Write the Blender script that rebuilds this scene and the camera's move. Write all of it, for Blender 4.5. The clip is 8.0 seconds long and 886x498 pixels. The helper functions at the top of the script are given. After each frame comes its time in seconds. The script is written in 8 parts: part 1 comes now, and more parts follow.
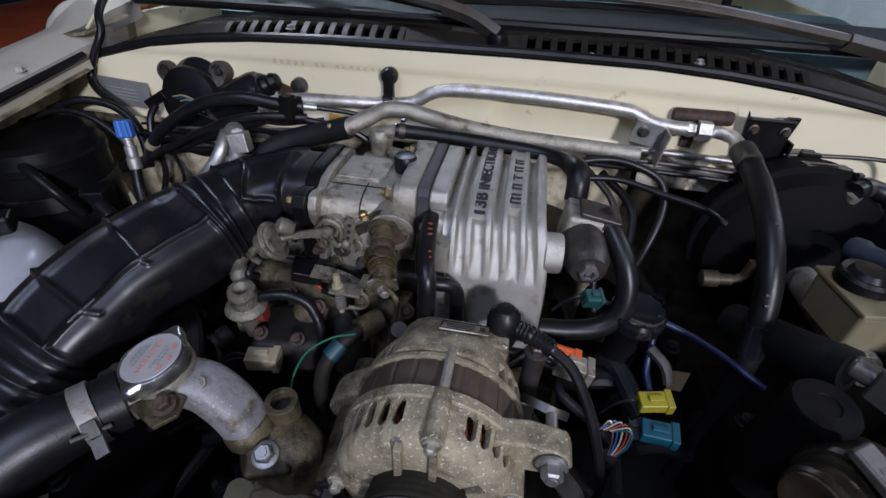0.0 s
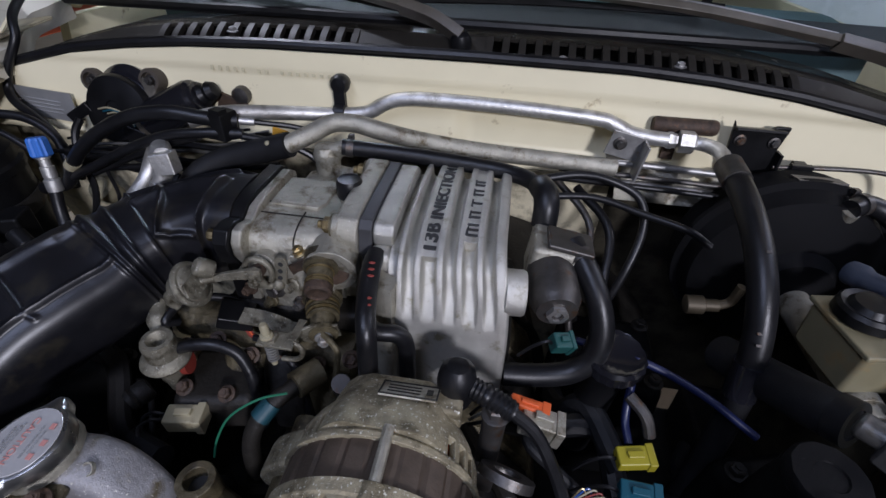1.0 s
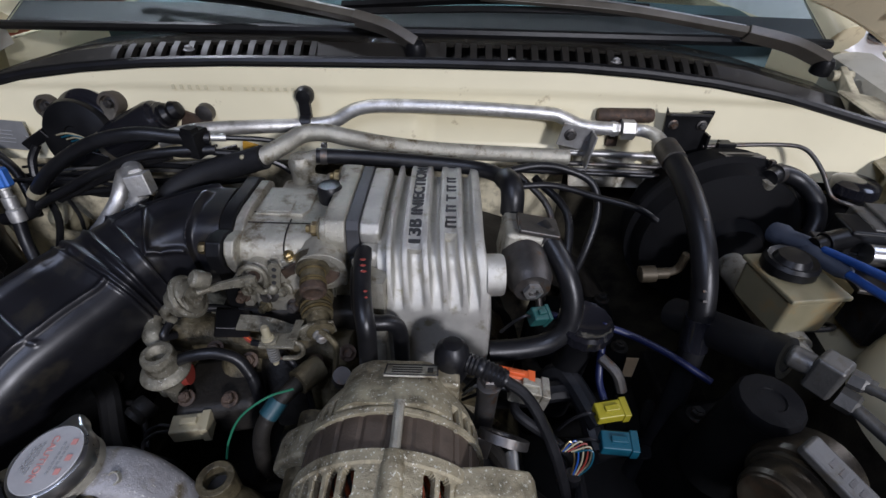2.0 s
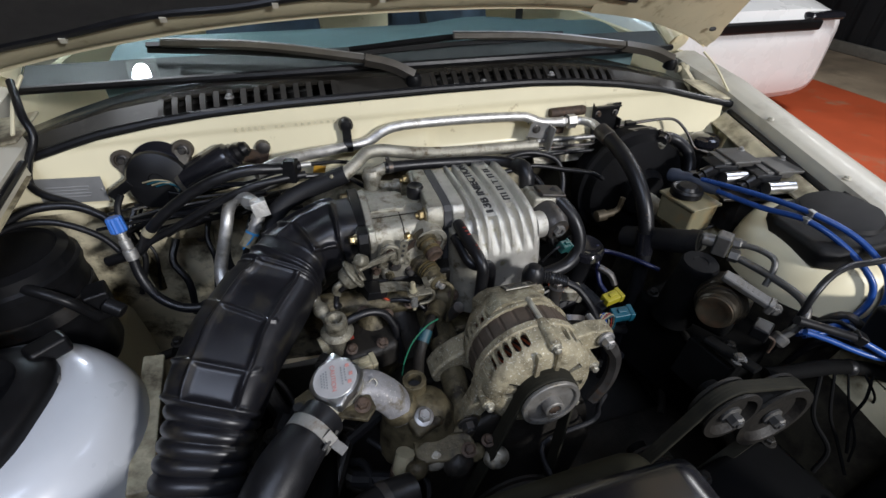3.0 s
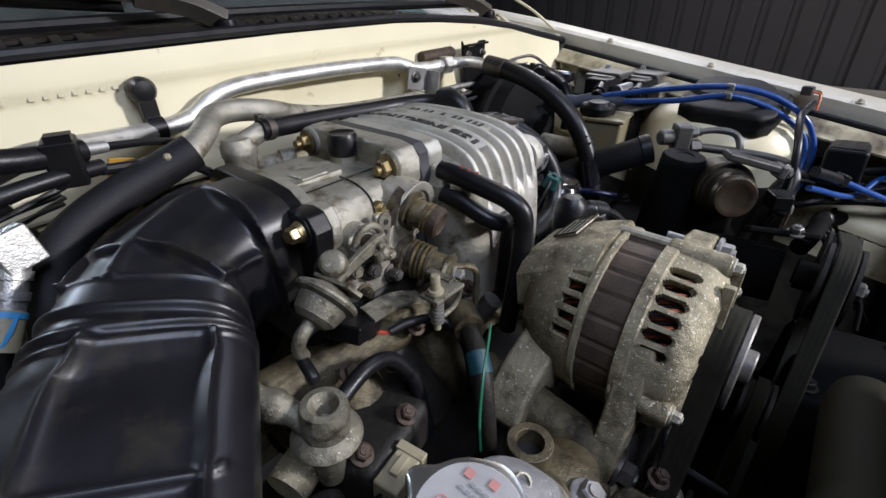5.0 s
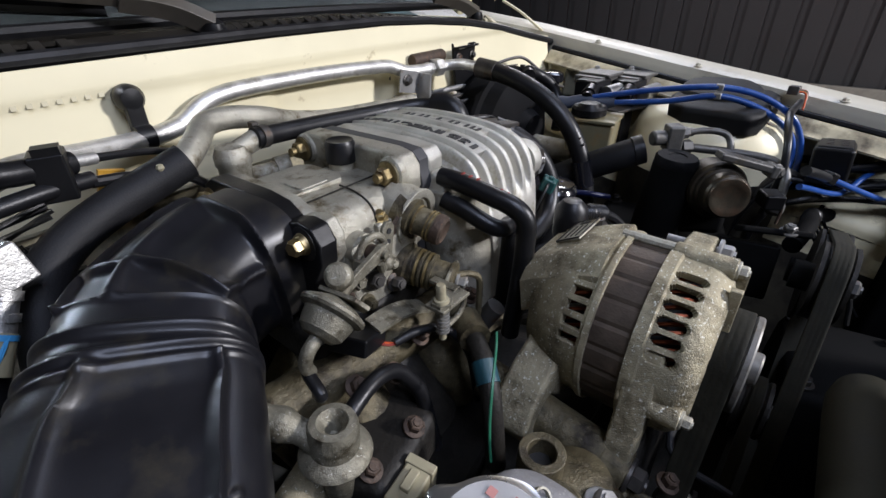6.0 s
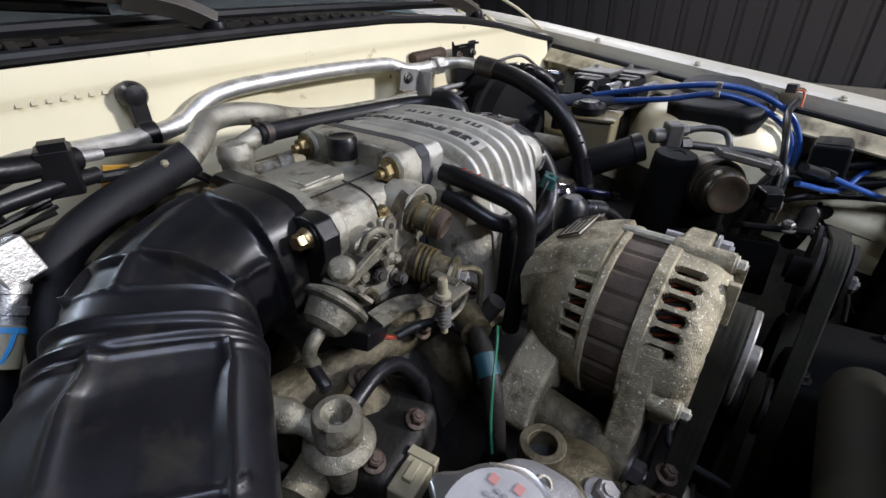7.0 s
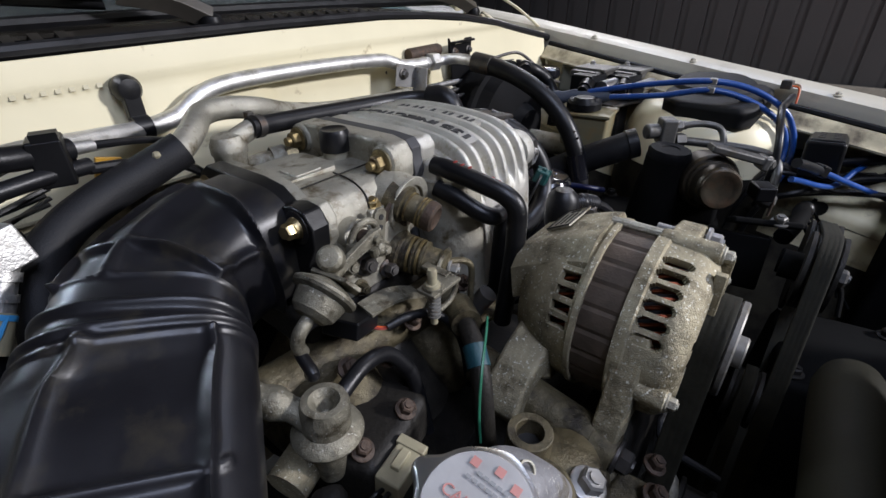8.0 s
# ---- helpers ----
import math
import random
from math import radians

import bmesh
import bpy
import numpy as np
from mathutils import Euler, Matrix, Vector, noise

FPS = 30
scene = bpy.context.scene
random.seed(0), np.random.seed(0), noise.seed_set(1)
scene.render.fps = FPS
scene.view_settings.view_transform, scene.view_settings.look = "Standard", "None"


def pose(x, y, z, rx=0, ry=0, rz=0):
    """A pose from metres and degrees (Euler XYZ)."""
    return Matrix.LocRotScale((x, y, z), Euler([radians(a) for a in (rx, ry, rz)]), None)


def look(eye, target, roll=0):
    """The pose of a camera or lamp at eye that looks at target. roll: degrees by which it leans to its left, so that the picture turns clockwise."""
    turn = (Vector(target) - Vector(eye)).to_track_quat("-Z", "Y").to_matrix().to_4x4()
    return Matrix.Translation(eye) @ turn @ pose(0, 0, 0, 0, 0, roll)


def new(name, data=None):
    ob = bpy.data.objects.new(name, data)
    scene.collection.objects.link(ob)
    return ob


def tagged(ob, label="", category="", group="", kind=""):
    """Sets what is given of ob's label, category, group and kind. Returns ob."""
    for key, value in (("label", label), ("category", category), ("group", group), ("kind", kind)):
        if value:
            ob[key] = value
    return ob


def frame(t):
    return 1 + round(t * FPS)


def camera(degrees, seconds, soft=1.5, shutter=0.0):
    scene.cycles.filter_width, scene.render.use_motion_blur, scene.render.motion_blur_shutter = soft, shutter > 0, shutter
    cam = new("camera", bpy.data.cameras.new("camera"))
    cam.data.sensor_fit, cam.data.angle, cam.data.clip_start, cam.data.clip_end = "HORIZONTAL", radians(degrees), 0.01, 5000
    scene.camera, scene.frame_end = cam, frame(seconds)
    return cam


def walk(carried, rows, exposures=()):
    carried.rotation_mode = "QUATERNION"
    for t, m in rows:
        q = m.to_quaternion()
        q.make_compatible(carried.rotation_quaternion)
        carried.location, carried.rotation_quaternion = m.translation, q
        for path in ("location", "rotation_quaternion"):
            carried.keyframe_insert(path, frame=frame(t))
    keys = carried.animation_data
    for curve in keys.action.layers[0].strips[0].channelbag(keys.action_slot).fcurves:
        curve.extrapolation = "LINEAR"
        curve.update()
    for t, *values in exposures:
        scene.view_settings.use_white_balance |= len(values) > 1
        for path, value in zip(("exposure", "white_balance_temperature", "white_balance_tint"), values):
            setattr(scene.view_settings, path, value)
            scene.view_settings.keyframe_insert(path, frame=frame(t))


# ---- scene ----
cam = camera(87.2, 8.0)
PATH = [
    (0, (0.023, -0.014, 1.161), (-0.229, 1.572, -0.032), 2.4),
    (0.5, (0.031, 0.0, 1.161), (-0.212, 1.586, -0.033), 2.2),
    (1, (0.048, 0.07, 1.155), (-0.153, 1.653, -0.049), 2.4),
    (1.2, (0.062, 0.091, 1.149), (-0.117, 1.684, -0.047), 2.4),
    (2.3, (-0.032, -0.042, 1.194), (0.065, 1.561, 0.001), 1.1),
    (2.5, (-0.106, -0.102, 1.217), (0.085, 1.494, 0.027), 1.2),
    (3, (-0.248, -0.156, 1.28), (0.218, 1.378, 0.083), 1.0),
    (3.5, (-0.372, -0.108, 1.285), (0.359, 1.323, 0.094), 0.7),
    (4, (-0.416, -0.007, 1.189), (0.539, 1.297, 0.012), 0.4),
    (4.5, (-0.371, 0.108, 1.087), (0.82, 1.334, 0.049), -0.3),
    (5, (-0.361, 0.139, 1.04), (0.954, 1.262, 0.034), -0.8),
    (6.5, (-0.366, 0.158, 1.044), (0.987, 1.231, 0.036), -0.9),
    (7, (-0.369, 0.153, 1.042), (0.984, 1.227, 0.033), -0.9),
    (7.5, (-0.372, 0.15, 1.039), (0.979, 1.222, 0.028), -0.9),
    (8, (-0.368, 0.143, 1.037), (0.983, 1.219, 0.028), -0.9),
]
walk(cam, [(t, look(eye, target, roll)) for t, eye, target, roll in PATH],
     [(0.0, -0.5, 5650, 20), (1.2, -0.5, 5650, 20), (2.5, -0.22, 5950, 14), (3.5, -0.06, 6150, 11), (4.5, 0.13, 6050, 14), (6.3, 0.21, 6000, 15), (7.0, 0.21, 6000, 15), (8.0, 0.12, 6000, 15)])

# ---- light: the garage is lit by ceiling lamps, no daylight ----
world = bpy.data.worlds.new("garage_air")
scene.world = world
world.use_nodes = True
world.node_tree.nodes["Background"].inputs["Color"].default_value = (0.5, 0.55, 0.6, 1)
world.node_tree.nodes["Background"].inputs["Strength"].default_value = 0.003

LAMPS = [  # place, length, width, watts, colour
    ((-1.19, 1.45, 2.62), 0.13, 0.10, 26, (0.97, 0.98, 0.97)),
    ((1.75, -3.35, 2.62), 0.85, 0.45, 510, (1.0, 0.97, 0.93)),
    ((2.0, 0.45, 2.62), 1.2, 0.8, 16, (0.72, 0.82, 1.0)),
    ((-0.58, -1.0, 2.62), 1.2, 0.9, 32, (0.74, 0.82, 1.0)),
    ((3.4, 1.6, 2.62), 1.1, 0.30, 45, (1.0, 0.97, 0.92)),
    ((-1.0, 4.2, 2.62), 1.1, 0.30, 110, (0.80, 0.92, 1.0)),
]
for place, l, w, watts, colour in LAMPS:
    data = bpy.data.lights.new("lamp_light", "AREA")
    data.shape, data.size, data.size_y, data.energy, data.color = "RECTANGLE" if l > 0.2 else "ELLIPSE", w, l, watts, colour
    new("lamp_light", data).matrix_world = pose(*place)


# ---- building helpers ----
class Geo:
    """Collects the faces of one mesh."""

    def __init__(self):
        self.v, self.f = [], []

    def add(self, verts, faces):
        n = len(self.v)
        self.v += [Vector(p) for p in verts]
        self.f += [tuple(n + i for i in q) for q in faces]
        return self

    def box(self, c, s, rot=(0, 0, 0), taper=(1, 1)):
        m = pose(*c, *rot)
        x, y, z = s[0] / 2, s[1] / 2, s[2] / 2
        tx, ty = taper
        vs = [(-x, -y, -z), (x, -y, -z), (x, y, -z), (-x, y, -z),
              (-x * tx, -y * ty, z), (x * tx, -y * ty, z), (x * tx, y * ty, z), (-x * tx, y * ty, z)]
        return self.add([m @ Vector(p) for p in vs],
                        [(3, 2, 1, 0), (4, 5, 6, 7), (0, 1, 5, 4), (1, 2, 6, 5), (2, 3, 7, 6), (3, 0, 4, 7)])

    def lathe(self, origin, axis, prof, n=24, squash=None):
        """prof: rows of (radius, way along the axis)."""
        o, a = Vector(origin), Vector(axis).normalized()
        q = a.to_track_quat("Z", "Y").to_matrix()
        vs, fs = [], []
        for r, h in prof:
            for i in range(n):
                t = 2 * math.pi * i / n
                k = squash(t) if squash else 1.0
                vs.append(o + q @ Vector((r * k * math.cos(t), r * k * math.sin(t), 0)) + a * h)
        for j in range(len(prof) - 1):
            for i in range(n):
                i2 = (i + 1) % n
                fs.append((j * n + i, j * n + i2, (j + 1) * n + i2, (j + 1) * n + i))
        if prof[0][0] > 1e-5:
            fs.append(tuple(reversed(range(n))))
        if prof[-1][0] > 1e-5:
            k = (len(prof) - 1) * n
            fs.append(tuple(range(k, k + n)))
        return self.add(vs, fs)

    def cyl(self, p0, p1, r0, r1=None, n=20):
        d = Vector(p1) - Vector(p0)
        return self.lathe(p0, d, [(r0, 0), (r0 if r1 is None else r1, d.length)], n)

    def ring(self, p0, p1, ro, ri, n=24):
        d = Vector(p1) - Vector(p0)
        o, a, L = Vector(p0), d.normalized(), d.length
        q = a.to_track_quat("Z", "Y").to_matrix()
        vs, fs = [], []
        for r, h in ((ri, 0), (ro, 0), (ro, L), (ri, L)):
            for i in range(n):
                t = 2 * math.pi * i / n
                vs.append(o + q @ Vector((r * math.cos(t), r * math.sin(t), 0)) + a * h)
        for j in range(4):
            for i in range(n):
                i2, j2 = (i + 1) % n, (j + 1) % 4
                fs.append((j * n + i, j * n + i2, j2 * n + i2, j2 * n + i))
        return self.add(vs, fs)

    def bolt(self, p, axis, r, h, washer=True, flange=True):
        """A hexagon head that stands on p and points along axis."""
        a = Vector(axis).normalized()
        p = Vector(p)
        if washer:
            self.lathe(p, a, [(r * 1.45, 0), (r * 1.45, h * 0.22), (r * 1.25, h * 0.3)], 18)
        self.lathe(p + a * h * 0.2, a, [(r, 0), (r, h * 0.75), (r * 0.8, h * 0.9)], 6)
        self.lathe(p + a * h * 0.9, a, [(r * 0.55, 0), (r * 0.5, h * 0.35)], 10)
        return self

    def ball(self, c, r, n=18, squash=(1, 1, 1), rot=(0, 0, 0)):
        m = pose(*c, *rot)
        rows = n // 2
        vs, fs = [], []
        for j in range(rows + 1):
            u = math.pi * j / rows
            for i in range(n):
                t = 2 * math.pi * i / n
                vs.append(m @ Vector((r * squash[0] * math.sin(u) * math.cos(t), r * squash[1] * math.sin(u) * math.sin(t), r * squash[2] * math.cos(u))))
        for j in range(rows):
            for i in range(n):
                i2 = (i + 1) % n
                fs.append((j * n + i, (j + 1) * n + i, (j + 1) * n + i2, j * n + i2))
        return self.add(vs, fs)

    def sweep(self, centres, section, ups=None, closed_section=True, caps=True):
        """section(k, u) gives the 2D points across the way at centre k (u from 0 to 1)."""
        c = [Vector(p) for p in centres]
        N = len(c)
        vs, fs = [], []
        prev = None
        m = 0
        for k in range(N):
            t = (c[min(k + 1, N - 1)] - c[max(k - 1, 0)]).normalized()
            if ups is not None:
                up = Vector(ups[k])
                side = t.cross(up).normalized()
                up = side.cross(t).normalized()
            else:
                if prev is None:
                    prev = t.orthogonal()
                up = (prev - t * prev.dot(t)).normalized()
                prev = up
                side = t.cross(up)
            pts = section(k, k / (N - 1))
            m = len(pts)
            vs += [c[k] + side * a + up * b for a, b in pts]
        for k in range(N - 1):
            for i in range(m if closed_section else m - 1):
                i2 = (i + 1) % m
                fs.append((k * m + i, k * m + i2, (k + 1) * m + i2, (k + 1) * m + i))
        if caps and closed_section:
            fs.append(tuple(reversed(range(m))))
            fs.append(tuple(range((N - 1) * m, N * m)))
        return self.add(vs, fs)

    def tube(self, pts, r, n=12, steps=6, caps=True):
        c = spline(pts, steps)
        rad = r if callable(r) else (lambda u: r)
        ring = [(math.cos(2 * math.pi * i / n), math.sin(2 * math.pi * i / n)) for i in range(n)]
        return self.sweep(c, lambda k, u: [(rad(u) * a, rad(u) * b) for a, b in ring], caps=caps)

    def prism(self, poly, m, depth):
        """A flat outline (x, y) laid by the matrix m and pulled up by depth."""
        n = len(poly)
        vs = [m @ Vector((x, y, 0)) for x, y in poly] + [m @ Vector((x, y, depth)) for x, y in poly]
        fs = [tuple(reversed(range(n))), tuple(range(n, 2 * n))] + [(i, (i + 1) % n, n + (i + 1) % n, n + i) for i in range(n)]
        return self.add(vs, fs)

    def sheet(self, fn, nu, nv, thick=0.0):
        """A grid of points fn(u, v); with thick, a closed plate pushed along thick."""
        vs = [Vector(fn(i / nu, j / nv)) for j in range(nv + 1) for i in range(nu + 1)]
        w = nu + 1
        fs = [(j * w + i, j * w + i + 1, (j + 1) * w + i + 1, (j + 1) * w + i) for j in range(nv) for i in range(nu)]
        if thick:
            d = Vector(thick)
            k = len(vs)
            vs += [p + d for p in vs]
            fs += [tuple(k + i for i in reversed(q)) for q in fs]
            rim = [i for i in range(nu)] + [j * w + nu for j in range(nv)] + [nv * w + i for i in range(nu, 0, -1)] + [j * w for j in range(nv, 0, -1)]
            fs += [(rim[i], k + rim[i], k + rim[(i + 1) % len(rim)], rim[(i + 1) % len(rim)]) for i in range(len(rim))]
        return self.add(vs, fs)


def spline(pts, steps=6):
    """A smooth line through the points."""
    p = [Vector(q) for q in pts]
    if len(p) < 3:
        return p
    p = [2 * p[0] - p[1]] + p + [2 * p[-1] - p[-2]]
    out = []
    for k in range(1, len(p) - 2):
        a, b, c, d = p[k - 1], p[k], p[k + 1], p[k + 2]
        for i in range(steps):
            t = i / steps
            out.append(0.5 * (2 * b + (c - a) * t + (2 * a - 5 * b + 4 * c - d) * t * t + (3 * b - a - 3 * c + d) * t ** 3))
    out.append(p[-2])
    return out


ORIGIN = {}


def thing(name, at, label, category, group="", kind=""):
    ob = new(name)
    ob.location = at
    ORIGIN[ob.name] = Vector(at)
    ob.empty_display_size = 0.02
    return tagged(ob, label, category, group, kind)


def mesh_of(name, geo, material, origin, bevel=0.0, angle=35):
    me = bpy.data.meshes.new(name)
    me.from_pydata([p - origin for p in geo.v], [], geo.f)
    b = bmesh.new()
    b.from_mesh(me)
    bmesh.ops.recalc_face_normals(b, faces=b.faces)
    b.to_mesh(me)
    b.free()
    me.shade_smooth()
    me.set_sharp_from_angle(angle=radians(angle))
    me.materials.append(material)
    return me


def part(name, geo, material, parent, label="", bevel=0.0, angle=35):
    """One mesh under a thing or under a part; the geometry is given in the world's metres."""
    origin = ORIGIN[parent.name]
    ob = new(name, mesh_of(name, geo, material, origin, bevel, angle))
    ob.parent = parent
    ORIGIN[ob.name] = origin
    if bevel:
        md = ob.modifiers.new("edge", "BEVEL")
        md.width, md.segments, md.limit_method, md.angle_limit = bevel, 2, "ANGLE", radians(40)
        md.harden_normals = True
    return tagged(ob, label)


def solid(name, geo, material, label, category, group="", kind="", bevel=0.0, angle=35):
    """A thing that is one mesh."""
    n = len(geo.v)
    o = sum(geo.v, Vector()) / n
    ob = new(name, mesh_of(name, geo, material, o, bevel, angle))
    ob.location = o
    ORIGIN[ob.name] = o
    if bevel:
        md = ob.modifiers.new("edge", "BEVEL")
        md.width, md.segments, md.limit_method, md.angle_limit = bevel, 2, "ANGLE", radians(40)
        md.harden_normals = True
    return tagged(ob, label, category, group, kind)


# ---- materials ----
def mat(name, base, rough=0.5, metal=0.0, var=0.18, scale=18.0, bump=0.15, fine=320.0, spots=None, stain=None, coat=0.0, rvar=0.12, spec=0.5, lump=None):
    """A surface with a broad and a fine variation. spots: (colour, share, scale); stain: (colour, share, scale); lump: (scale, depth) of a coarser relief."""
    m = bpy.data.materials.new(name)
    m.use_nodes = True
    nt = m.node_tree
    N, L = nt.nodes, nt.links
    p = N["Principled BSDF"]
    tc = N.new("ShaderNodeTexCoord")
    inf = N.new("ShaderNodeObjectInfo")

    def tex(s, detail=4.0, rough_=0.6):
        t = N.new("ShaderNodeTexNoise")
        t.inputs["Scale"].default_value, t.inputs["Detail"].default_value, t.inputs["Roughness"].default_value = s, detail, rough_
        L.new(tc.outputs["Object"], t.inputs["Vector"])
        return t

    def ramp(src, a, b):
        r = N.new("ShaderNodeMapRange")
        r.inputs["From Min"].default_value, r.inputs["From Max"].default_value = a, b
        r.clamp = True
        L.new(src, r.inputs["Value"])
        return r.outputs["Result"]

    def mix(fac, a, b):
        x = N.new("ShaderNodeMix")
        x.data_type = "RGBA"
        L.new(fac, x.inputs["Factor"])
        for sock, val in ((x.inputs["A"], a), (x.inputs["B"], b)):
            if isinstance(val, tuple):
                sock.default_value = (*val, 1)
            else:
                L.new(val, sock)
        return x.outputs["Result"]

    n1, n2 = tex(scale), tex(fine, 3.0)
    lo = tuple(c * (1 - var) for c in base)
    hi = tuple(min(1.0, c * (1 + var)) for c in base)
    col = mix(ramp(n1.outputs["Fac"], 0.3, 0.7), lo, hi)
    if stain:
        sc, share, ss = stain
        n3 = tex(ss, 8.0, 0.65)
        f = ramp(n3.outputs["Fac"], 0.66 - share * 0.4, 0.74 - share * 0.2)
        col = mix(f, col, sc)
    if spots:
        sc, share, ss = spots
        n4 = tex(ss, 5.0, 0.7)
        f4 = ramp(n4.outputs["Fac"], 0.68 - share * 0.35, 0.72 - share * 0.3)
        col = mix(f4, col, sc)
    L.new(col, p.inputs["Base Color"])
    p.inputs["Metallic"].default_value = metal
    p.inputs["Specular IOR Level"].default_value = spec
    rr = N.new("ShaderNodeMapRange")
    rr.inputs["To Min"].default_value, rr.inputs["To Max"].default_value = max(0.02, rough - rvar), min(1, rough + rvar)
    L.new(n1.outputs["Fac"], rr.inputs["Value"])
    L.new(rr.outputs["Result"], p.inputs["Roughness"])
    if coat:
        p.inputs["Coat Weight"].default_value, p.inputs["Coat Roughness"].default_value = coat, 0.08
    if bump:
        bp = N.new("ShaderNodeBump")
        bp.inputs["Strength"].default_value, bp.inputs["Distance"].default_value = bump, 0.0015
        L.new(n2.outputs["Fac"], bp.inputs["Height"])
        if lump:
            n5 = tex(lump[0], 4.0, 0.55)
            b2 = N.new("ShaderNodeBump")
            b2.inputs["Strength"].default_value, b2.inputs["Distance"].default_value = 0.6, lump[1]
            L.new(n5.outputs["Fac"], b2.inputs["Height"])
            L.new(b2.outputs["Normal"], bp.inputs["Normal"])
        L.new(bp.outputs["Normal"], p.inputs["Normal"])
    return m


def plain(name, base, rough=0.5, metal=0.0, **k):
    return mat(name, base, rough, metal, var=0.08, bump=0.04, **k)


CREAM = mat("cream_paint", (0.79, 0.72, 0.49), 0.42, 0, var=0.05, scale=5, bump=0.03, fine=90, stain=((0.36, 0.28, 0.14), 0.06, 22), coat=0.08)
# greyer and darker than the body cream
WING = mat("grey_cream_wing_paint", (0.50, 0.475, 0.39), 0.42, 0, var=0.08, scale=4, bump=0.05, fine=90, stain=((0.36, 0.33, 0.26), 0.25, 9), coat=0.1)
CREAM_DIRTY = mat("dirty_cream_paint", (0.50, 0.45, 0.30), 0.55, 0, var=0.2, scale=9, bump=0.15, stain=((0.10, 0.08, 0.05), 0.55, 14))
# body cream darkened for the shade under the bonnet, with some stains
UNDER = mat("shaded_underside_cream", (0.44, 0.40, 0.27), 0.5, 0, var=0.12, scale=6, bump=0.08, stain=((0.20, 0.17, 0.10), 0.25, 14))
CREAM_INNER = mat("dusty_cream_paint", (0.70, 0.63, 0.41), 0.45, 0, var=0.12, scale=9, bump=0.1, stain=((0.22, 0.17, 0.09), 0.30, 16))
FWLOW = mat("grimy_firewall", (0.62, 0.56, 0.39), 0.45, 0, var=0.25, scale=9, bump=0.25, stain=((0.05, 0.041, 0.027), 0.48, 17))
# stained near-black for cream panels low in the bay: their shade is in the colour
INNER = mat("shade_dark_panel", (0.040, 0.035, 0.023), 0.62, 0, var=0.35, scale=14, bump=0.35, spec=0.25, stain=((0.012, 0.010, 0.008), 0.55, 18))
BRONZE = mat("oily_bronze_brown_steel", (0.050, 0.042, 0.030), 0.36, 0.65, var=0.3, scale=30, bump=0.2, stain=((0.02, 0.016, 0.011), 0.45, 30))
WHITE = mat("white_paint", (0.80, 0.80, 0.78), 0.28, 0, var=0.03, scale=4, bump=0.02, coat=0.5)
DUCT = mat("black_moulded_rubber", (0.0080, 0.0080, 0.0100), 0.36, 0, rvar=0.08, spec=0.45, var=0.25, scale=30, bump=0.05, fine=900, stain=((0.026, 0.023, 0.017), 0.30, 20))
RUBBER = mat("black_rubber", (0.007, 0.007, 0.008), 0.38, 0, var=0.3, scale=45, bump=0.12, fine=500, spec=0.4)
FOAM = mat("foam_sleeve", (0.009, 0.009, 0.010), 0.6, 0, var=0.25, scale=60, bump=0.25, fine=700, spec=0.3)
BLACK = mat("black_plastic", (0.006, 0.006, 0.0065), 0.36, 0, spec=0.22, var=0.3, scale=25, bump=0.06, fine=300)
GLOSS = mat("gloss_black", (0.010, 0.010, 0.013), 0.16, 0, var=0.2, scale=12, bump=0.03, fine=150, coat=0.4)
COWL_REAR = mat("polished_cowl_plastic", (0.016, 0.014, 0.011), 0.24, 0, var=0.25, scale=16, bump=0.05, fine=200, stain=((0.03, 0.026, 0.02), 0.2, 30))
COWL = mat("cowl_plastic", (0.017, 0.015, 0.012), 0.44, 0, spec=0.35, var=0.25, scale=16, bump=0.06, fine=260, stain=((0.045, 0.04, 0.034), 0.22, 30))
ALU = mat("cast_aluminium", (0.58, 0.565, 0.51), 0.46, 0.8, var=0.14, scale=30, bump=0.55, fine=1300, stain=((0.34, 0.31, 0.21), 0.25, 50), spots=((0.72, 0.71, 0.67), 0.10, 500), rvar=0.10)
ALU_DULL = mat("dull_cast_aluminium", (0.42, 0.40, 0.33), 0.42, 0.7, var=0.22, scale=40, bump=0.55, fine=1100, stain=((0.13, 0.103, 0.055), 0.36, 48), spots=((0.66, 0.65, 0.60), 0.14, 420), lump=(110, 0.0022))
POT = mat("grimy_zinc_pot", (0.205, 0.190, 0.142), 0.46, 0.5, var=0.28, scale=55, bump=0.4, fine=1200, stain=((0.055, 0.045, 0.027), 0.42, 70), spots=((0.50, 0.49, 0.43), 0.19, 400), lump=(130, 0.0022))
ALU_CORR = mat("corroded_aluminium", (0.34, 0.298, 0.195), 0.54, 0.38, var=0.26, scale=50, bump=0.65, fine=850, spots=((0.76, 0.74, 0.63), 0.26, 340), stain=((0.115, 0.095, 0.054), 0.42, 42), lump=(110, 0.0028))
ALU_PIPE = mat("aluminium_pipe", (0.60, 0.59, 0.56), 0.46, 0.85, var=0.2, scale=60, bump=0.35, fine=420, stain=((0.40, 0.38, 0.33), 0.3, 55), spots=((0.78, 0.77, 0.73), 0.10, 210))
STEEL = mat("zinc_steel", (0.36, 0.355, 0.345), 0.46, 0.85, var=0.15, scale=60, bump=0.1, fine=500, stain=((0.25, 0.2, 0.14), 0.2, 90))
STEEL_DARK = mat("dark_steel", (0.10, 0.094, 0.088), 0.45, 0.8, var=0.25, scale=50, bump=0.2, fine=400, stain=((0.12, 0.07, 0.04), 0.25, 60))
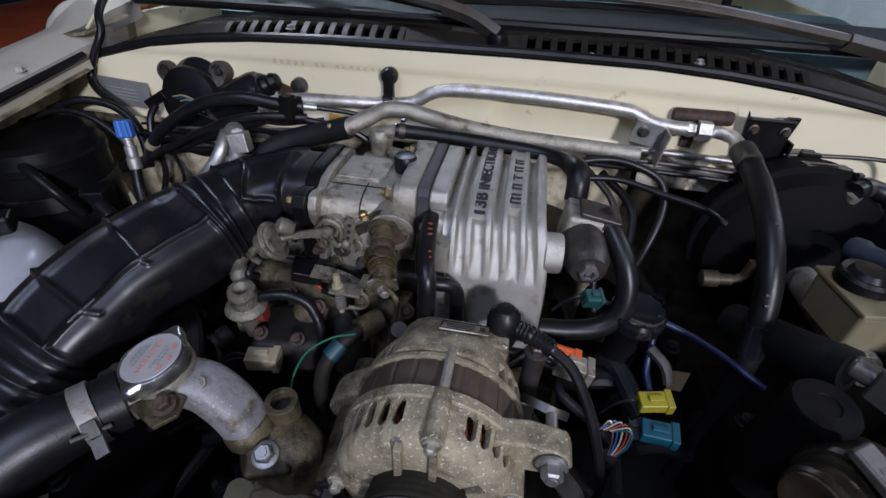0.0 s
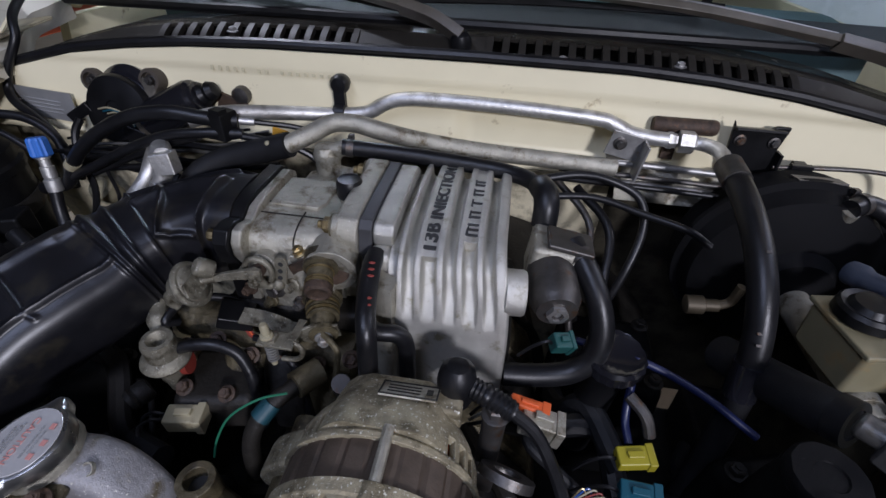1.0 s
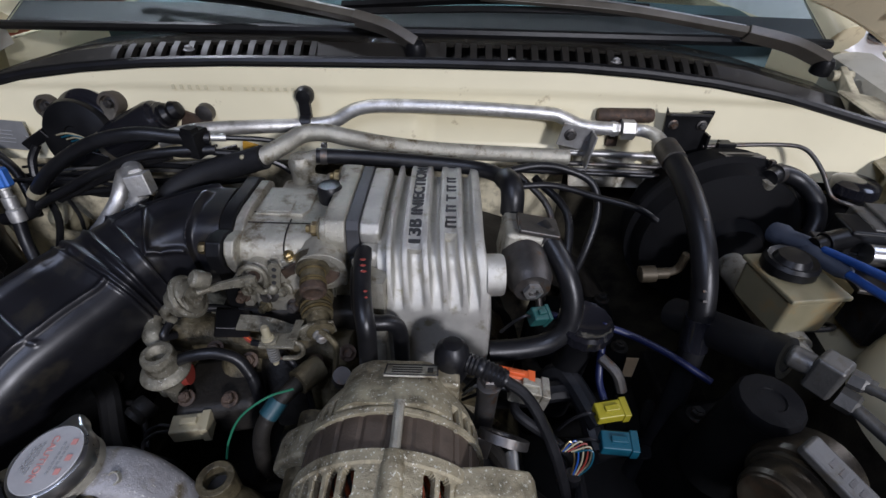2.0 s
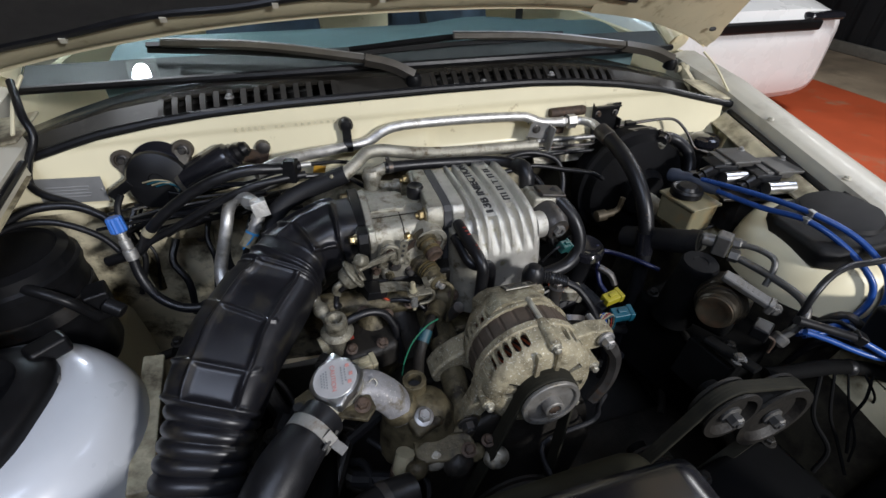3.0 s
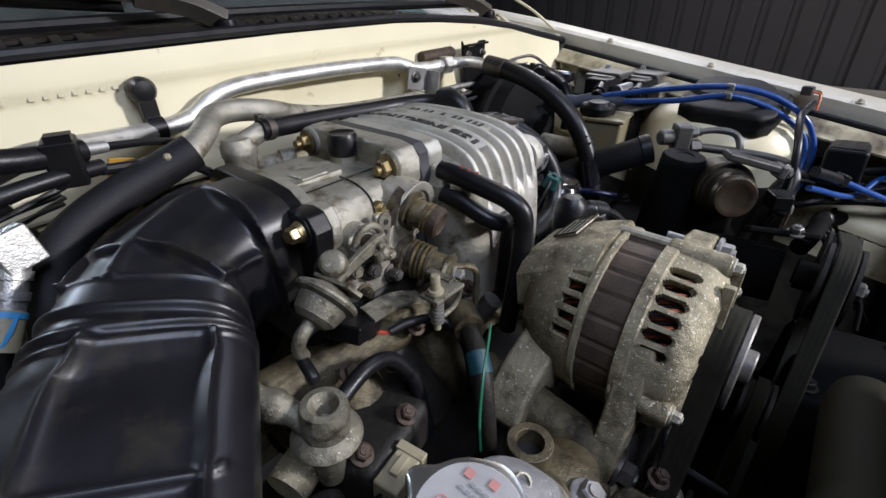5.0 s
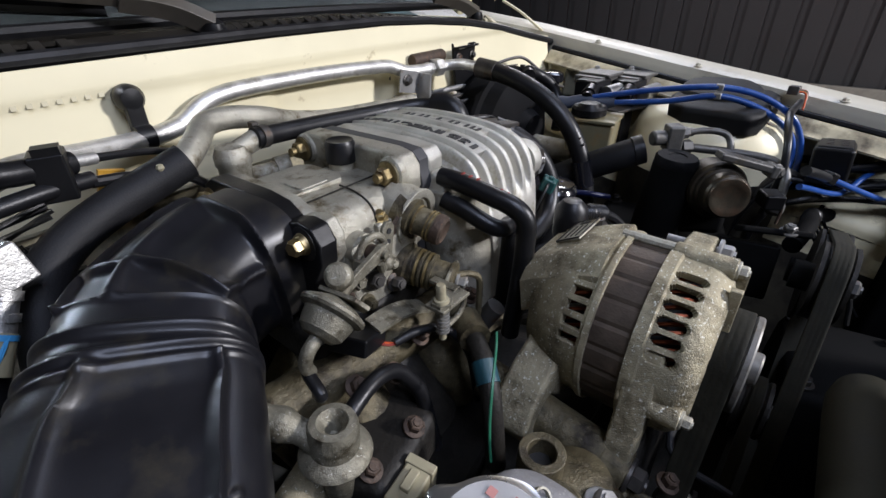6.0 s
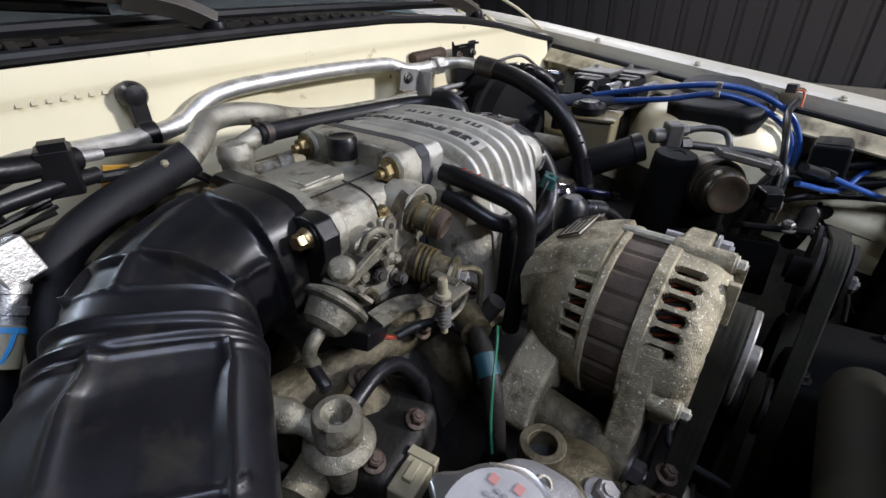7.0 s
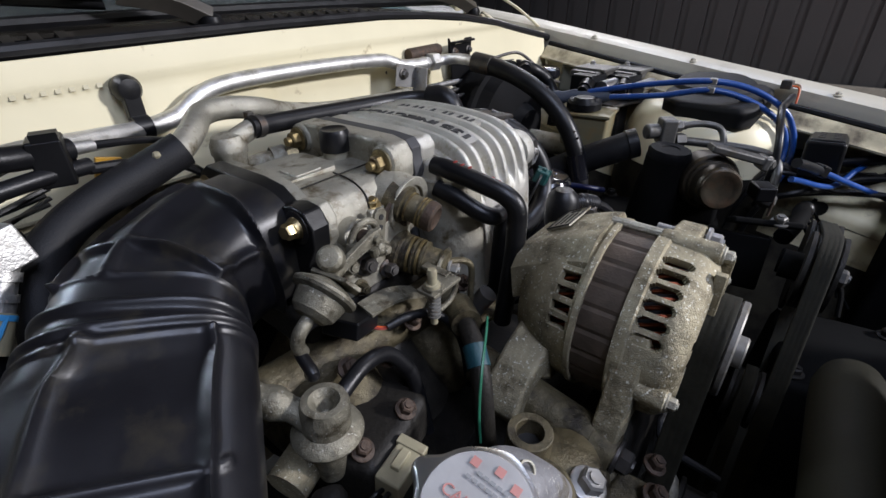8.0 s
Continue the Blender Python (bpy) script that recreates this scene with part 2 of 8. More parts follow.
BRASS = mat("yellow_zinc", (0.46, 0.37, 0.20), 0.38, 1.0, var=0.15, scale=90, bump=0.1)
BRASS_DULL = mat("stained_yellow_zinc", (0.24, 0.185, 0.085), 0.45, 0.7, var=0.25, scale=120, bump=0.15, stain=((0.08, 0.05, 0.025), 0.4, 90))
PIPE_GREY = mat("dull_grey_steel", (0.105, 0.102, 0.095), 0.45, 0.5, var=0.2, scale=50, bump=0.2, fine=400, stain=((0.08, 0.07, 0.05), 0.3, 60))
RUST = mat("rusty_steel", (0.070, 0.046, 0.031), 0.65, 0.3, var=0.4, scale=70, bump=0.6, fine=350, spots=((0.12, 0.064, 0.035), 0.22, 160), stain=((0.03, 0.022, 0.017), 0.4, 60))
GREASE = mat("greasy_casting", (0.018, 0.016, 0.013), 0.55, 0.1, spec=0.3, var=0.4, scale=28, bump=0.5, fine=240, stain=((0.008, 0.007, 0.006), 0.5, 30))
TAN = mat("stained_casting", (0.115, 0.096, 0.054), 0.46, 0.4, var=0.38, scale=28, bump=0.5, fine=900, stain=((0.021, 0.016, 0.009), 0.50, 40), spots=((0.34, 0.30, 0.21), 0.08, 330), lump=(100, 0.0035))
LAMIN = mat("brown_stator_steel", (0.080, 0.060, 0.044), 0.55, 0.4, var=0.25, scale=60, bump=0.3, fine=400)
COPPER = mat("copper_winding", (0.20, 0.050, 0.020), 0.40, 0.8, var=0.3, scale=120, bump=0.2)
ZINC = mat("dull_zinc", (0.25, 0.245, 0.225), 0.55, 0.5, var=0.15, scale=50, bump=0.15, stain=((0.16, 0.12, 0.08), 0.25, 60))
NECK = mat("pale_cast_alloy", (0.27, 0.265, 0.27), 0.50, 0.3, var=0.15, scale=50, bump=0.45, fine=1000, spots=((0.64, 0.625, 0.57), 0.20, 360), stain=((0.115, 0.095, 0.057), 0.38, 45), lump=(120, 0.0022))
PALE_RED = plain("faded_red_print", (0.52, 0.24, 0.21), 0.45)
PALE_INK = plain("faded_dark_print", (0.28, 0.28, 0.28), 0.45)
# pale blue-grey, only on the passenger's spring tower
TOWER = mat("pale_blue_grey_tower", (0.48, 0.50, 0.53), 0.30, 0, var=0.06, scale=6, bump=0.03, fine=90, coat=0.5)
ARM = mat("worn_wiper_paint", (0.085, 0.076, 0.062), 0.34, 0, var=0.25, scale=20, bump=0.08, stain=((0.08, 0.07, 0.055), 0.2, 30))
# near-black for parts in the bay's depth; stands in for missing light
PITCH = mat("bay_depth_black", (0.003, 0.003, 0.003), 0.75, 0, var=0.3, scale=20, spec=0.08)
COVER = mat("satin_black_cover", (0.009, 0.009, 0.011), 0.20, 0, var=0.2, scale=12, bump=0.03, fine=150, rvar=0.06, spec=0.6)
GASKET = plain("dark_gasket", (0.04, 0.04, 0.042), 0.6)
BLUE = plain("blue_plastic", (0.05, 0.17, 0.55), 0.42)
BLUE_LEAD = mat("blue_silicone_lead", (0.015, 0.06, 0.24), 0.32, 0, var=0.15, scale=60, bump=0.05)
YELLOW = plain("yellow_plastic", (0.29, 0.25, 0.015), 0.4)
TEAL = plain("teal_plastic", (0.007, 0.07, 0.105), 0.4)
ORANGE = plain("orange_plastic", (0.62, 0.11, 0.025), 0.45)
RED = plain("red_paint_mark", (0.20, 0.026, 0.016), 0.55)
IVORY = mat("ivory_plastic", (0.30, 0.27, 0.175), 0.5, 0, var=0.12, scale=50, bump=0.08, stain=((0.2, 0.16, 0.1), 0.3, 60))
WIRE_GREEN = plain("green_wire", (0.02, 0.13, 0.07), 0.4)
TANK = mat("translucent_tank_plastic", (0.20, 0.178, 0.105), 0.45, 0, var=0.15, scale=20, bump=0.05, stain=((0.25, 0.17, 0.07), 0.35, 22))
CAPWHITE = mat("printed_cap_plate", (0.55, 0.54, 0.53), 0.32, 0.4, var=0.08, scale=40, bump=0.08)
CHROME = plain("satin_plated_steel", (0.62, 0.62, 0.61), 0.30, 1.0)
PLATE = mat("data_plate", (0.42, 0.42, 0.41), 0.42, 0.6, var=0.1, scale=30, bump=0.05)
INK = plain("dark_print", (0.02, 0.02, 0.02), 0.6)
STAMP = plain("stamped_mark", (0.50, 0.45, 0.29), 0.5)
TAPE = plain("blue_tape", (0.06, 0.30, 0.62), 0.5)
BELT = mat("ribbed_belt", (0.0150, 0.0140, 0.0090), 0.75, 0, var=0.3, scale=70, bump=0.25, spec=0.2)
MAT_HOOD = mat("bonnet_insulation", (0.02, 0.019, 0.018), 0.9, 0, var=0.3, scale=60, bump=0.5, fine=500)
FLOOR = mat("garage_concrete", (0.30, 0.24, 0.165), 0.6, 0, var=0.25, scale=1.5, bump=0.1, fine=60, stain=((0.14, 0.11, 0.08), 0.35, 1.2))
REDLANE = mat("red_floor_paint", (0.42, 0.075, 0.024), 0.5, 0, var=0.15, scale=2, bump=0.08, fine=60, stain=((0.30, 0.16, 0.09), 0.25, 3))
WALLD = mat("dark_corrugated_wall", (0.006, 0.006, 0.007), 0.6, 0, var=0.2, scale=2, bump=0.05, fine=60)
WALLB = mat("blue_grey_wall", (0.22, 0.32, 0.40), 0.6, 0, var=0.15, scale=1.2, bump=0.05, fine=50)
CEIL = mat("grey_ceiling", (0.06, 0.065, 0.07), 0.7, 0, var=0.15, scale=1.2, bump=0.05, fine=50)
DASH = mat("dashboard_vinyl", (0.10, 0.16, 0.17), 0.6, 0, var=0.15, scale=20, bump=0.15)
SEAT = mat("seat_cloth", (0.06, 0.09, 0.13), 0.9, 0, var=0.2, scale=30, bump=0.3)


def glass(name, colour, rough=0.0):
    m = bpy.data.materials.new(name)
    m.use_nodes = True
    p = m.node_tree.nodes["Principled BSDF"]
    p.inputs["Base Color"].default_value = (*colour, 1)
    p.inputs["Transmission Weight"].default_value, p.inputs["Roughness"].default_value, p.inputs["IOR"].default_value = 1.0, rough, 1.5
    return m


NAVY = plain("navy_sleeve", (0.008, 0.012, 0.05), 0.4)
GLASS = glass("tinted_glass", (0.78, 0.87, 0.87))

# ---- the garage ----
def plane_room():
    g = Geo().box((0, 1.5, -0.05), (13, 13, 0.1))
    tagged(solid("floor", g, FLOOR, "worn beige concrete garage floor", "floor", kind="structure"))
    for name, x0, x1 in (("floor_lane_1", 2.55, 4.30), ("floor_lane_2", -6.2, -4.3)):
        g = Geo().box(((x0 + x1) / 2, 1.5, 0.004), (x1 - x0, 12.4, 0.008))
        solid(name, g, REDLANE, "worn red painted lane on the concrete floor", "floor marking", kind="structure")
    # the wall beyond the lane is clad in upright dark sheets
    g = Geo()
    n = 150
    for k in range(n):
        y = -5.0 + 13 * k / n
        d = 0.0 if k % 3 else 0.035
        g.box((5.62 + d / 2, y + 0.0433, 1.45), (0.1 - d, 0.0866, 2.7))
    solid("wall_east", g, WALLD, "dark upright corrugated sheet wall", "wall", kind="structure")
    solid("baseboard", Geo().box((5.54, 1.5, 0.055), (0.05, 13, 0.11)), mat("concrete_kerb", (0.13, 0.12, 0.10), 0.7), "grey concrete kerb along the dark wall", "baseboard", kind="structure", bevel=0.012)
    solid("wall_west", Geo().box((-6.4, 1.5, 1.4), (0.2, 13, 2.8)), WALLD, "dark garage wall", "wall", kind="structure")
    solid("wall_north", Geo().box((0, 8.0, 1.4), (13, 0.2, 2.8)), WALLB, "blue-grey painted garage wall", "wall", kind="structure")
    solid("wall_south", Geo().box((0, -5.0, 1.4), (13, 0.2, 2.8)), CEIL, "grey garage wall", "wall", kind="structure")
    solid("ceiling", Geo().box((0, 1.5, 2.85), (13, 13, 0.1)), CEIL, "grey garage ceiling", "ceiling", kind="structure")


plane_room()

for place, l, w, watts, colour in LAMPS:
    t = thing("ceiling_lamp", place, "long ceiling lamp in a white metal tray", "lamp", group="ceiling lamps")
    x, y, z = place
    part("tray", Geo().box((x, y, z + 0.03), (w + 0.06, l + 0.06, 0.03)).box((x, y, z + 0.11), (w * 0.4, l * 0.6, 0.13)), WHITE, t, bevel=0.004)


def parked_car():
    """A white car that stands beyond the lane, nose towards the bay."""
    x0, x1, y0 = 1.88, 3.48, 2.42
    xm = (x0 + x1) / 2
    t = thing("parked_car", (xm, y0 + 2, 0), "white parked car with a dark lower grille", "car")
    rows = [(0.0, 0.20, 0.62, 0.66), (0.06, 0.14, 0.74, 0.76), (0.35, 0.12, 0.80, 0.82), (1.2, 0.16, 0.92, 0.84), (1.5, 0.20, 0.95, 0.85), (4.0, 0.22, 0.96, 0.84)]

    def fn(u, v):
        k = v * (len(rows) - 1)
        i = min(int(k), len(rows) - 2)
        w = k - i
        yy, zb, zt, hw = [a + (b - a) * w for a, b in zip(rows[i], rows[i + 1])]
        a = math.pi * 2 * u
        c, s = math.cos(a), math.sin(a)
        e = 0.35
        px = hw * math.copysign(abs(c) ** e, c)
        pz = math.copysign(abs(s) ** e, s)
        return (xm + px, y0 + yy, (zb + zt) / 2 + pz * (zt - zb) / 2)

    part("body", Geo().sheet(fn, 48, 30), WHITE, t, angle=50)
    part("nose", Geo().sheet(lambda u, v: (xm + (fn(u, 0)[0] - xm) * v, y0 - 0.03 * (1 - v ** 4), 0.46 + (fn(u, 0)[2] - 0.46) * v), 48, 5), WHITE, t, angle=50)
    part("grille", Geo().box((xm, y0 - 0.015, 0.655), (0.95, 0.05, 0.07)), BLACK, t, bevel=0.02)
    part("cabin", Geo().box((xm, y0 + 2.6, 1.16), (1.42, 2.3, 0.46), taper=(0.78, 0.62)), BLACK, t, bevel=0.05)
    for s in (-1, 1):
        part("headlight", Geo().box((xm + s * 0.52, y0 + 0.02, 0.70), (0.30, 0.10, 0.05)), GLOSS, t, bevel=0.03)
        mx = xm + s * 0.92
        part("mirror", Geo().box((mx, y0 + 1.65, 1.0), (0.2, 0.10, 0.14)), BLACK, t, bevel=0.03)
        for dy in (0.75, 3.2):
            w = part("wheel", Geo().lathe((xm + s * 0.60, y0 + dy, 0.31), (s, 0, 0), [(0.2, 0), (0.31, 0.0), (0.315, 0.05), (0.315, 0.17), (0.28, 0.19), (0.21, 0.19)], 28), RUBBER, t)
            part("rim", Geo().lathe((xm + s * 0.60, y0 + dy, 0.31), (s, 0, 0), [(0.205, 0.16), (0.205, 0.195), (0.17, 0.175), (0.04, 0.185)], 20), STEEL, w)


parked_car()

# ---- the car whose bonnet is open ----
SX = (-0.80, -0.69, -0.59, -0.50, -0.41, -0.29, 0.0, 0.20, 0.30, 0.40, 0.50, 0.60, 0.72, 0.80)
SZ = (0.900, 0.934, 0.959, 0.970, 0.977, 0.981, 0.984, 0.983, 0.978, 0.969, 0.954, 0.931, 0.905, 0.890)


def seal_z(x):
    return float(np.interp(x, SX, SZ))


def seal_y(x):
    return 0.722 - (0.045 if x > 0 else 0.024) * min(1.0, abs(x) / 0.66) ** 3


def fender_z(x, y):
    return 0.845 + 0.126 * y + (0.04 if x < 0 else 0.0)


def taper(s, y):
    """How far the driver's wing stands inward of its rear end."""
    return -0.15 * max(0.0, 0.75 - max(y, -0.6)) if s > 0 else 0.0


def smooth(a, b, x):
    t = max(0.0, min(1.0, (x - a) / (b - a)))
    return t * t * (3 - 2 * t)


def car_shell():
    t = thing("car", (0, 0.6, 0), "cream coupe with its bonnet open, engine bay bare", "car")

    def wall(u, v):
        x = -0.78 + 1.44 * u
        zt = seal_z(x) - 0.002
        z = 0.842 + (zt - 0.842) * v
        y = seal_y(x) - 0.012 - 0.012 * (1 - v)
        inset = smooth(-0.03, 0.0, x) * (1 - smooth(0.185, 0.205, x)) * smooth(0.855, 0.87, z) * (1 - smooth(0.918, 0.930, z))
        y += 0.014 * inset
        y -= 0.004 * smooth(0.945, 0.955, z)
        # soft dents and presses
        y += 0.0012 * math.sin(9 * x) * math.sin(40 * z)
        return (x, y, z)

    fw = part("firewall", Geo().sheet(wall, 150, 26, thick=(0, 0.004, 0)), CREAM, t, "cream painted firewall with a pressed recess", angle=60)
    part("ledge", Geo().sheet(lambda u, v: (-0.78 + 1.44 * u, 0.695 + 0.06 * v, 0.842 - 0.012 * v), 20, 2, thick=(0, 0, -0.003)), CREAM_DIRTY, t)
    def low(u0, u1):
        return lambda a, v: (-0.80 + 1.50 * (u0 + (u1 - u0) * a), 0.745 - 0.02 * math.sin(6 * (u0 + (u1 - u0) * a)) + 0.02 * math.sin(5 * v + 9 * (u0 + (u1 - u0) * a)), 0.30 + 0.545 * v)
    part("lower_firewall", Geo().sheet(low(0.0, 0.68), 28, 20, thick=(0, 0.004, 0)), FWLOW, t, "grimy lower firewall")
    # the driver's part gets the dark copy, as if in shade
    part("lower_firewall", Geo().sheet(low(0.68, 1.0), 14, 20, thick=(0, 0.004, 0)), INNER, t, "lower firewall, painted dark for the shade there")
    part("tunnel", Geo().sheet(lambda u, v: (-0.36 + 0.72 * u, 0.60 + 0.14 * v, 0.50 + 0.24 * math.sin(math.pi * u) ** 0.6), 30, 4, thick=(0, 0, -0.004)), GREASE, t)
    # seal along the firewall's top
    pts = [(x, seal_y(x) - 0.004, seal_z(x) + 0.004) for x in np.linspace(-0.72, 0.70, 40)]
    part("weather_seal", Geo().tube(pts, 0.0075, n=10, steps=2), RUBBER, t, "black rubber seal along the firewall")
    pts = [(x, seal_y(x) + 0.012, seal_z(x) + 0.001) for x in np.linspace(-0.70, 0.68, 40)]
    part("seal_lip", Geo().tube(pts, 0.006, n=8, steps=2), GLOSS, t)

    # stamped marks on the firewall: plain bars, not readable
    for k in range(16):
        x = -0.375 + 0.0115 * k
        if k in (5, 8):
            continue
        part("stamped_bar", Geo().box((x, seal_y(x) - 0.0185 + 0.0012, 0.952), (0.0046, 0.0011, 0.0085), (-12, 0, 0)), STAMP, fw)
    for x, z in ((-0.24, 0.967), (-0.17, 0.972), (0.20, 0.905), (-0.02, 0.968)):
        part("hole_plug", Geo().cyl((x, seal_y(x) - 0.0125, z), (x, seal_y(x) - 0.0165, z), 0.0032, n=10), STEEL_DARK, fw)

    # cowl with its grille
    def zc(x, y):
        return seal_z(x) + float(np.interp(y, (0.73, 0.765, 0.814, 0.87, 0.90), (-0.010, -0.016, 0.014, 0.010, 0.012))) - 0.10 * max(0.0, abs(x) - 0.5) * (y - 0.73)

    def strip(y0, y1, x0, x1, n, m):
        return lambda u, v: (x0 + (x1 - x0) * u, y0 + (y1 - y0) * v, zc(x0 + (x1 - x0) * u, y0 + (y1 - y0) * v))

    cowl = part("cowl_front", Geo().sheet(strip(0.730, 0.772, -0.765, 0.68, 60, 3), 60, 3, thick=(0, 0, -0.004)), COWL, t, "dusty black plastic cowl")
    part("cowl_rear", Geo().sheet(strip(0.806, 0.90, -0.80, 0.68, 60, 5), 60, 5, thick=(0, 0, -0.004)), COWL_REAR, t, "glossy black rear cowl")
    for x0, x1 in ((-0.80, -0.505), (-0.19, 0.012), (0.44, 0.68)):
        part("cowl_cover", Geo().sheet(strip(0.771, 0.807, x0, x1, 10, 3), 16, 3, thick=(0, 0, -0.004)), COWL, t)
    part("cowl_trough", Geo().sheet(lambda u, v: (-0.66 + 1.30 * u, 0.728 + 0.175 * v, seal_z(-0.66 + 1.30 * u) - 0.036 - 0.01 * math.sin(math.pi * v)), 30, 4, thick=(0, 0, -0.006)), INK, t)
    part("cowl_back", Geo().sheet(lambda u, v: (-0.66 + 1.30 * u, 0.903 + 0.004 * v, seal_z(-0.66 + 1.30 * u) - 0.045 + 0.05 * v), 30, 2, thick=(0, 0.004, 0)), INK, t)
    slat = None
    for x0, x1 in ((-0.505, -0.19), (0.012, 0.44)):
        n = int((x1 - x0) / 0.0235)
        for k in range(n + 1):
            x = x0 + (x1 - x0) * k / n
            if slat is None:
                g = Geo().sheet(lambda u, v: (x - 0.005 + 0.010 * u, 0.768 + 0.041 * v, zc(x, 0.768 + 0.041 * v) + 0.003 * math.sin(math.pi * v)), 1, 6, thick=(0, 0, -0.010))
                slat = part("vent_slat", g, COWL, t)
                sx, sz = x, zc(x, 0.79)
            else:
                s2 = new("vent_slat", slat.data)
                s2.parent = t
                s2.location = (x - sx, 0, zc(x, 0.79) - sz)
    for x, y in ((-0.385, 0.79), (0.118, 0.775), (0.055, 0.770), (0.28, 0.785)):
        part("cowl_screw", Geo().bolt((x, y, zc(x, y) + 0.002), (0, 0, 1), 0.006, 0.006), STEEL, cowl)

    # windscreen
    def screen(u, v):
        x = (-0.765 + 1.445 * u) * (1 - 0.12 * v)
        s = 0.90 * v
        bow = (x / (0.68 if x > 0 else 0.765)) ** 2
        return (x, 0.858 + 0.05 * bow + s * 0.875, 0.996 - 0.014 * bow + s * 0.485)

    w = part("windscreen", Geo().sheet(screen, 40, 20, thick=(0, -0.0023, 0.0042)), GLASS, t, "teal-tinted laminated windscreen", angle=80)
    w.visible_shadow = False
    part("screen_band", Geo().sheet(lambda u, v: tuple(Vector(screen(u, 0.075 * v)) - Vector((0, 0, 0.003))), 40, 2, thick=(0, 0.001, -0.002)), INK, t)
    part("screen_moulding", Geo().tube([tuple(Vector(screen(u, 0)) + Vector((0, -0.006, 0.004))) for u in np.linspace(0, 1, 30)], 0.008, n=8, steps=2), RUBBER, t)
    for s in (-1, 1):
        part("pillar", Geo().tube([(s * 0.77 - 0.035, 0.945, 0.985), (s * 0.75 - 0.035, 1.25, 1.16), (s * 0.705 - 0.035, 1.68, 1.40)], 0.03, n=12), CREAM, t)
    # inside, seen through the screen
    part("dashboard", Geo().sheet(lambda u, v: (-0.66 + 1.32 * u, 1.02 + 0.42 * v, 0.955 + 0.035 * math.sin(math.pi * min(1, v * 1.15)) + 0.02 * math.exp(-((u - 0.75) / 0.12) ** 2) * v), 30, 10, thick=(0, 0, -0.12)), DASH, t, "teal-grey vinyl dashboard", angle=60)
    part("dash_end", Geo().box((0, 1.47, 0.72), (1.3, 0.05, 0.46)), DASH, t, bevel=0.01)
    for x in (-0.36, 0.36):
        part("front_seat", Geo().box((x, 1.98, 0.83), (0.48, 0.13, 0.56), (-14, 0, 0), (0.82, 0.8)).box((x, 2.06, 1.16), (0.24, 0.09, 0.17), (-10, 0, 0), (0.85, 0.8)), SEAT, t, bevel=0.03)
    part("steering_wheel", Geo().tube([(0.36 + 0.18 * math.cos(a), 1.55 + 0.07 * math.sin(a), 0.98 + 0.165 * math.sin(a)) for a in np.linspace(0, 2 * math.pi, 25)], 0.013, n=8, steps=2), BLACK, t)
    part("tail_lamp_glow", Geo().box((0.18, 2.9, 0.98), (0.05, 0.02, 0.03)), RED, t)

    # front wings with the gutter beside the bay
    for s in (-1, 1):
        def wing(u, v):
            y = -0.80 + 1.72 * u
            z = fender_z(s, y)
            prof = ((0.690, -0.050), (0.692, -0.016), (0.705, -0.010), (0.725, -0.004), (0.750, 0.0), (0.785, -0.006), (0.815, -0.028), (0.835, -0.075), (0.845, -0.16), (0.845, -0.45))
            if s > 0:
                prof = ((0.702, -0.060), (0.703, -0.020), (0.706, -0.006), (0.720, -0.001), (0.745, 0.002), (0.774, 0.0), (0.792, -0.008), (0.803, -0.030), (0.810, -0.11), (0.812, -0.45))
            k = v * (len(prof) - 1)
            i = min(int(k), len(prof) - 2)
            a, b = [p + (q - p) * (k - i) for p, q in zip(prof[i], prof[i + 1])]
            nose = smooth(-0.35, -0.8, y)
            flare = 0.085 * smooth(0.70, 0.84, y) if s < 0 else 0.0
            return (s * (a - 0.05 * nose + flare) + taper(s, y), y, z + b + (0.008 if s > 0 else 0.0) - 0.10 * nose)

        part("front_wing", Geo().sheet(wing, 60, 27), WING, t, "greyish cream front wing", angle=50)
        part("wing_seal", Geo().tube([(s * (0.686 + (0.008 if s > 0 else 0)) + taper(s, y), y, fender_z(s, y) - 0.024) for y in np.linspace(-0.5, 0.66, 14)], 0.006, n=8, steps=3), RUBBER, t)
        # gutter and inner panel
        def rail(u, v):
            y = -0.75 + 1.46 * u
            z = fender_z(s, y)
            prof = ((0.690, -0.034), (0.70, -0.042), (0.72, -0.046), (0.74, -0.06), (0.770, -0.10), (0.775, -0.30), (0.74, -0.55)) if s < 0 else ((0.690, -0.034), (0.688, -0.042), (0.686, -0.046), (0.690, -0.06), (0.672, -0.115), (0.605, -0.150), (0.590, -0.160), (0.580, -0.170))
            k = v * (len(prof) - 1)
            i = min(int(k), len(prof) - 2)
            a, b = [p + (q - p) * (k - i) for p, q in zip(prof[i], prof[i + 1])]
            return (s * a + taper(s, y) * (1 - 0.6 * v), y, z + b + 0.004 * math.sin(22 * y) * (v > 0.3))
        part("inner_wing", Geo().sheet(rail, 60, 24, thick=(s * 0.003, 0, 0)), CREAM_INNER if s > 0 else CREAM_DIRTY, t, "dusty cream inner wing", angle=60)
        if s > 0:
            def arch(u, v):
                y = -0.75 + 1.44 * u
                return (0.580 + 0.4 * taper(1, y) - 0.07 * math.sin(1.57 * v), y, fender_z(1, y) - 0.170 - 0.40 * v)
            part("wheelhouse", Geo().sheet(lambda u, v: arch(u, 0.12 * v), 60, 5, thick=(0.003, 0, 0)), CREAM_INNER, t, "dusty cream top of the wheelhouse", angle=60)
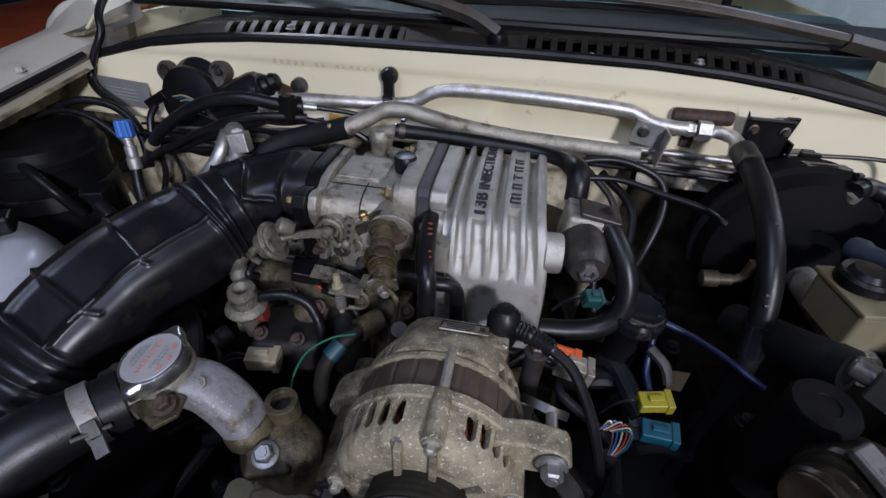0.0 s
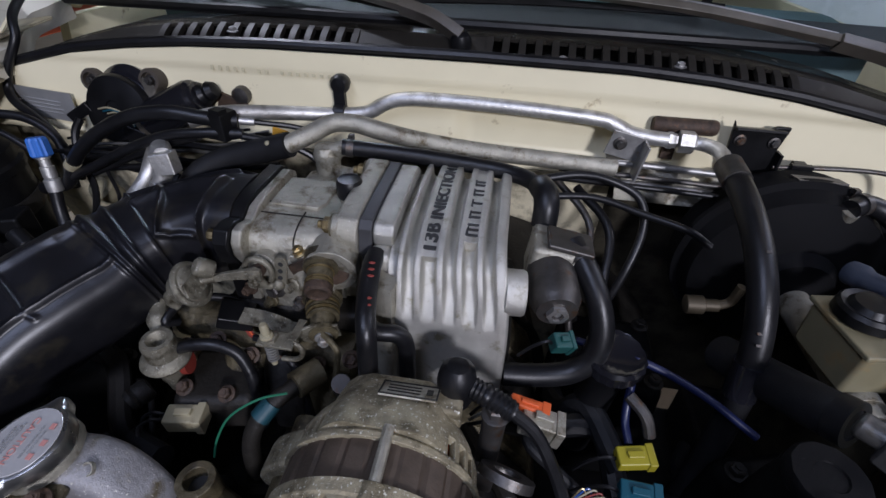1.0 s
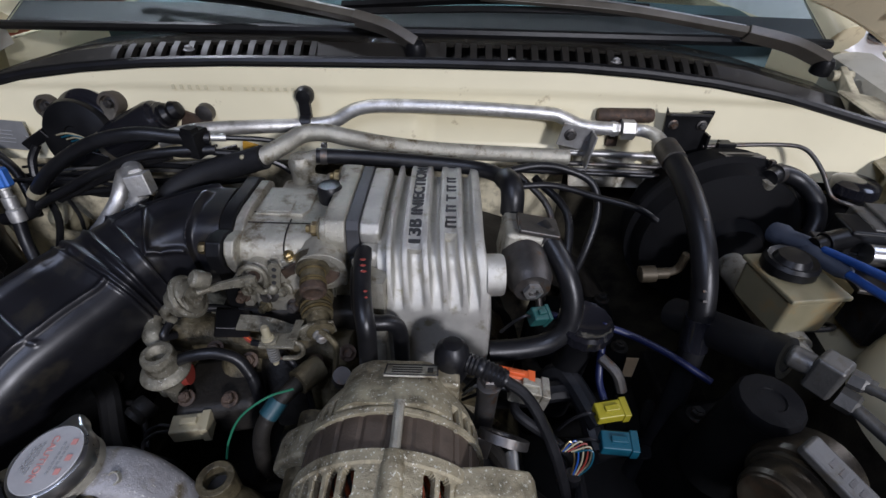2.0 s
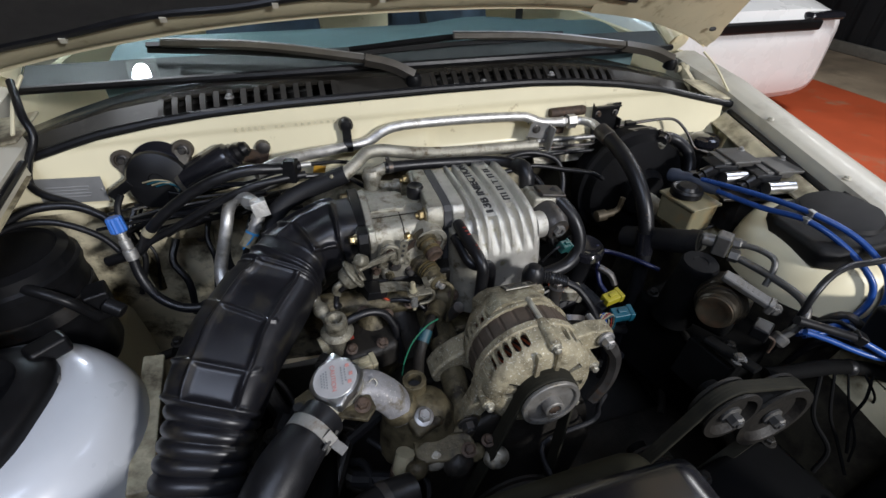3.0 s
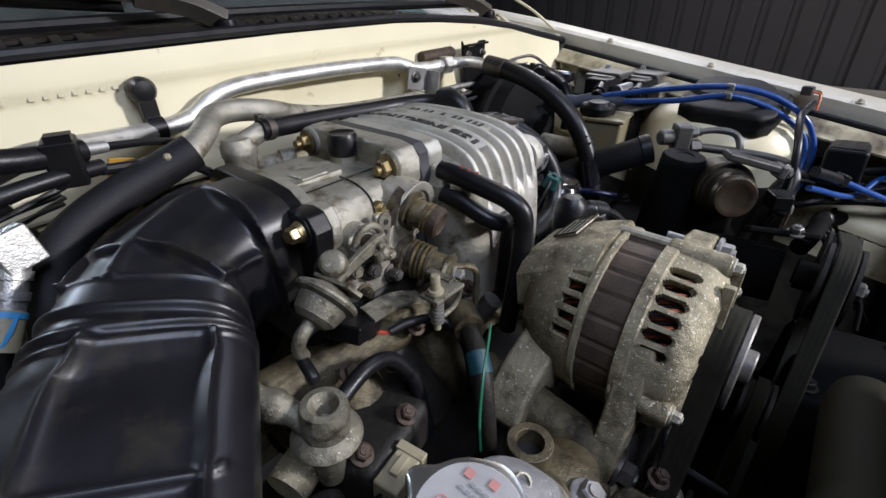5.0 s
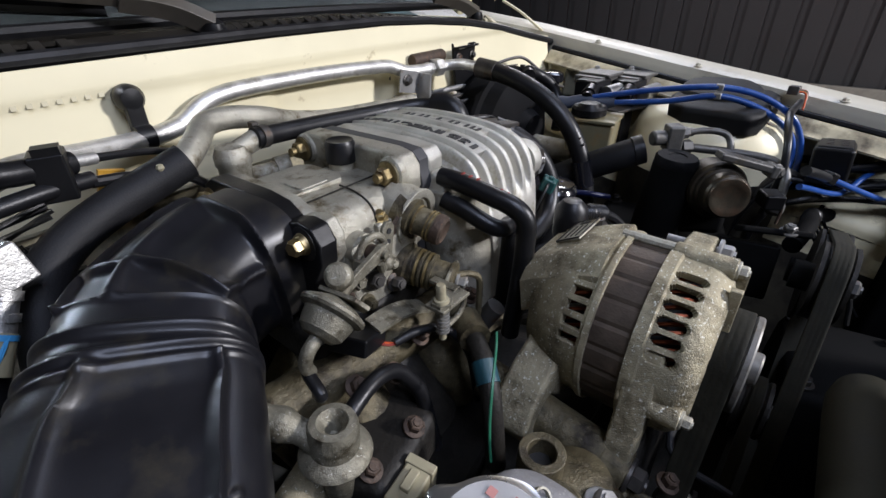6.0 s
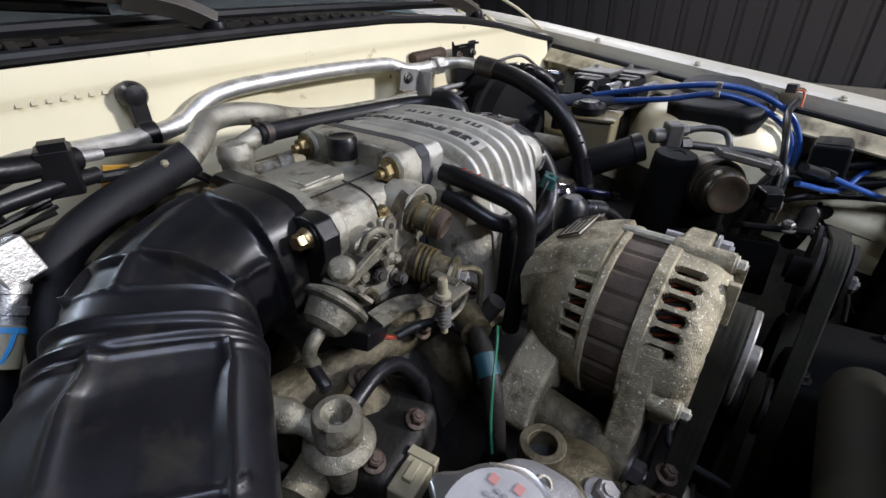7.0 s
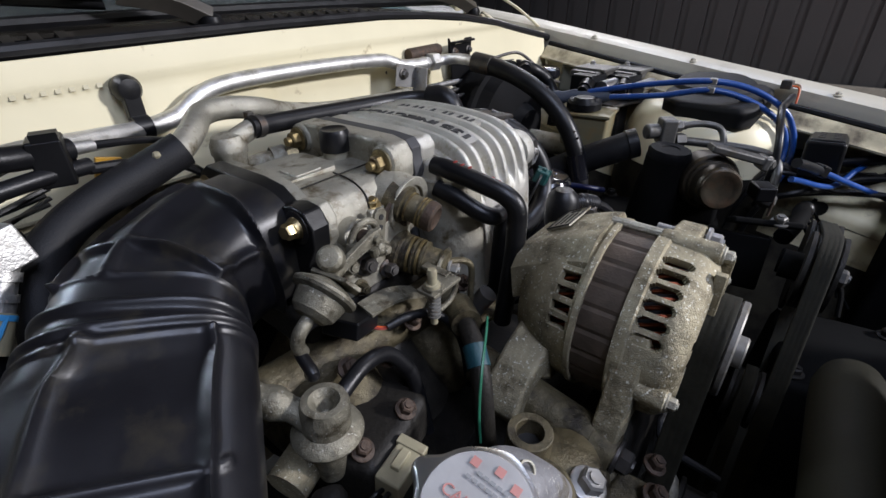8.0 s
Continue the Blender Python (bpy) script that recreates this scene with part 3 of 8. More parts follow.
            # below the cream top, shade is painted as a darker panel
            part("wheelhouse", Geo().sheet(lambda u, v: arch(u, 0.12 + 0.88 * v), 60, 10, thick=(0.003, 0, 0)), INNER, t, "lower wheelhouse, painted dark for the shade there", angle=60)
        part("gutter_strip", Geo().sheet(lambda u, v: (s * (0.655 + 0.031 * v + (0.03 if s < 0 else 0)) + taper(s, 0.02 + 0.64 * u), 0.02 + 0.64 * u, fender_z(s, 0.02 + 0.64 * u) - 0.036 - 0.010 * math.cos(3.1 * v)), 40, 6, thick=(0, 0, -0.003)), CREAM_DIRTY, t, angle=60)
        for y in (0.12, 0.35, 0.56):
            z = fender_z(s, y)
            part("wing_bolt", Geo().bolt((s * 0.700 + (0.016 if s > 0 else 0) + taper(s, y), y, z - 0.011 + (0.016 if s > 0 else 0)), (0, 0, 1), 0.0050, 0.005), WING, t)
        # corner cap where seal, wing and cowl meet
        part("cowl_corner", Geo().box((s * 0.69 - (0.05 if s < 0 else 0), 0.735, fender_z(s, 0.73) - 0.008), (0.10, 0.11, 0.006), (5, s * 8, 0)), CREAM_DIRTY, t, "cream corner panel with old sealer", bevel=0.004)
        if s > 0:
            part("hinge", Geo().box((s * 0.672, 0.80, seal_z(s * 0.67) + 0.018), (0.012, 0.10, 0.022), (28, 0, 0)).cyl((s * 0.655, 0.835, seal_z(s * 0.67) + 0.036), (s * 0.69, 0.835, seal_z(s * 0.67) + 0.036), 0.009, n=12), CREAM_DIRTY, t, bevel=0.002)
        part("prop_lever", Geo().tube([(s * 0.70, 0.70, fender_z(s, 0.7) + 0.002), (s * 0.705, 0.76, fender_z(s, 0.76) + 0.03), (s * 0.70, 0.81, fender_z(s, 0.8) + 0.05)], 0.003, n=6), CREAM, t)

    # spring towers
    for s, x, y, z, r in ((1, 0.594, 0.292, 0.842, 0.129), (-1, -0.672, 0.285, 0.800, 0.150)):
        # the driver's foot is coloured for the shade under the dome
        part("tower_skirt", Geo().lathe((x, y, z), (0, 0, 1), [(r * 1.20, -0.40), (r * 1.12, -0.14), (r * 1.075, -0.095), (r * 0.9, -0.094)], 48), INNER if s > 0 else CREAM_DIRTY, t, "grimy spring tower foot, driver's side painted shade-dark", angle=60)
        prof = [(r * 0.9, -0.098), (r * 1.08, -0.097), (r * 1.06, -0.070), (r * 1.02, -0.046), (r * 0.96, -0.027), (r * 0.88, -0.013), (r * 0.78, -0.005), (r * 0.66, -0.001), (r * 0.42, 0.001), (r * 0.40, -0.006), (0.02, -0.008)]
        tw = part("spring_tower", Geo().lathe((x, y, z), (0, 0, 1), prof, 48), CREAM if s > 0 else TOWER, t, "cream painted spring tower" if s > 0 else "pale blue-grey spring tower", angle=60)
        for k in range(3):
            a = 2.1 * k + 0.5
            part("tower_nut", Geo().bolt((x + 0.078 * math.cos(a), y + 0.078 * math.sin(a), z + 0.001), (0, 0, 1), 0.008, 0.011), STEEL, tw)
    part("tower_flange", Geo().box((-0.535, 0.30, 0.650), (0.028, 0.22, 0.16), (0, 14, 6)), CREAM_DIRTY, t, bevel=0.003)
    part("flange_hole", Geo().cyl((-0.522, 0.31, 0.690), (-0.5125, 0.31, 0.688), 0.011, n=14), INK, t)

    # chassis and pan under the engine
    part("undertray", Geo().box((0, 0.0, 0.26), (1.30, 1.5, 0.02)), MAT_HOOD, t)
    part("crossmember", Geo().box((0, 0.22, 0.36), (0.9, 0.14, 0.12)), GREASE, t, bevel=0.01)
    for s in (-1, 1):
        part("frame_rail", Geo().box((s * 0.47, 0.0, 0.40), (0.09, 1.35, 0.11)), GREASE, t, bevel=0.01)
    part("radiator_support", Geo().box((0, -0.44, 0.80), (1.28, 0.07, 0.05)).box((0, -0.46, 0.52), (1.28, 0.03, 0.5)), CREAM, t, bevel=0.005)

    for s in (-1, 1):
        for y in (0.12, 2.55):
            w = part("wheel", Geo().lathe((s * 0.60, y, 0.30), (s, 0, 0), [(0.19, 0), (0.295, 0.0), (0.30, 0.03), (0.30, 0.15), (0.27, 0.17), (0.20, 0.17)], 28), RUBBER, t)
            part("rim", Geo().lathe((s * 0.60, y, 0.30), (s, 0, 0), [(0.195, 0.14), (0.195, 0.175), (0.16, 0.155), (0.04, 0.165)], 20), STEEL, w)
        part("sill", Geo().box((s * 0.74, 1.3, 0.40), (0.12, 1.7, 0.36)), CREAM, t, bevel=0.02)
    # roof, flanks, tail and nose close the body
    def roof(u, v):
        x = -0.62 + 1.12 * u
        y = 1.63 + 1.65 * v
        bow = (2 * u - 1) ** 2
        return (x * (1 + 0.10 * smooth(0.5, 1.0, v)), y, 1.435 + 0.05 * math.sin(math.pi * min(1, v * 1.5)) - 0.40 * smooth(0.45, 1.0, v) - 0.035 * bow)
    part("roof", Geo().sheet(roof, 24, 24, thick=(0, 0, 0.012)), CREAM, t, "cream roof", angle=60)

    def tail(u, v):
        x = -0.84 + 1.62 * u
        bow = abs(2 * u - 1) ** 4
        return (x, 3.28 + 0.14 * math.sin(math.pi * v) - 0.12 * bow, 0.30 + 0.66 * v)
    part("tail", Geo().sheet(tail, 24, 14, thick=(0, -0.02, 0)), CREAM, t, angle=60)

    def nose(u, v):
        x = -0.80 + 1.60 * u
        bow = abs(2 * u - 1) ** 3
        return (x, -0.86 - 0.06 * math.sin(math.pi * v) + 0.10 * bow, 0.22 + 0.46 * v)
    part("nose", Geo().sheet(nose, 24, 14, thick=(0, 0.02, 0)), CREAM, t, angle=60)
    for s in (-1, 1):
        part("door_skin", Geo().sheet(lambda u, v: (s * (0.835 - 0.03 * abs(2 * v - 1) ** 3) - (0.02 if s < 0 else 0.0), 0.93 + 2.32 * u, 0.30 + 0.65 * v), 24, 12, thick=(-s * 0.02, 0, 0)), CREAM, t, angle=60)
        part("rear_pillar", Geo().tube([(s * 0.62 - 0.06, 2.45, 1.40), (s * 0.70 - 0.05, 2.80, 1.18), (s * 0.78 - 0.03, 3.18, 0.95)], 0.05, n=10), CREAM, t)
    # bonnet, opened about its rear edge
    c, sn = math.cos(radians(56)), math.sin(radians(56))

    def edge(x):
        k = min(1.15, abs(x - 0.02) / (0.70 if x > 0 else 0.84)) ** 2.4
        return 0.712 + 0.135 * k, 1.127 - 0.125 * k + (0.012 if x < 0 else 0) * k

    def bonnet(u, v):
        x = -0.84 + 1.58 * u
        y, z = edge(x)
        s = 1.02 * v
        return (x, y - s * c, z + s * sn + 0.02 * math.sin(math.pi * v))

    h = part("bonnet", Geo().sheet(bonnet, 60, 20, thick=(0, 0.010, 0.008)), CREAM, t, "cream bonnet, open, seen from below", angle=60)

    def frame_band(u, v):
        x = -0.83 + 1.56 * u
        y, z = edge(x)
        s = 0.008 + 0.075 * v
        lift = 0.016 * math.sin(math.pi * min(1, v * 1.02)) ** 0.5
        return (x, y - s * c - lift * sn, z + s * sn - lift * c)
    # rim in the shaded copy of the cream
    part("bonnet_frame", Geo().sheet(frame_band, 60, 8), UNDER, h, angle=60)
    # at the driver's corner the bare frame is broad
    def corner(u, v):
        x = 0.30 + 0.425 * u
        y, z = edge(x)
        s = 0.010 + (0.10 + 0.28 * u) * v
        lift = 0.014 + 0.010 * math.sin(math.pi * v) * math.sin(math.pi * u)
        return (x, y - s * c - lift * sn, z + s * sn - lift * c)
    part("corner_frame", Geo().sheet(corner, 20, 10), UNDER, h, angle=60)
    part("frame_hole", Geo().ball((0.660, 0.766, 1.058), 0.010, squash=(1, 0.3, 0.5)), INK, h)

    def pad(u, v):
        x = -0.78 + 1.16 * u
        y, z = edge(x)
        s = 0.066 + 0.85 * v + 0.003 * math.sin(30 * u) * (1 - v)
        lift = 0.024
        return (x, y - s * c - lift * sn, z + s * sn - lift * c)
    part("insulation_pad", Geo().sheet(pad, 60, 10, thick=(0, 0.008, 0.005)), MAT_HOOD, h, "black insulation pad under the bonnet")
    pts = [tuple(Vector(pad(u, 0)) + Vector((0, 0.002, -0.003 - 0.0012 * math.sin(34 * u)))) for u in np.linspace(0, 1, 60)]
    part("pad_trim", Geo().tube(pts, 0.006, n=8, steps=2), RUBBER, h)
    for u in (0.06, 0.17, 0.30, 0.44, 0.58, 0.70, 0.84):
        p = pad(u, 0)
        part("pad_clip", Geo().box((p[0], p[1] + 0.002, p[2] - 0.008), (0.009, 0.008, 0.009), (35, 0, 0)), WING, h)


car_shell()


def wiper(pivot, joint, tip, blade_a, blade_b):
    t = thing("windscreen_wiper", pivot, "matt black windscreen wiper resting on the glass", "wiper", group="windscreen wipers")
    p, j, e = Vector(pivot), Vector(joint), Vector(tip)
    part("pivot_cap", Geo().lathe(p - Vector((0, 0, 0.02)), (0, -0.2, 1), [(0.016, 0), (0.016, 0.016), (0.012, 0.024), (0.004, 0.028)], 18), BLACK, t)
    part("arm_head", Geo().sweep(spline([p, p * 0.55 + j * 0.45 + Vector((0, 0, 0.006)), j], 5), lambda k, u: [(-0.015 + 0.002 * u, -0.005), (0.015 - 0.002 * u, -0.005), (0.012, 0.009), (-0.012, 0.009)]), ARM, t, bevel=0.001)
    part("arm", Geo().sweep(spline([j, (j + e) / 2 + Vector((0, 0, 0.008)), e], 6), lambda k, u: [(-0.010 + 0.005 * u, -0.004), (0.010 - 0.005 * u, -0.004), (0.007 - 0.004 * u, 0.006), (-0.007 + 0.004 * u, 0.006)]), ARM, t, bevel=0.001)
    up = Vector((0, 0.007, 0.007))
    part("arm_edge", Geo().sweep(spline([j + up, (j + e) / 2 + up + Vector((0, 0, 0.008)), e + up], 6), lambda k, u: [(-0.0022, -0.001), (0.0022, -0.001), (0.0022, 0.0016), (-0.0022, 0.0016)]), STEEL, t, "thin bright steel strip along the arm")
    a, b = Vector(blade_a), Vector(blade_b)
    bl = part("blade_frame", Geo().sweep(spline([a, (a + b) / 2 + Vector((0, 0, 0.010)), b], 8), lambda k, u: [(-0.005, -0.003), (0.005, -0.003), (0.004, 0.006), (-0.004, 0.006)]), BLACK, t)
    part("rubber", Geo().sweep(spline([a - Vector((0, 0, 0.007)), (a + b) / 2 - Vector((0, 0, 0.002)), b - Vector((0, 0, 0.007))], 8), lambda k, u: [(-0.0015, -0.006), (0.0015, -0.006), (0.003, 0.003), (-0.003, 0.003)]), RUBBER, bl)


wiper((-0.030, 0.790, 0.996), (-0.123, 0.808, 1.029), (-0.50, 0.915, 1.053), (-0.53, 0.932, 1.046), (-0.12, 0.862, 1.020))
wiper((0.645, 0.850, 0.972), (0.50, 0.853, 1.012), (0.067, 0.832, 1.057), (-0.149, 0.842, 1.038), (0.34, 0.868, 1.040))

# ---- the engine's intake ----
def hose(name, pts, r, material, label, category="hose", n=14, steps=7, clamps=()):
    """A hose or pipe through the points; clamps: shares of the length where a band sits."""
    c = spline(pts, steps)
    t = thing(name, tuple(c[0]), label, category)
    part("sleeve", Geo().tube(pts, r, n=n, steps=steps), material, t)
    for u in clamps:
        k = min(len(c) - 2, int(u * (len(c) - 1)))
        d = (c[k + 1] - c[k]).normalized()
        g = Geo().ring(c[k] - d * 0.004, c[k] + d * 0.004, r * 1.16, r * 0.9, 18)
        q = d.orthogonal().normalized()
        g.box(tuple(c[k] + q * r * 1.4), (0.006, 0.008, 0.006))
        part("clamp", g, STEEL_DARK, t)
    return t


RIB_AT = (0.0, 0.86, 2.04, 3.0, 4.05, 5.0)
RIB_TOP, RIB_LOW = (-0.0310, 0.0172), (-0.0280, 0.0187)   # first rib and pitch, at the back and at the foot
CREST = spline([(y, z, 0) for y, z in ((0.556, 0.9070), (0.53, 0.9110), (0.49, 0.9130), (0.45, 0.9122), (0.42, 0.9095), (0.40, 0.9045), (0.386, 0.8965), (0.378, 0.885),
                                       (0.3730, 0.870), (0.3695, 0.850), (0.3675, 0.825), (0.366, 0.795), (0.365, 0.748))], 8)


def crest_at(y):
    """Height of the cover's ribs over the way y."""
    return float(np.interp(y, [p.x for p in CREST[::-1]], [p.y for p in CREST[::-1]]))


def rib_x(c, s):
    """Where rib number c runs at the share s of the way from back to foot."""
    c = float(np.interp(c, range(6), RIB_AT)) if 0 < c < 5 else c
    return RIB_TOP[0] + RIB_TOP[1] * c + (RIB_LOW[0] - RIB_TOP[0] + (RIB_LOW[1] - RIB_TOP[1]) * c) * smooth(0.3, 0.9, s)


def intake_cover():
    t = thing("intake_cover", (0.02, 0.45, 0.75), "ribbed silver cast aluminium intake cover", "engine cover")
    rows = []   # crest point, outward normal, share of the way
    N = len(CREST)
    for k in range(N):
        d = (CREST[min(k + 1, N - 1)] - CREST[max(k - 1, 0)]).normalized()
        rows.append((CREST[k].x, CREST[k].y, -d.y * -1, d.x * -1, k / (N - 1)))
    cols = [(-0.72, 1.0), (-0.40, 1.0), (-0.24, 0.90), (-0.19, 0.45), (-0.145, 0.04), (-0.09, 0.0)]
    for k in range(6):
        cols += [(k, 0.0)]
        if k < 5:
            cols += [(k + 0.10, 0.0), (k + 0.15, 0.04), (k + 0.20, 0.45), (k + 0.26, 0.90), (k + 0.36, 1.0), (k + 0.5, 1.02), (k + 0.64, 1.0), (k + 0.74, 0.90), (k + 0.80, 0.45), (k + 0.85, 0.04), (k + 0.90, 0.0)]
    cols += [(5.12, 0.0), (5.25, 0.05), (5.36, 0.16), (5.43, 0.36), (5.46, 0.75)]

    def deep(c, y, z, s):
        d = 0.0135 * (1 - smooth(0.880, 0.838, z)) * (1.0 if c < 5.05 else 1.6)
        if c > 5.05:
            return 0.0070
        if 1.1 < c < 1.9 and y > 0.3915 and z > 0.88:
            return 0.0016
        if 3.1 < c < 3.9 and y > 0.4110 and z > 0.88:
            return 0.0016
        return d

    # extra rows where the lettered pads end
    dense = []
    for a, b in zip(rows[:-1], rows[1:]):
        n = 6 if 0.388 < b[0] < 0.418 and b[1] > 0.88 else 1
        for i in range(n):
            w = i / n
            dense.append(tuple(p + (q - p) * w for p, q in zip(a, b)))
    dense.append(rows[-1])
    vs, fs = [], []
    C = len(cols)
    for y, z, ny, nz, s in dense:
        for c, f in cols:
            h = f * deep(c, y, z, s)
            vs.append((rib_x(c, s), y - ny * h, z - nz * h))
    R = len(dense)
    for j in range(R - 1):
        for i in range(C - 1):
            fs.append((j * C + i, j * C + i + 1, (j + 1) * C + i + 1, (j + 1) * C + i))
    g = Geo().add(vs, fs)
    for i in (0, C - 1):
        edge = [vs[j * C + i] for j in range(R)]
        g.sheet(lambda a, b: tuple(Vector(edge[min(R - 1, int(round(b * (R - 1))))]).lerp(Vector((edge[0][0], 0.548, 0.75 + 0.02 * (1 - b))), a)), 4, R - 1)
    body = part("cover_body", g, ALU, t, angle=55)

    # lettering that reads along the cover, from front to back
    cu = bpy.data.curves.new("lettering", "FONT")
    cu.body, cu.size, cu.extrude, cu.align_y = "13B INJECTION", 0.0185, 0.0012, "CENTER"
    cu.space_character, cu.offset = 1.0, 0.0006
    tx = new("text_tmp", cu)
    dg = bpy.context.evaluated_depsgraph_get()
    me = bpy.data.meshes.new_from_object(tx.evaluated_get(dg))
    bpy.data.objects.remove(tx)
    width = max(v.co.x for v in me.vertices)
    for v in me.vertices:
        a, b, c = v.co
        y = 0.3945 + a / width * 0.156
        v.co = Vector((rib_x(1.5, 0.25) - b * 1.0, y, crest_at(y) - 0.0012 + c * 0.5)) - ORIGIN[t.name]
    me.materials.clear()
    me.materials.append(INK)
    ob = new("lettering", me)
    ob.parent = body
    tagged(ob, "dark cast lettering")
    # the maker's mark becomes plain strokes
    xm = rib_x(3.5, 0.25)
    g = Geo()
    y = 0.4165
    for w, bars in ((0.022, 3), (0.016, 2), (0.016, 1), (0.017, 2), (0.016, 2)):
        for b in range(bars):
            yy = y + w * (b + 0.5) / bars
            g.box((xm, yy, crest_at(yy) - 0.0013), (0.0122, 0.0030, 0.0014))
        g.box((xm - 0.0048, y + w / 2, crest_at(y + w / 2) - 0.0013), (0.0024, w * 0.85, 0.0014))
        y += w + 0.0045
    part("maker_mark", g, INK, body)
    along = Matrix(((0, 0, 1, -0.0622), (1, 0, 0, 0), (0, 1, 0, 0), (0, 0, 0, 1)))
    part("shoulder", Geo().prism([(0.416, 0.80), (0.416, 0.884), (0.410, 0.894), (0.4095, 0.905), (0.416, 0.9125), (0.44, 0.9145), (0.535, 0.9135), (0.545, 0.906), (0.545, 0.80)], along, 0.0208), ALU, t, bevel=0.003)
    part("spigot_block", Geo().box((-0.0525, 0.404, 0.874), (0.024, 0.026, 0.040), (8, 0, 0), (0.9, 0.8)), ALU, t, bevel=0.007)
    part("lower_wall", Geo().sheet(lambda u, v: (-0.070 + 0.036 * u ** 1.3, 0.398 - 0.034 * math.sin(1.57 * u) - 0.012 * (1 - v), 0.742 + 0.136 * v), 12, 10, thick=(0.004, 0.02, 0)), ALU_DULL, t, "dull lower wall of the cover", angle=50)
    part("boss", Geo().lathe((0.066, 0.392, 0.870), (1, 0.05, 0), [(0.0215, 0), (0.0215, 0.0155), (0.0200, 0.018), (0.011, 0.0185), (0.010, 0.014)], 28), ALU, t)


intake_cover()


def throttle_body():
    t = thing("throttle_body", (-0.14, 0.45, 0.82), "dull cast aluminium throttle body with levers", "throttle body")

    def plate(x0):
        return Matrix(((0, 0, 1, x0), (1, 0, 0, 0), (0, 1, 0, 0), (0, 0, 0, 1)))

    part("gasket", Geo().prism([(0.415, 0.80), (0.4145, 0.872), (0.4085, 0.879), (0.4060, 0.886), (0.4075, 0.893), (0.4095, 0.899), (0.4095, 0.908), (0.4165, 0.9150), (0.44, 0.9165), (0.535, 0.9155), (0.546, 0.908), (0.546, 0.80)], plate(-0.0752), 0.0128), GASKET, t, bevel=0.001)
    fl = part("flange", Geo().prism([(0.416, 0.80), (0.416, 0.870), (0.411, 0.879), (0.4065, 0.886), (0.4065, 0.905), (0.4135, 0.9155), (0.43, 0.9185), (0.535, 0.9170), (0.546, 0.909), (0.546, 0.80)], plate(-0.0985), 0.0231), ALU_DULL, t, bevel=0.0035)
    # the body: a soft-edged box that narrows to the duct's end
    secs = [(-0.184, 0.455, 0.852, 0.058, 0.0475), (-0.165, 0.455, 0.852, 0.0575, 0.047), (-0.140, 0.456, 0.852, 0.0555, 0.0455), (-0.112, 0.458, 0.851, 0.050, 0.045), (-0.096, 0.458, 0.851, 0.050, 0.045)]

    def sect(k, u):
        _, _, _, a, b = secs[k]
        return [(math.copysign(abs(math.cos(q)) ** 0.42, math.cos(q)) * a, math.copysign(abs(math.sin(q)) ** 0.42, math.sin(q)) * b) for q in np.linspace(0, 2 * math.pi, 57)[:-1]]
    body = part("body", Geo().sweep([q[:3] for q in secs], sect, [(0, 0, 1)] * 5), ALU_DULL, t, angle=60)
    part("top_pad", Geo().prism([(-0.030, -0.026), (0.020, -0.026), (0.026, -0.016), (0.026, 0.022), (0.018, 0.030), (-0.030, 0.030)], Matrix.Translation((-0.150, 0.474, 0.8965)), 0.0045).prism([(-0.012, -0.012), (0.014, -0.012), (0.014, 0.012), (-0.012, 0.012)], Matrix.Translation((-0.156, 0.462, 0.9005)), 0.0022), ALU_DULL, body, bevel=0.0012)
    part("seam", Geo().box((-0.140, 0.4320, 0.8995), (0.084, 0.0012, 0.0010)).box((-0.172, 0.452, 0.8998), (0.026, 0.0012, 0.0010)), GREASE, body)
    part("groove", Geo().tube([(-0.139, 0.440, 0.8990), (-0.1388, 0.424, 0.8980), (-0.1386, 0.412, 0.8945), (-0.1385, 0.403, 0.887), (-0.1384, 0.3995, 0.872)], 0.0008, n=6), GREASE, body)
    part("duct_flange", Geo().prism([(0.397, 0.80), (0.395, 0.86), (0.386, 0.877), (0.386, 0.892), (0.393, 0.902), (0.404, 0.9025), (0.416, 0.899), (0.43, 0.9065), (0.45, 0.9085), (0.508, 0.9075), (0.520, 0.90), (0.523, 0.80)], plate(-0.1925), 0.0105), ALU_DULL, body, bevel=0.002)
    for p in ((-0.0985, 0.4200, 0.9015), (-0.0985, 0.5330, 0.9020)):
        part("boss", Geo().lathe((p[0] + 0.004, p[1], p[2]), (-1, 0, 0), [(0.0145, 0), (0.0140, 0.006), (0.0120, 0.0075)], 24), ALU_DULL, fl)
        part("stud_nut", Geo().bolt((p[0] - 0.0035, p[1], p[2]), (-1, 0, 0), 0.0078, 0.010).cyl((p[0] - 0.010, p[1], p[2]), (p[0] - 0.019, p[1], p[2]), 0.0042, n=12), BRASS_DULL, fl, "stained yellow nut on a stud")
        part("washer", Geo().ring((p[0] - 0.0034, p[1], p[2]), (p[0] - 0.0056, p[1], p[2]), 0.0118, 0.004, 22), TAN, fl)
    part("cap_stub", Geo().cyl((-0.104, 0.4765, 0.885), (-0.104, 0.4765, 0.904), 0.0118, n=22), ALU_DULL, t)
    part("rubber_cap", Geo().lathe((-0.104, 0.4765, 0.902), (0, 0, 1), [(0.0132, 0), (0.0138, 0.003), (0.0136, 0.016), (0.0118, 0.0195), (0.0105, 0.0190), (0.003, 0.0185)], 24), RUBBER, t)
    # saddle over the shaft and the rusty spring drum in it
    f = part("front_face", Geo().box((-0.138, 0.402, 0.838), (0.080, 0.020, 0.060)), ALU_DULL, t, bevel=0.006)
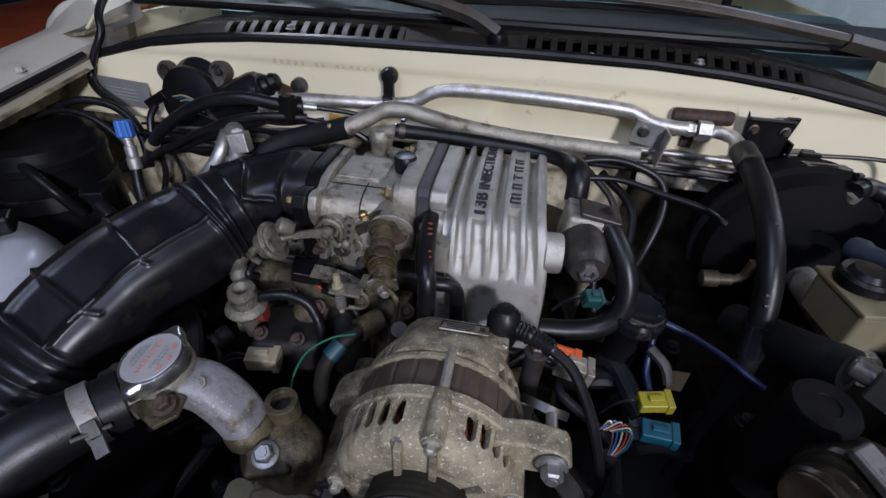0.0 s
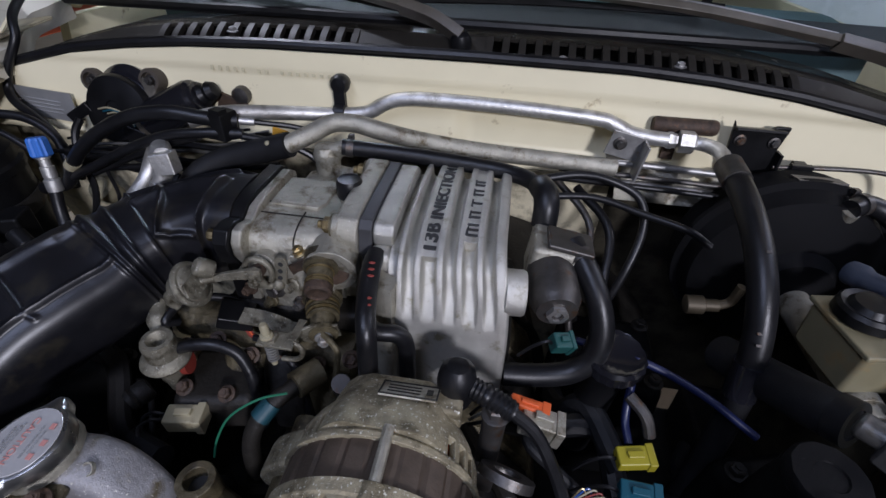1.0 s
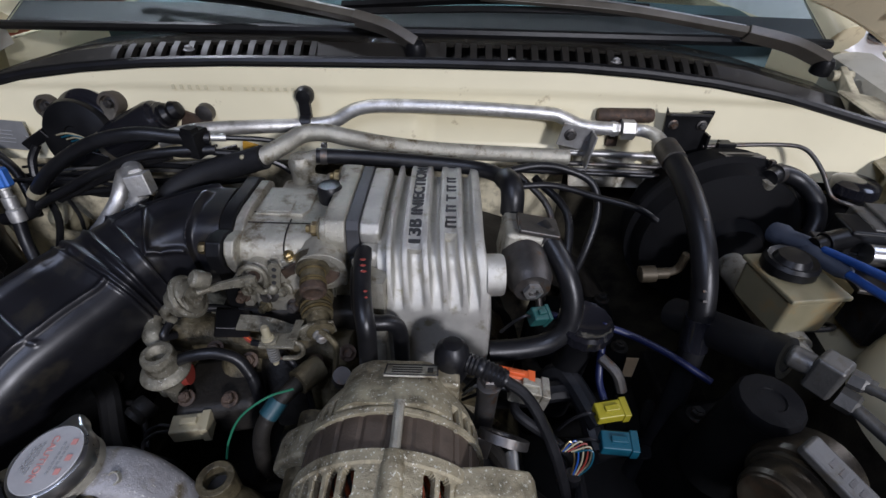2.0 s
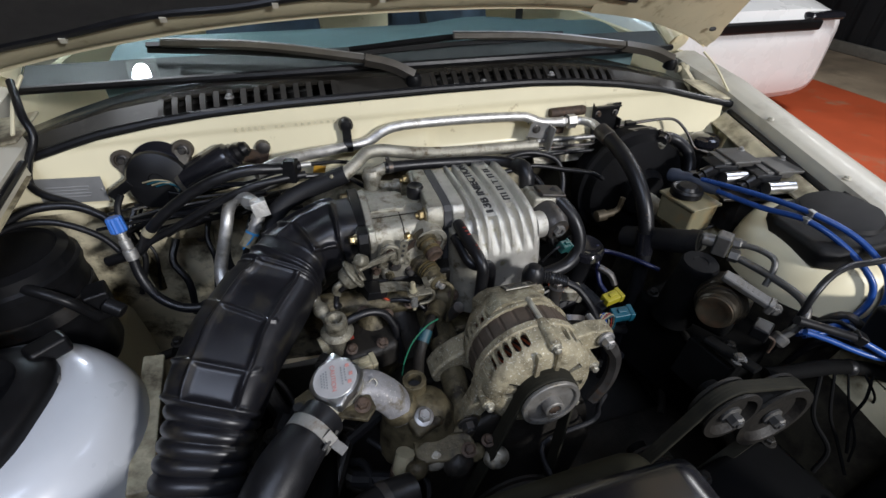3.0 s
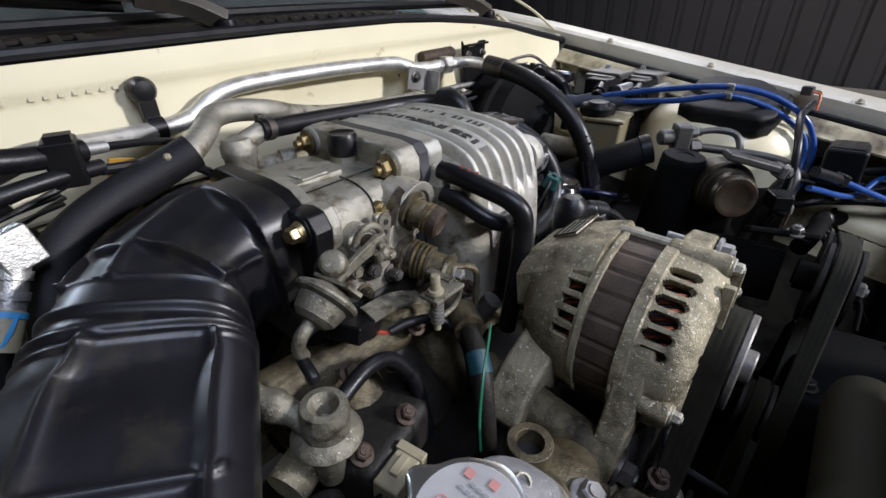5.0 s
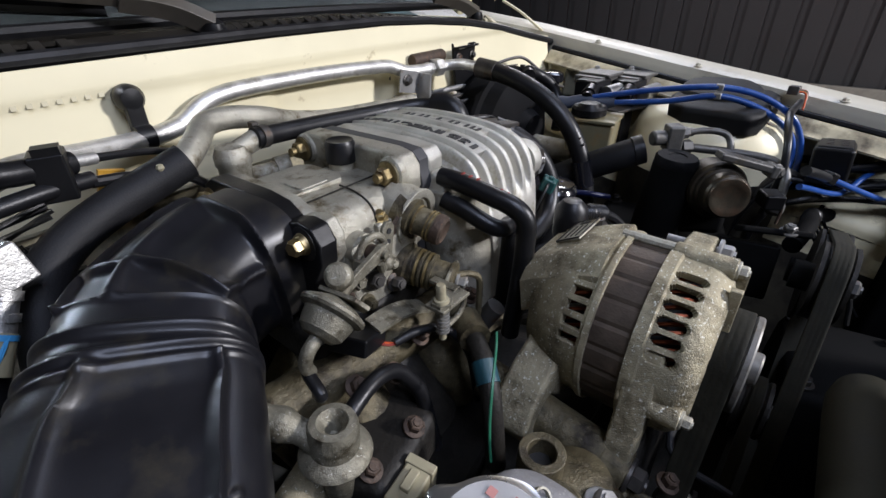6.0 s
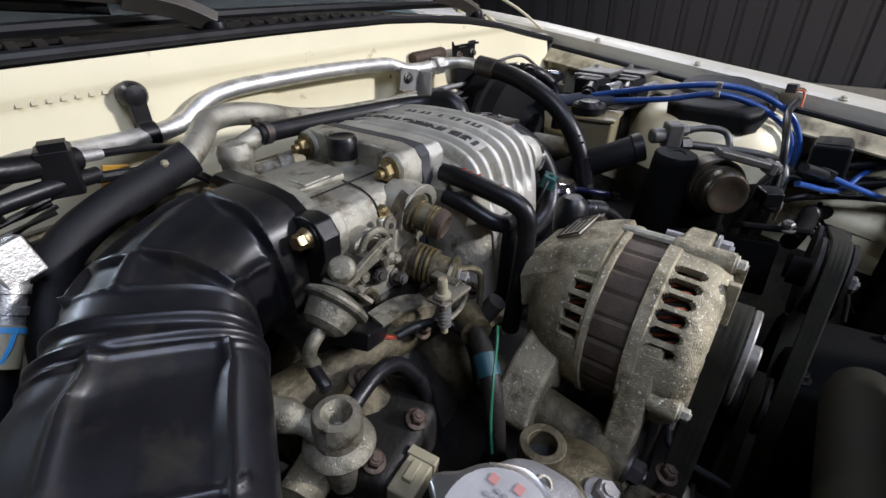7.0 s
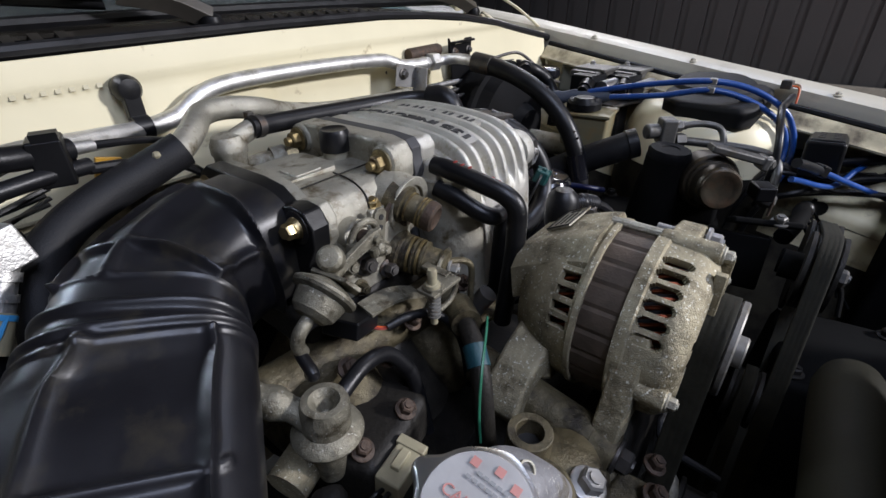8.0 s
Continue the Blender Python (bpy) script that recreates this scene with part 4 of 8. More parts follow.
    part("saddle", Geo().cyl((-0.103, 0.420, 0.873), (-0.1005, 0.394, 0.868), 0.0245, n=30).box((-0.104, 0.408, 0.858), (0.052, 0.020, 0.026)), ALU_DULL, t, angle=40, bevel=0.0015)
    part("saddle_rim", Geo().ring((-0.1005, 0.3945, 0.868), (-0.1002, 0.391, 0.8675), 0.0262, 0.0185, 30), ALU_DULL, t, bevel=0.0008)
    part("saddle_recess", Geo().cyl((-0.1004, 0.3935, 0.868), (-0.1003, 0.3930, 0.868), 0.0186, n=24), RUST, t)
    eb = part("ear", Geo().box((-0.133, 0.404, 0.8725), (0.018, 0.016, 0.009)), ALU_DULL, t, bevel=0.002)
    part("ear_bolt", Geo().bolt((-0.1335, 0.403, 0.877), (-0.2, -0.3, 1), 0.0052, 0.007), BRASS, eb, "yellow zinc bolt")
    ax = Vector((0.22, -0.94, -0.26)).normalized()
    d0 = Vector((-0.1100, 0.398, 0.8745))
    sp = part("spring_drum", Geo().lathe(tuple(d0), tuple(ax), [(0.0165, -0.006), (0.0165, 0.010), (0.0120, 0.011), (0.0118, 0.034), (0.0105, 0.036)], 28), TAN, t)
    part("rust_cap", Geo().lathe(tuple(d0 + ax * 0.030), tuple(ax), [(0.0128, 0), (0.0132, 0.003), (0.0124, 0.007), (0.0098, 0.0085), (0.0085, 0.0075), (0.001, 0.007)], 24), RUST, sp, "rusty end cap")
    for h in (0.013, 0.024, 0.027):
        part("brass_band", Geo().ring(tuple(d0 + ax * h), tuple(d0 + ax * (h + 0.0016)), 0.0132, 0.010, 26), BRASS_DULL, sp)
    part("drum_plate", Geo().prism([(-0.022, -0.012), (0.016, -0.014), (0.020, 0.006), (0.004, 0.016), (-0.018, 0.010)], Matrix.Translation(d0 + ax * 0.004 + Vector((-0.012, 0, -0.010))) @ (-ax).to_track_quat("Z", "Y").to_matrix().to_4x4(), 0.003), RUST, sp)
    a2 = Vector((0.34, -0.92, -0.18)).normalized()
    e0 = Vector((-0.1150, 0.398, 0.829))
    sp2 = part("lower_spring_drum", Geo().lathe(tuple(e0), tuple(a2), [(0.0200, -0.004), (0.0200, 0.006), (0.0165, 0.008), (0.0155, 0.012), (0.0125, 0.018), (0.0122, 0.042), (0.0140, 0.043), (0.0140, 0.048), (0.005, 0.050)], 30), TAN, t)
    for k in range(5):
        part("coil", Geo().ring(tuple(e0 + a2 * (0.010 + 0.0042 * k)), tuple(e0 + a2 * (0.0122 + 0.0042 * k)), 0.0172 - 0.0003 * k, 0.012, 22), BRASS_DULL if k % 2 else TAN, sp2)
    part("drum_lever", Geo().prism([(-0.016, -0.008), (0.012, -0.014), (0.028, -0.006), (0.030, 0.004), (0.010, 0.014), (-0.014, 0.010)], Matrix.Translation(e0 + a2 * 0.046) @ (-a2).to_track_quat("Z", "Y").to_matrix().to_4x4(), 0.003), POT, sp2, bevel=0.0008)
    part("lever_nut", Geo().bolt(tuple(e0 + a2 * 0.050), tuple(a2), 0.0058, 0.008), ZINC, sp2)
    part("return_arm", Geo().tube([(-0.100, 0.352, 0.826), (-0.088, 0.344, 0.824), (-0.081, 0.340, 0.815), (-0.084, 0.338, 0.79), (-0.090, 0.335, 0.755)], 0.0030, n=8), TAN, t)
    # throttle shaft: horseshoe guard, drilled link and long lever to the vacuum pot
    sh = part("shaft_boss", Geo().lathe((-0.165, 0.398, 0.868), (0.0, -1, 0.05), [(0.0125, 0), (0.0125, 0.010), (0.0085, 0.011), (0.0085, 0.016)], 22), ALU_DULL, t)
    part("shaft_end", Geo().lathe((-0.165, 0.382, 0.869), (0.0, -1, 0.05), [(0.0062, 0), (0.0062, 0.010), (0.0045, 0.012)], 16), RUST, sh)
    part("horseshoe", Geo().tube([(-0.1775, 0.379, 0.858), (-0.1795, 0.379, 0.868), (-0.1750, 0.379, 0.8785), (-0.1655, 0.379, 0.8825), (-0.1560, 0.379, 0.8785), (-0.1525, 0.379, 0.868), (-0.155, 0.379, 0.858)], 0.0028, n=10), POT, sh, "dull horseshoe guard")
    part("guard_block", Geo().box((-0.1795, 0.376, 0.866), (0.009, 0.009, 0.010), (0, 10, 0)), POT, sh, bevel=0.001)
    lever = part("throttle_lever", Geo().sweep([(-0.158, 0.370, 0.872), (-0.168, 0.370, 0.872), (-0.182, 0.368, 0.870), (-0.194, 0.366, 0.868), (-0.206, 0.364, 0.864)], lambda k, u: [(-0.0022, -0.0062 + 0.003 * u), (0.0022, -0.0062 + 0.003 * u), (0.0022, 0.0062 - 0.003 * u), (-0.0022, 0.0062 - 0.003 * u)], [(0, 0, 1)] * 5), POT, t, "dull throttle lever", bevel=0.0008)
    part("lever_pin", Geo().lathe((-0.1645, 0.373, 0.872), (0, -1, 0), [(0.0062, 0), (0.0062, 0.005), (0.0035, 0.0055), (0.003, 0.0085)], 14), POT, lever)
    link = part("drilled_link", Geo().prism([(-0.0058, -0.017), (0.0058, -0.017), (0.0062, 0.012), (0.003, 0.0165), (-0.003, 0.0165), (-0.0062, 0.012)], Matrix.Translation((-0.1455, 0.386, 0.868)) @ Matrix.Rotation(radians(90), 4, "X") @ Matrix.Rotation(radians(-10), 4, "Z"), 0.0035), POT, t, bevel=0.0008)
    for k in range(3):
        part("link_hole", Geo().cyl((-0.1470 + 0.0016 * k, 0.3818, 0.860 + 0.0085 * k), (-0.1470 + 0.0016 * k, 0.3832, 0.860 + 0.0085 * k), 0.0024, n=12), INK, link)
    part("link_rod", Geo().tube([(-0.150, 0.384, 0.854), (-0.158, 0.378, 0.852), (-0.163, 0.374, 0.862)], 0.0036, n=10).ball((-0.150, 0.382, 0.852), 0.0065, n=12), POT, link)
    for x, z, r_, m in ((-0.176, 0.846, 0.0062, POT), (-0.158, 0.838, 0.0070, STEEL_DARK), (-0.186, 0.834, 0.0050, RUST), (-0.140, 0.845, 0.0052, POT), (-0.134, 0.822, 0.0058, STEEL_DARK), (-0.166, 0.820, 0.0048, TAN)):
        part("stud", Geo().bolt((x, 0.391, z), (-0.15, -1, 0.2), r_, 0.010), m, f)
    part("guide_plate", Geo().sheet(lambda u, v: (-0.186 + 0.060 * u, 0.372 - 0.016 * v, 0.824 - 0.018 * u + 0.006 * math.sin(3 * u) - 0.004 * v), 12, 4, thick=(0, 0, -0.0025)), POT, t, "dull curved guide plate", angle=50)
    # adjusting screw with a white head, in its bent bracket
    a = part("screw_bracket", Geo().box((-0.134, 0.334, 0.828), (0.034, 0.018, 0.003)).tube([(-0.120, 0.334, 0.829), (-0.113, 0.334, 0.822), (-0.113, 0.334, 0.812), (-0.120, 0.334, 0.805), (-0.134, 0.334, 0.803)], 0.0026, n=8).box((-0.120, 0.348, 0.829), (0.008, 0.026, 0.003)), POT, t, "dull bent bracket", bevel=0.0006)
    part("adjuster", Geo().lathe((-0.1420, 0.333, 0.796), (-0.03, 0, 1), [(0.0030, 0), (0.0032, 0.030), (0.0062, 0.0305), (0.0068, 0.0345), (0.0058, 0.0390), (0.0040, 0.0395), (0.0040, 0.0500), (0.0030, 0.0520)], 14), IVORY, a, "ivory adjusting screw")
    part("screw_nut", Geo().lathe((-0.1420, 0.333, 0.8285), (-0.03, 0, 1), [(0.0088, 0), (0.0088, 0.004)], 6), POT, a)
    for k in range(7):
        part("spring_turn", Geo().ring((-0.1418, 0.333, 0.803 + 0.0034 * k), (-0.1418, 0.333, 0.8048 + 0.0034 * k), 0.0055, 0.0035, 14), ZINC, a)
    # small black switch with coloured wires
    sw = part("switch", Geo().box((-0.196, 0.370, 0.813), (0.034, 0.030, 0.014), (0, 20, 20)), BLACK, t, bevel=0.002)
    for k, wm in enumerate((RED, ORANGE, RED)):
        part("wire", Geo().tube([(-0.183, 0.360 + 0.0022 * k, 0.804), (-0.178, 0.357 + 0.002 * k, 0.801), (-0.171, 0.355, 0.799)], 0.0012, n=6), wm, sw)
    # elbow behind
    part("vacuum_elbow", Geo().lathe((-0.160, 0.562, 0.862), (0, 0, 1), [(0.0150, 0), (0.0150, 0.034), (0.0165, 0.036), (0.0165, 0.044), (0.0130, 0.052), (0.004, 0.055)], 24).cyl((-0.160, 0.562, 0.882), (-0.120, 0.550, 0.884), 0.0085, n=18).cyl((-0.125, 0.5515, 0.884), (-0.112, 0.5475, 0.8845), 0.0115, n=18).cyl((-0.16, 0.562, 0.906), (-0.132, 0.560, 0.916), 0.0095, n=18), ALU_DULL, t, angle=40)
    part("elbow_seat", Geo().box((-0.16, 0.535, 0.865), (0.05, 0.06, 0.03)), ALU_DULL, t, bevel=0.006)


throttle_body()


def vacuum_pot():
    c = Vector((-0.2225, 0.3580, 0.8605))
    a = Vector((-0.85, -0.12, -0.50)).normalized()
    t = thing("vacuum_pot", tuple(c), "dull zinc vacuum pot with a link rod", "vacuum actuator")
    part("shell", Geo().lathe(tuple(c), tuple(a), [(0.0200, -0.003), (0.0224, -0.0016), (0.0228, 0.0004), (0.0218, 0.0022), (0.0176, 0.0040), (0.0165, 0.0090), (0.0148, 0.0150), (0.0105, 0.0185), (0.005, 0.0192)], 40), POT, t, angle=30)
    part("upper_shell", Geo().lathe(tuple(c - a * 0.001), tuple(-a), [(0.0200, -0.001), (0.0170, 0.0035), (0.0112, 0.0060), (0.0068, 0.0080)], 36), POT, t)
    part("nipple", Geo().tube([tuple(c + a * 0.018), tuple(c + a * 0.030), tuple(c + a * 0.036 + Vector((0.003, 0.002, -0.006))), tuple(c + a * 0.038 + Vector((0.008, 0.004, -0.014)))], 0.0046, n=14), POT, t)
    k = c - a * 0.013 + Vector((0.0010, 0.003, 0.0120))
    part("stop_knob", Geo().lathe(tuple(k), tuple(Vector((-0.55, -0.45, 0.55)).normalized()), [(0.0040, -0.012), (0.0082, -0.010), (0.0092, -0.002), (0.0088, 0.004), (0.0064, 0.0062), (0.002, 0.0066)], 22), POT, t)
    part("ear_plate", Geo().prism([(-0.020, -0.007), (0.016, -0.009), (0.024, 0.0), (0.018, 0.010), (-0.012, 0.010)], Matrix.Translation(c - a * 0.011) @ a.to_track_quat("Z", "Y").to_matrix().to_4x4(), 0.003), POT, t, bevel=0.0006)
    part("rod", Geo().cyl(tuple(c - a * 0.006), (-0.203, 0.365, 0.865), 0.0036, n=12), POT, t)


vacuum_pot()


def intake_duct():
    t = thing("air_intake_duct", (-0.38, 0.28, 0.70), "black moulded rubber intake duct with ribs and bellows", "air duct")
    way = [(-0.206, 0.455, 0.866), (-0.245, 0.452, 0.864), (-0.285, 0.435, 0.858), (-0.315, 0.402, 0.849), (-0.335, 0.367, 0.838), (-0.355, 0.335, 0.830), (-0.377, 0.300, 0.818), (-0.395, 0.262, 0.802), (-0.412, 0.228, 0.782),
           (-0.428, 0.192, 0.755), (-0.442, 0.150, 0.722), (-0.452, 0.105, 0.688), (-0.458, 0.055, 0.655), (-0.460, 0.0, 0.63)]
    line = spline(way, 30)
    M, n, LONG = len(line), 168, 0.62
    # moulded ribs as lines over the skin: (share of the way, degrees round; 90 is the crown), half width, height
    ribs = [([(0.262, 76), (0.33, 72), (0.41, 72), (0.53, 70), (0.592, 72)], 0.0030, 0.0046),
            ([(0.268, 112), (0.34, 112), (0.41, 112), (0.53, 110), (0.592, 112)], 0.0028, 0.0046),
            ([(0.414, -10), (0.409, 40), (0.409, 112)], 0.0028, 0.0040), ([(0.520, -10), (0.524, 40), (0.524, 112)], 0.0028, 0.0040), ([(0.592, -10), (0.592, 170)], 0.0034, 0.0044),
            ([(0.409, 112), (0.402, 124)], 0.0026, 0.0022), ([(0.524, 112), (0.514, 130)], 0.0026, 0.0022),
            ([(0.05, 86), (0.10, 86), (0.145, 84), (0.186, 82)], 0.0036, 0.0072),
            ([(0.146, 84), (0.152, 98), (0.166, 115), (0.182, 132)], 0.0038, 0.0070),
            ([(0.055, 88), (0.056, 116), (0.066, 142), (0.074, 168), (0.064, 188), (0.050, 226)], 0.0044, 0.0080),
            ([(0.183, 132), (0.145, 153), (0.090, 165)], 0.0038, 0.0066),
            ([(0.05, 50), (0.10, 44), (0.15, 42), (0.19, 44)], 0.0036, 0.0060), ([(0.150, 84), (0.155, 60), (0.155, 42)], 0.0036, 0.0055)]
    rings = [(0.192, 0.0020, 0.0016), (0.228, 0.0026, 0.0042), (0.252, 0.0034, 0.0046), (0.2665, 0.0022, 0.0022)]

    def dist(u, g, poly):
        best = 1.0
        for (u0, g0), (u1, g1) in zip(poly[:-1], poly[1:]):
            ax, ay, bx, by = u0 * LONG, g0 * 0.00087, u1 * LONG, g1 * 0.00087
            px, py = u * LONG, g * 0.00087
            dx, dy = bx - ax, by - ay
            w = max(0.0, min(1.0, ((px - ax) * dx + (py - ay) * dy) / (dx * dx + dy * dy)))
            best = min(best, math.hypot(px - ax - w * dx, py - ay - w * dy))
        return best

    vs, fs = [], []
    for k in range(M):
        u = k / (M - 1)
        d = (line[min(k + 1, M - 1)] - line[max(k - 1, 0)]).normalized()
        w = smooth(0.05, 0.30, u)
        side = d.cross(Vector((0.30 * w, 0.12 * w, 1.0))).normalized()
        up = side.cross(d).normalized()
        wid = float(np.interp(u, (0, 0.06, 0.14, 0.22, 0.27, 0.32, 0.45, 0.60, 1), (0.050, 0.050, 0.048, 0.050, 0.054, 0.054, 0.054, 0.051, 0.047)))
        hei = float(np.interp(u, (0, 0.06, 0.14, 0.22, 0.27, 0.32, 0.45, 0.60, 1), (0.046, 0.046, 0.042, 0.043, 0.047, 0.046, 0.046, 0.046, 0.047)))
        fat = 0.011 * smooth(0.24, 0.32, u) * (1 - smooth(0.56, 0.64, u))
        e = 0.60 if u < 0.60 else 0.8
        lift0 = sum(h * math.exp(-((u - p) * LONG / s) ** 2) for p, s, h in rings)
        if 0.19 < u < 0.228:
            lift0 += 0.0018
        if u > 0.600:
            lift0 += 0.0062 * abs(math.sin((u - 0.600) * math.pi * 38)) ** 0.55 - 0.0045
        near = [q for q in ribs if min(p[0] for p in q[0]) - 0.02 < u < max(p[0] for p in q[0]) + 0.02]
        for i in range(n):
            g = 360.0 * i / n - 90.0
            cx, sy = math.cos(radians(g)), math.sin(radians(g))
            lift = lift0 + max((h * math.exp(-(dist(u, g, poly) / s) ** 2) for poly, s, h in near), default=0.0)
            # the panels between the ribs sag a little
            lift -= 0.0018 * smooth(0.27, 0.30, u) * (1 - smooth(0.575, 0.592, u)) * max(0.0, 1 - ((g - 92) / 19) ** 2)
            px = math.copysign(abs(cx) ** e, cx) * (wid + (fat if cx > 0 else 0.0)) + cx * lift
            py = math.copysign(abs(sy) ** e, sy) * hei + sy * lift
            vs.append(line[k] + side * px + up * py)
    for k in range(M - 1):
        for i in range(n):
            i2 = (i + 1) % n
            fs.append((k * n + i, k * n + i2, (k + 1) * n + i2, (k + 1) * n + i))
    fs += [tuple(reversed(range(n))), tuple(range((M - 1) * n, M * n))]
    part("duct_body", Geo().add(vs, fs), DUCT, t, angle=75)
    # mounting flange with its bolts
    fl = part("mounting_flange", Geo().prism([(0.395, 0.80), (0.393, 0.86), (0.383, 0.876), (0.3815, 0.892), (0.389, 0.9035), (0.402, 0.9045), (0.415, 0.901), (0.428, 0.9090), (0.45, 0.9115), (0.51, 0.9105), (0.524, 0.902), (0.527, 0.80)], Matrix(((0, 0, 1, -0.2085), (1, 0, 0, 0), (0, 1, 0, 0), (0, 0, 0, 1))), 0.0158), BLACK, t, bevel=0.002)
    part("bolt_seat", Geo().lathe((-0.2085, 0.398, 0.890), (-1, 0, 0), [(0.0135, -0.004), (0.0125, 0.0005), (0.0090, 0.0008)], 24), DUCT, fl)
    part("flange_bolt", Geo().lathe((-0.2085, 0.398, 0.890), (-1, -0.2, 0.1), [(0.0085, 0), (0.0078, 0.0025), (0.0060, 0.006)], 20).lathe((-0.213, 0.3972, 0.8905), (-1, -0.2, 0.1), [(0.0060, 0), (0.0060, 0.006), (0.0048, 0.0075)], 6), BRASS, fl, "yellow zinc bolt")
    part("flange_bolt", Geo().bolt((-0.2085, 0.515, 0.893), (-1, 0, 0.2), 0.0058, 0.009), BRASS, fl)


intake_duct()


def slotted_drum(X, Z, outer, inner, open_cell, n=180):
    """A turned shell about the y axis with windows: outer and inner are rows of (radius, y); open_cell(row, degrees) tells a window."""
    g = Geo()
    m = len(outer)

    def pt(r, y, i):
        a = 2 * math.pi * i / n
        return Vector((X + r * math.cos(a), y, Z + r * math.sin(a)))
    vs = [pt(r, y, i) for r, y in outer for i in range(n)] + [pt(r, y, i) for r, y in inner for i in range(n)]
    o = m * n
    keep = [[not open_cell(j, (i + 0.5) * 360 / n) for i in range(n)] for j in range(m - 1)]
    fs = []
    for j in range(m - 1):
        for i in range(n):
            if not keep[j][i]:
                continue
            i2 = (i + 1) % n
            a, b, c, d = j * n + i, j * n + i2, (j + 1) * n + i2, (j + 1) * n + i
            fs.append((a, b, c, d))
            fs.append((o + d, o + c, o + b, o + a))
            if not keep[j][i - 1]:
                fs.append((a, d, o + d, o + a))
            if not keep[j][i2]:
                fs.append((b, o + b, o + c, c))
            if j == 0 or not keep[j - 1][i]:
                fs.append((a, o + a, o + b, b))
            if j == m - 2 or not keep[j + 1][i]:
                fs.append((d, c, o + c, o + d))
    return g.add(vs, fs)


def alternator():
    X, Z = -0.015, 0.783
    t = thing("alternator", (X, 0.23, Z), "corroded aluminium alternator with brown stator and zinc pulley", "alternator")

    def window(a, starts, w):
        return any(s <= a < s + w for s in starts)

    flank = [104 + 10 * k for k in range(6)] + [30 + 10 * k for k in range(4)] + [222 + 14 * k for k in range(6)]

    def front_open(j, a):
        if j == 2:
            return (a % 20) > 9 and not 40 < a < 150 and not any(abs((a - b + 180) % 360 - 180) < 9 for b in (14, 84, 190, 320))
        if 6 <= j <= 10:
            cut = (2.0, 0.9, 0.0, 0.9, 2.0)[j - 6]
            return any(s + cut <= a < s + 6.9 - cut for s in flank)
        return False

    outer = [(0.018, 0.157), (0.026, 0.157), (0.036, 0.160), (0.057, 0.160), (0.066, 0.163), (0.0725, 0.171), (0.0738, 0.1755), (0.0740, 0.1768), (0.0743, 0.1785), (0.0753, 0.1955), (0.0755, 0.1972), (0.0757, 0.1985), (0.0775, 0.200), (0.0775, 0.209)]
    inner = [(0.018, 0.164), (0.026, 0.164), (0.036, 0.166), (0.056, 0.167), (0.062, 0.169), (0.066, 0.175), (0.0670, 0.1785), (0.0673, 0.1795), (0.0676, 0.181), (0.0686, 0.1955), (0.0688, 0.1968), (0.069, 0.198), (0.0705, 0.2), (0.0705, 0.209)]
    fh = part("front_housing", slotted_drum(X, Z, outer, inner, front_open, 360), ALU_CORR, t, bevel=0.0008)
    for a in (14, 84, 190, 320):
        r = radians(a)
        d = Vector((math.cos(r), 0, math.sin(r)))
        c = Vector((X, 0, Z)) + d * 0.0725
        part("bolt_boss", Geo().cyl((c.x, 0.164, c.z), (c.x, 0.208, c.z), 0.0088, n=14), ALU_CORR, fh, bevel=0.001)
        part("long_bolt", Geo().bolt((c.x, 0.164, c.z), (0, -1, 0), 0.0050, 0.007), ALU_DULL, fh)
        if a == 84:
            part("tie_rod", Geo().cyl((c.x + d.x * 0.004, 0.200, c.z + d.z * 0.004), (c.x + d.x * 0.004, 0.248, c.z + d.z * 0.004), 0.0042, n=10), ALU_DULL, fh)
    part("face_ribs", Geo().box((X - 0.016, 0.159, Z + 0.052), (0.006, 0.008, 0.036)).box((X + 0.010, 0.159, Z + 0.052), (0.006, 0.008, 0.036)), ALU_CORR, fh, bevel=0.001)
    # adjusting ear and pivot leg
    ear = [(0.0, 0.030), (0.045, 0.044), (0.088, 0.050), (0.118, 0.044), (0.124, 0.030), (0.112, 0.016), (0.09, 0.014), (0.062, -0.006), (0.03, -0.03)]
    part("adjusting_ear", Geo().prism(ear, Matrix.Translation((X - 0.010, 0.212, Z + 0.004)) @ Matrix.Rotation(radians(90), 4, "X"), 0.024), ALU_CORR, t, bevel=0.003)
    eb = part("ear_bolt", Geo().bolt((0.082, 0.186, 0.821), (0, -1, 0), 0.0085, 0.012).cyl((0.082, 0.176, 0.821), (0.082, 0.23, 0.821), 0.005, n=12), STEEL, t)
    part("slotted_brace", Geo().tube([(0.084, 0.184, 0.818), (0.106, 0.184, 0.78), (0.108, 0.184, 0.73), (0.09, 0.184, 0.69)], 0.009, n=6), STEEL_DARK, t)
    leg = [(-0.066, 0.032), (-0.078, 0.0), (-0.083, -0.020), (-0.091, -0.040), (-0.100, -0.068), (-0.100, -0.086), (-0.088, -0.092), (-0.077, -0.082), (-0.074, -0.066), (-0.064, -0.054), (-0.045, -0.058), (-0.02, -0.065), (0.0, -0.03)]
    part("pivot_leg", Geo().prism(leg, Matrix.Translation((X, 0.206, Z)) @ Matrix.Rotation(radians(90), 4, "X"), 0.022), ALU_CORR, t, bevel=0.003)
    back = [(-0.040, 0.006), (-0.062, -0.008), (-0.082, -0.016), (-0.098, -0.026), (-0.113, -0.038), (-0.122, -0.054), (-0.116, -0.070), (-0.104, -0.068), (-0.100, -0.054), (-0.090, -0.044), (-0.078, -0.043), (-0.070, -0.052), (-0.055, -0.064), (-0.02, -0.066), (0.0, -0.03)]
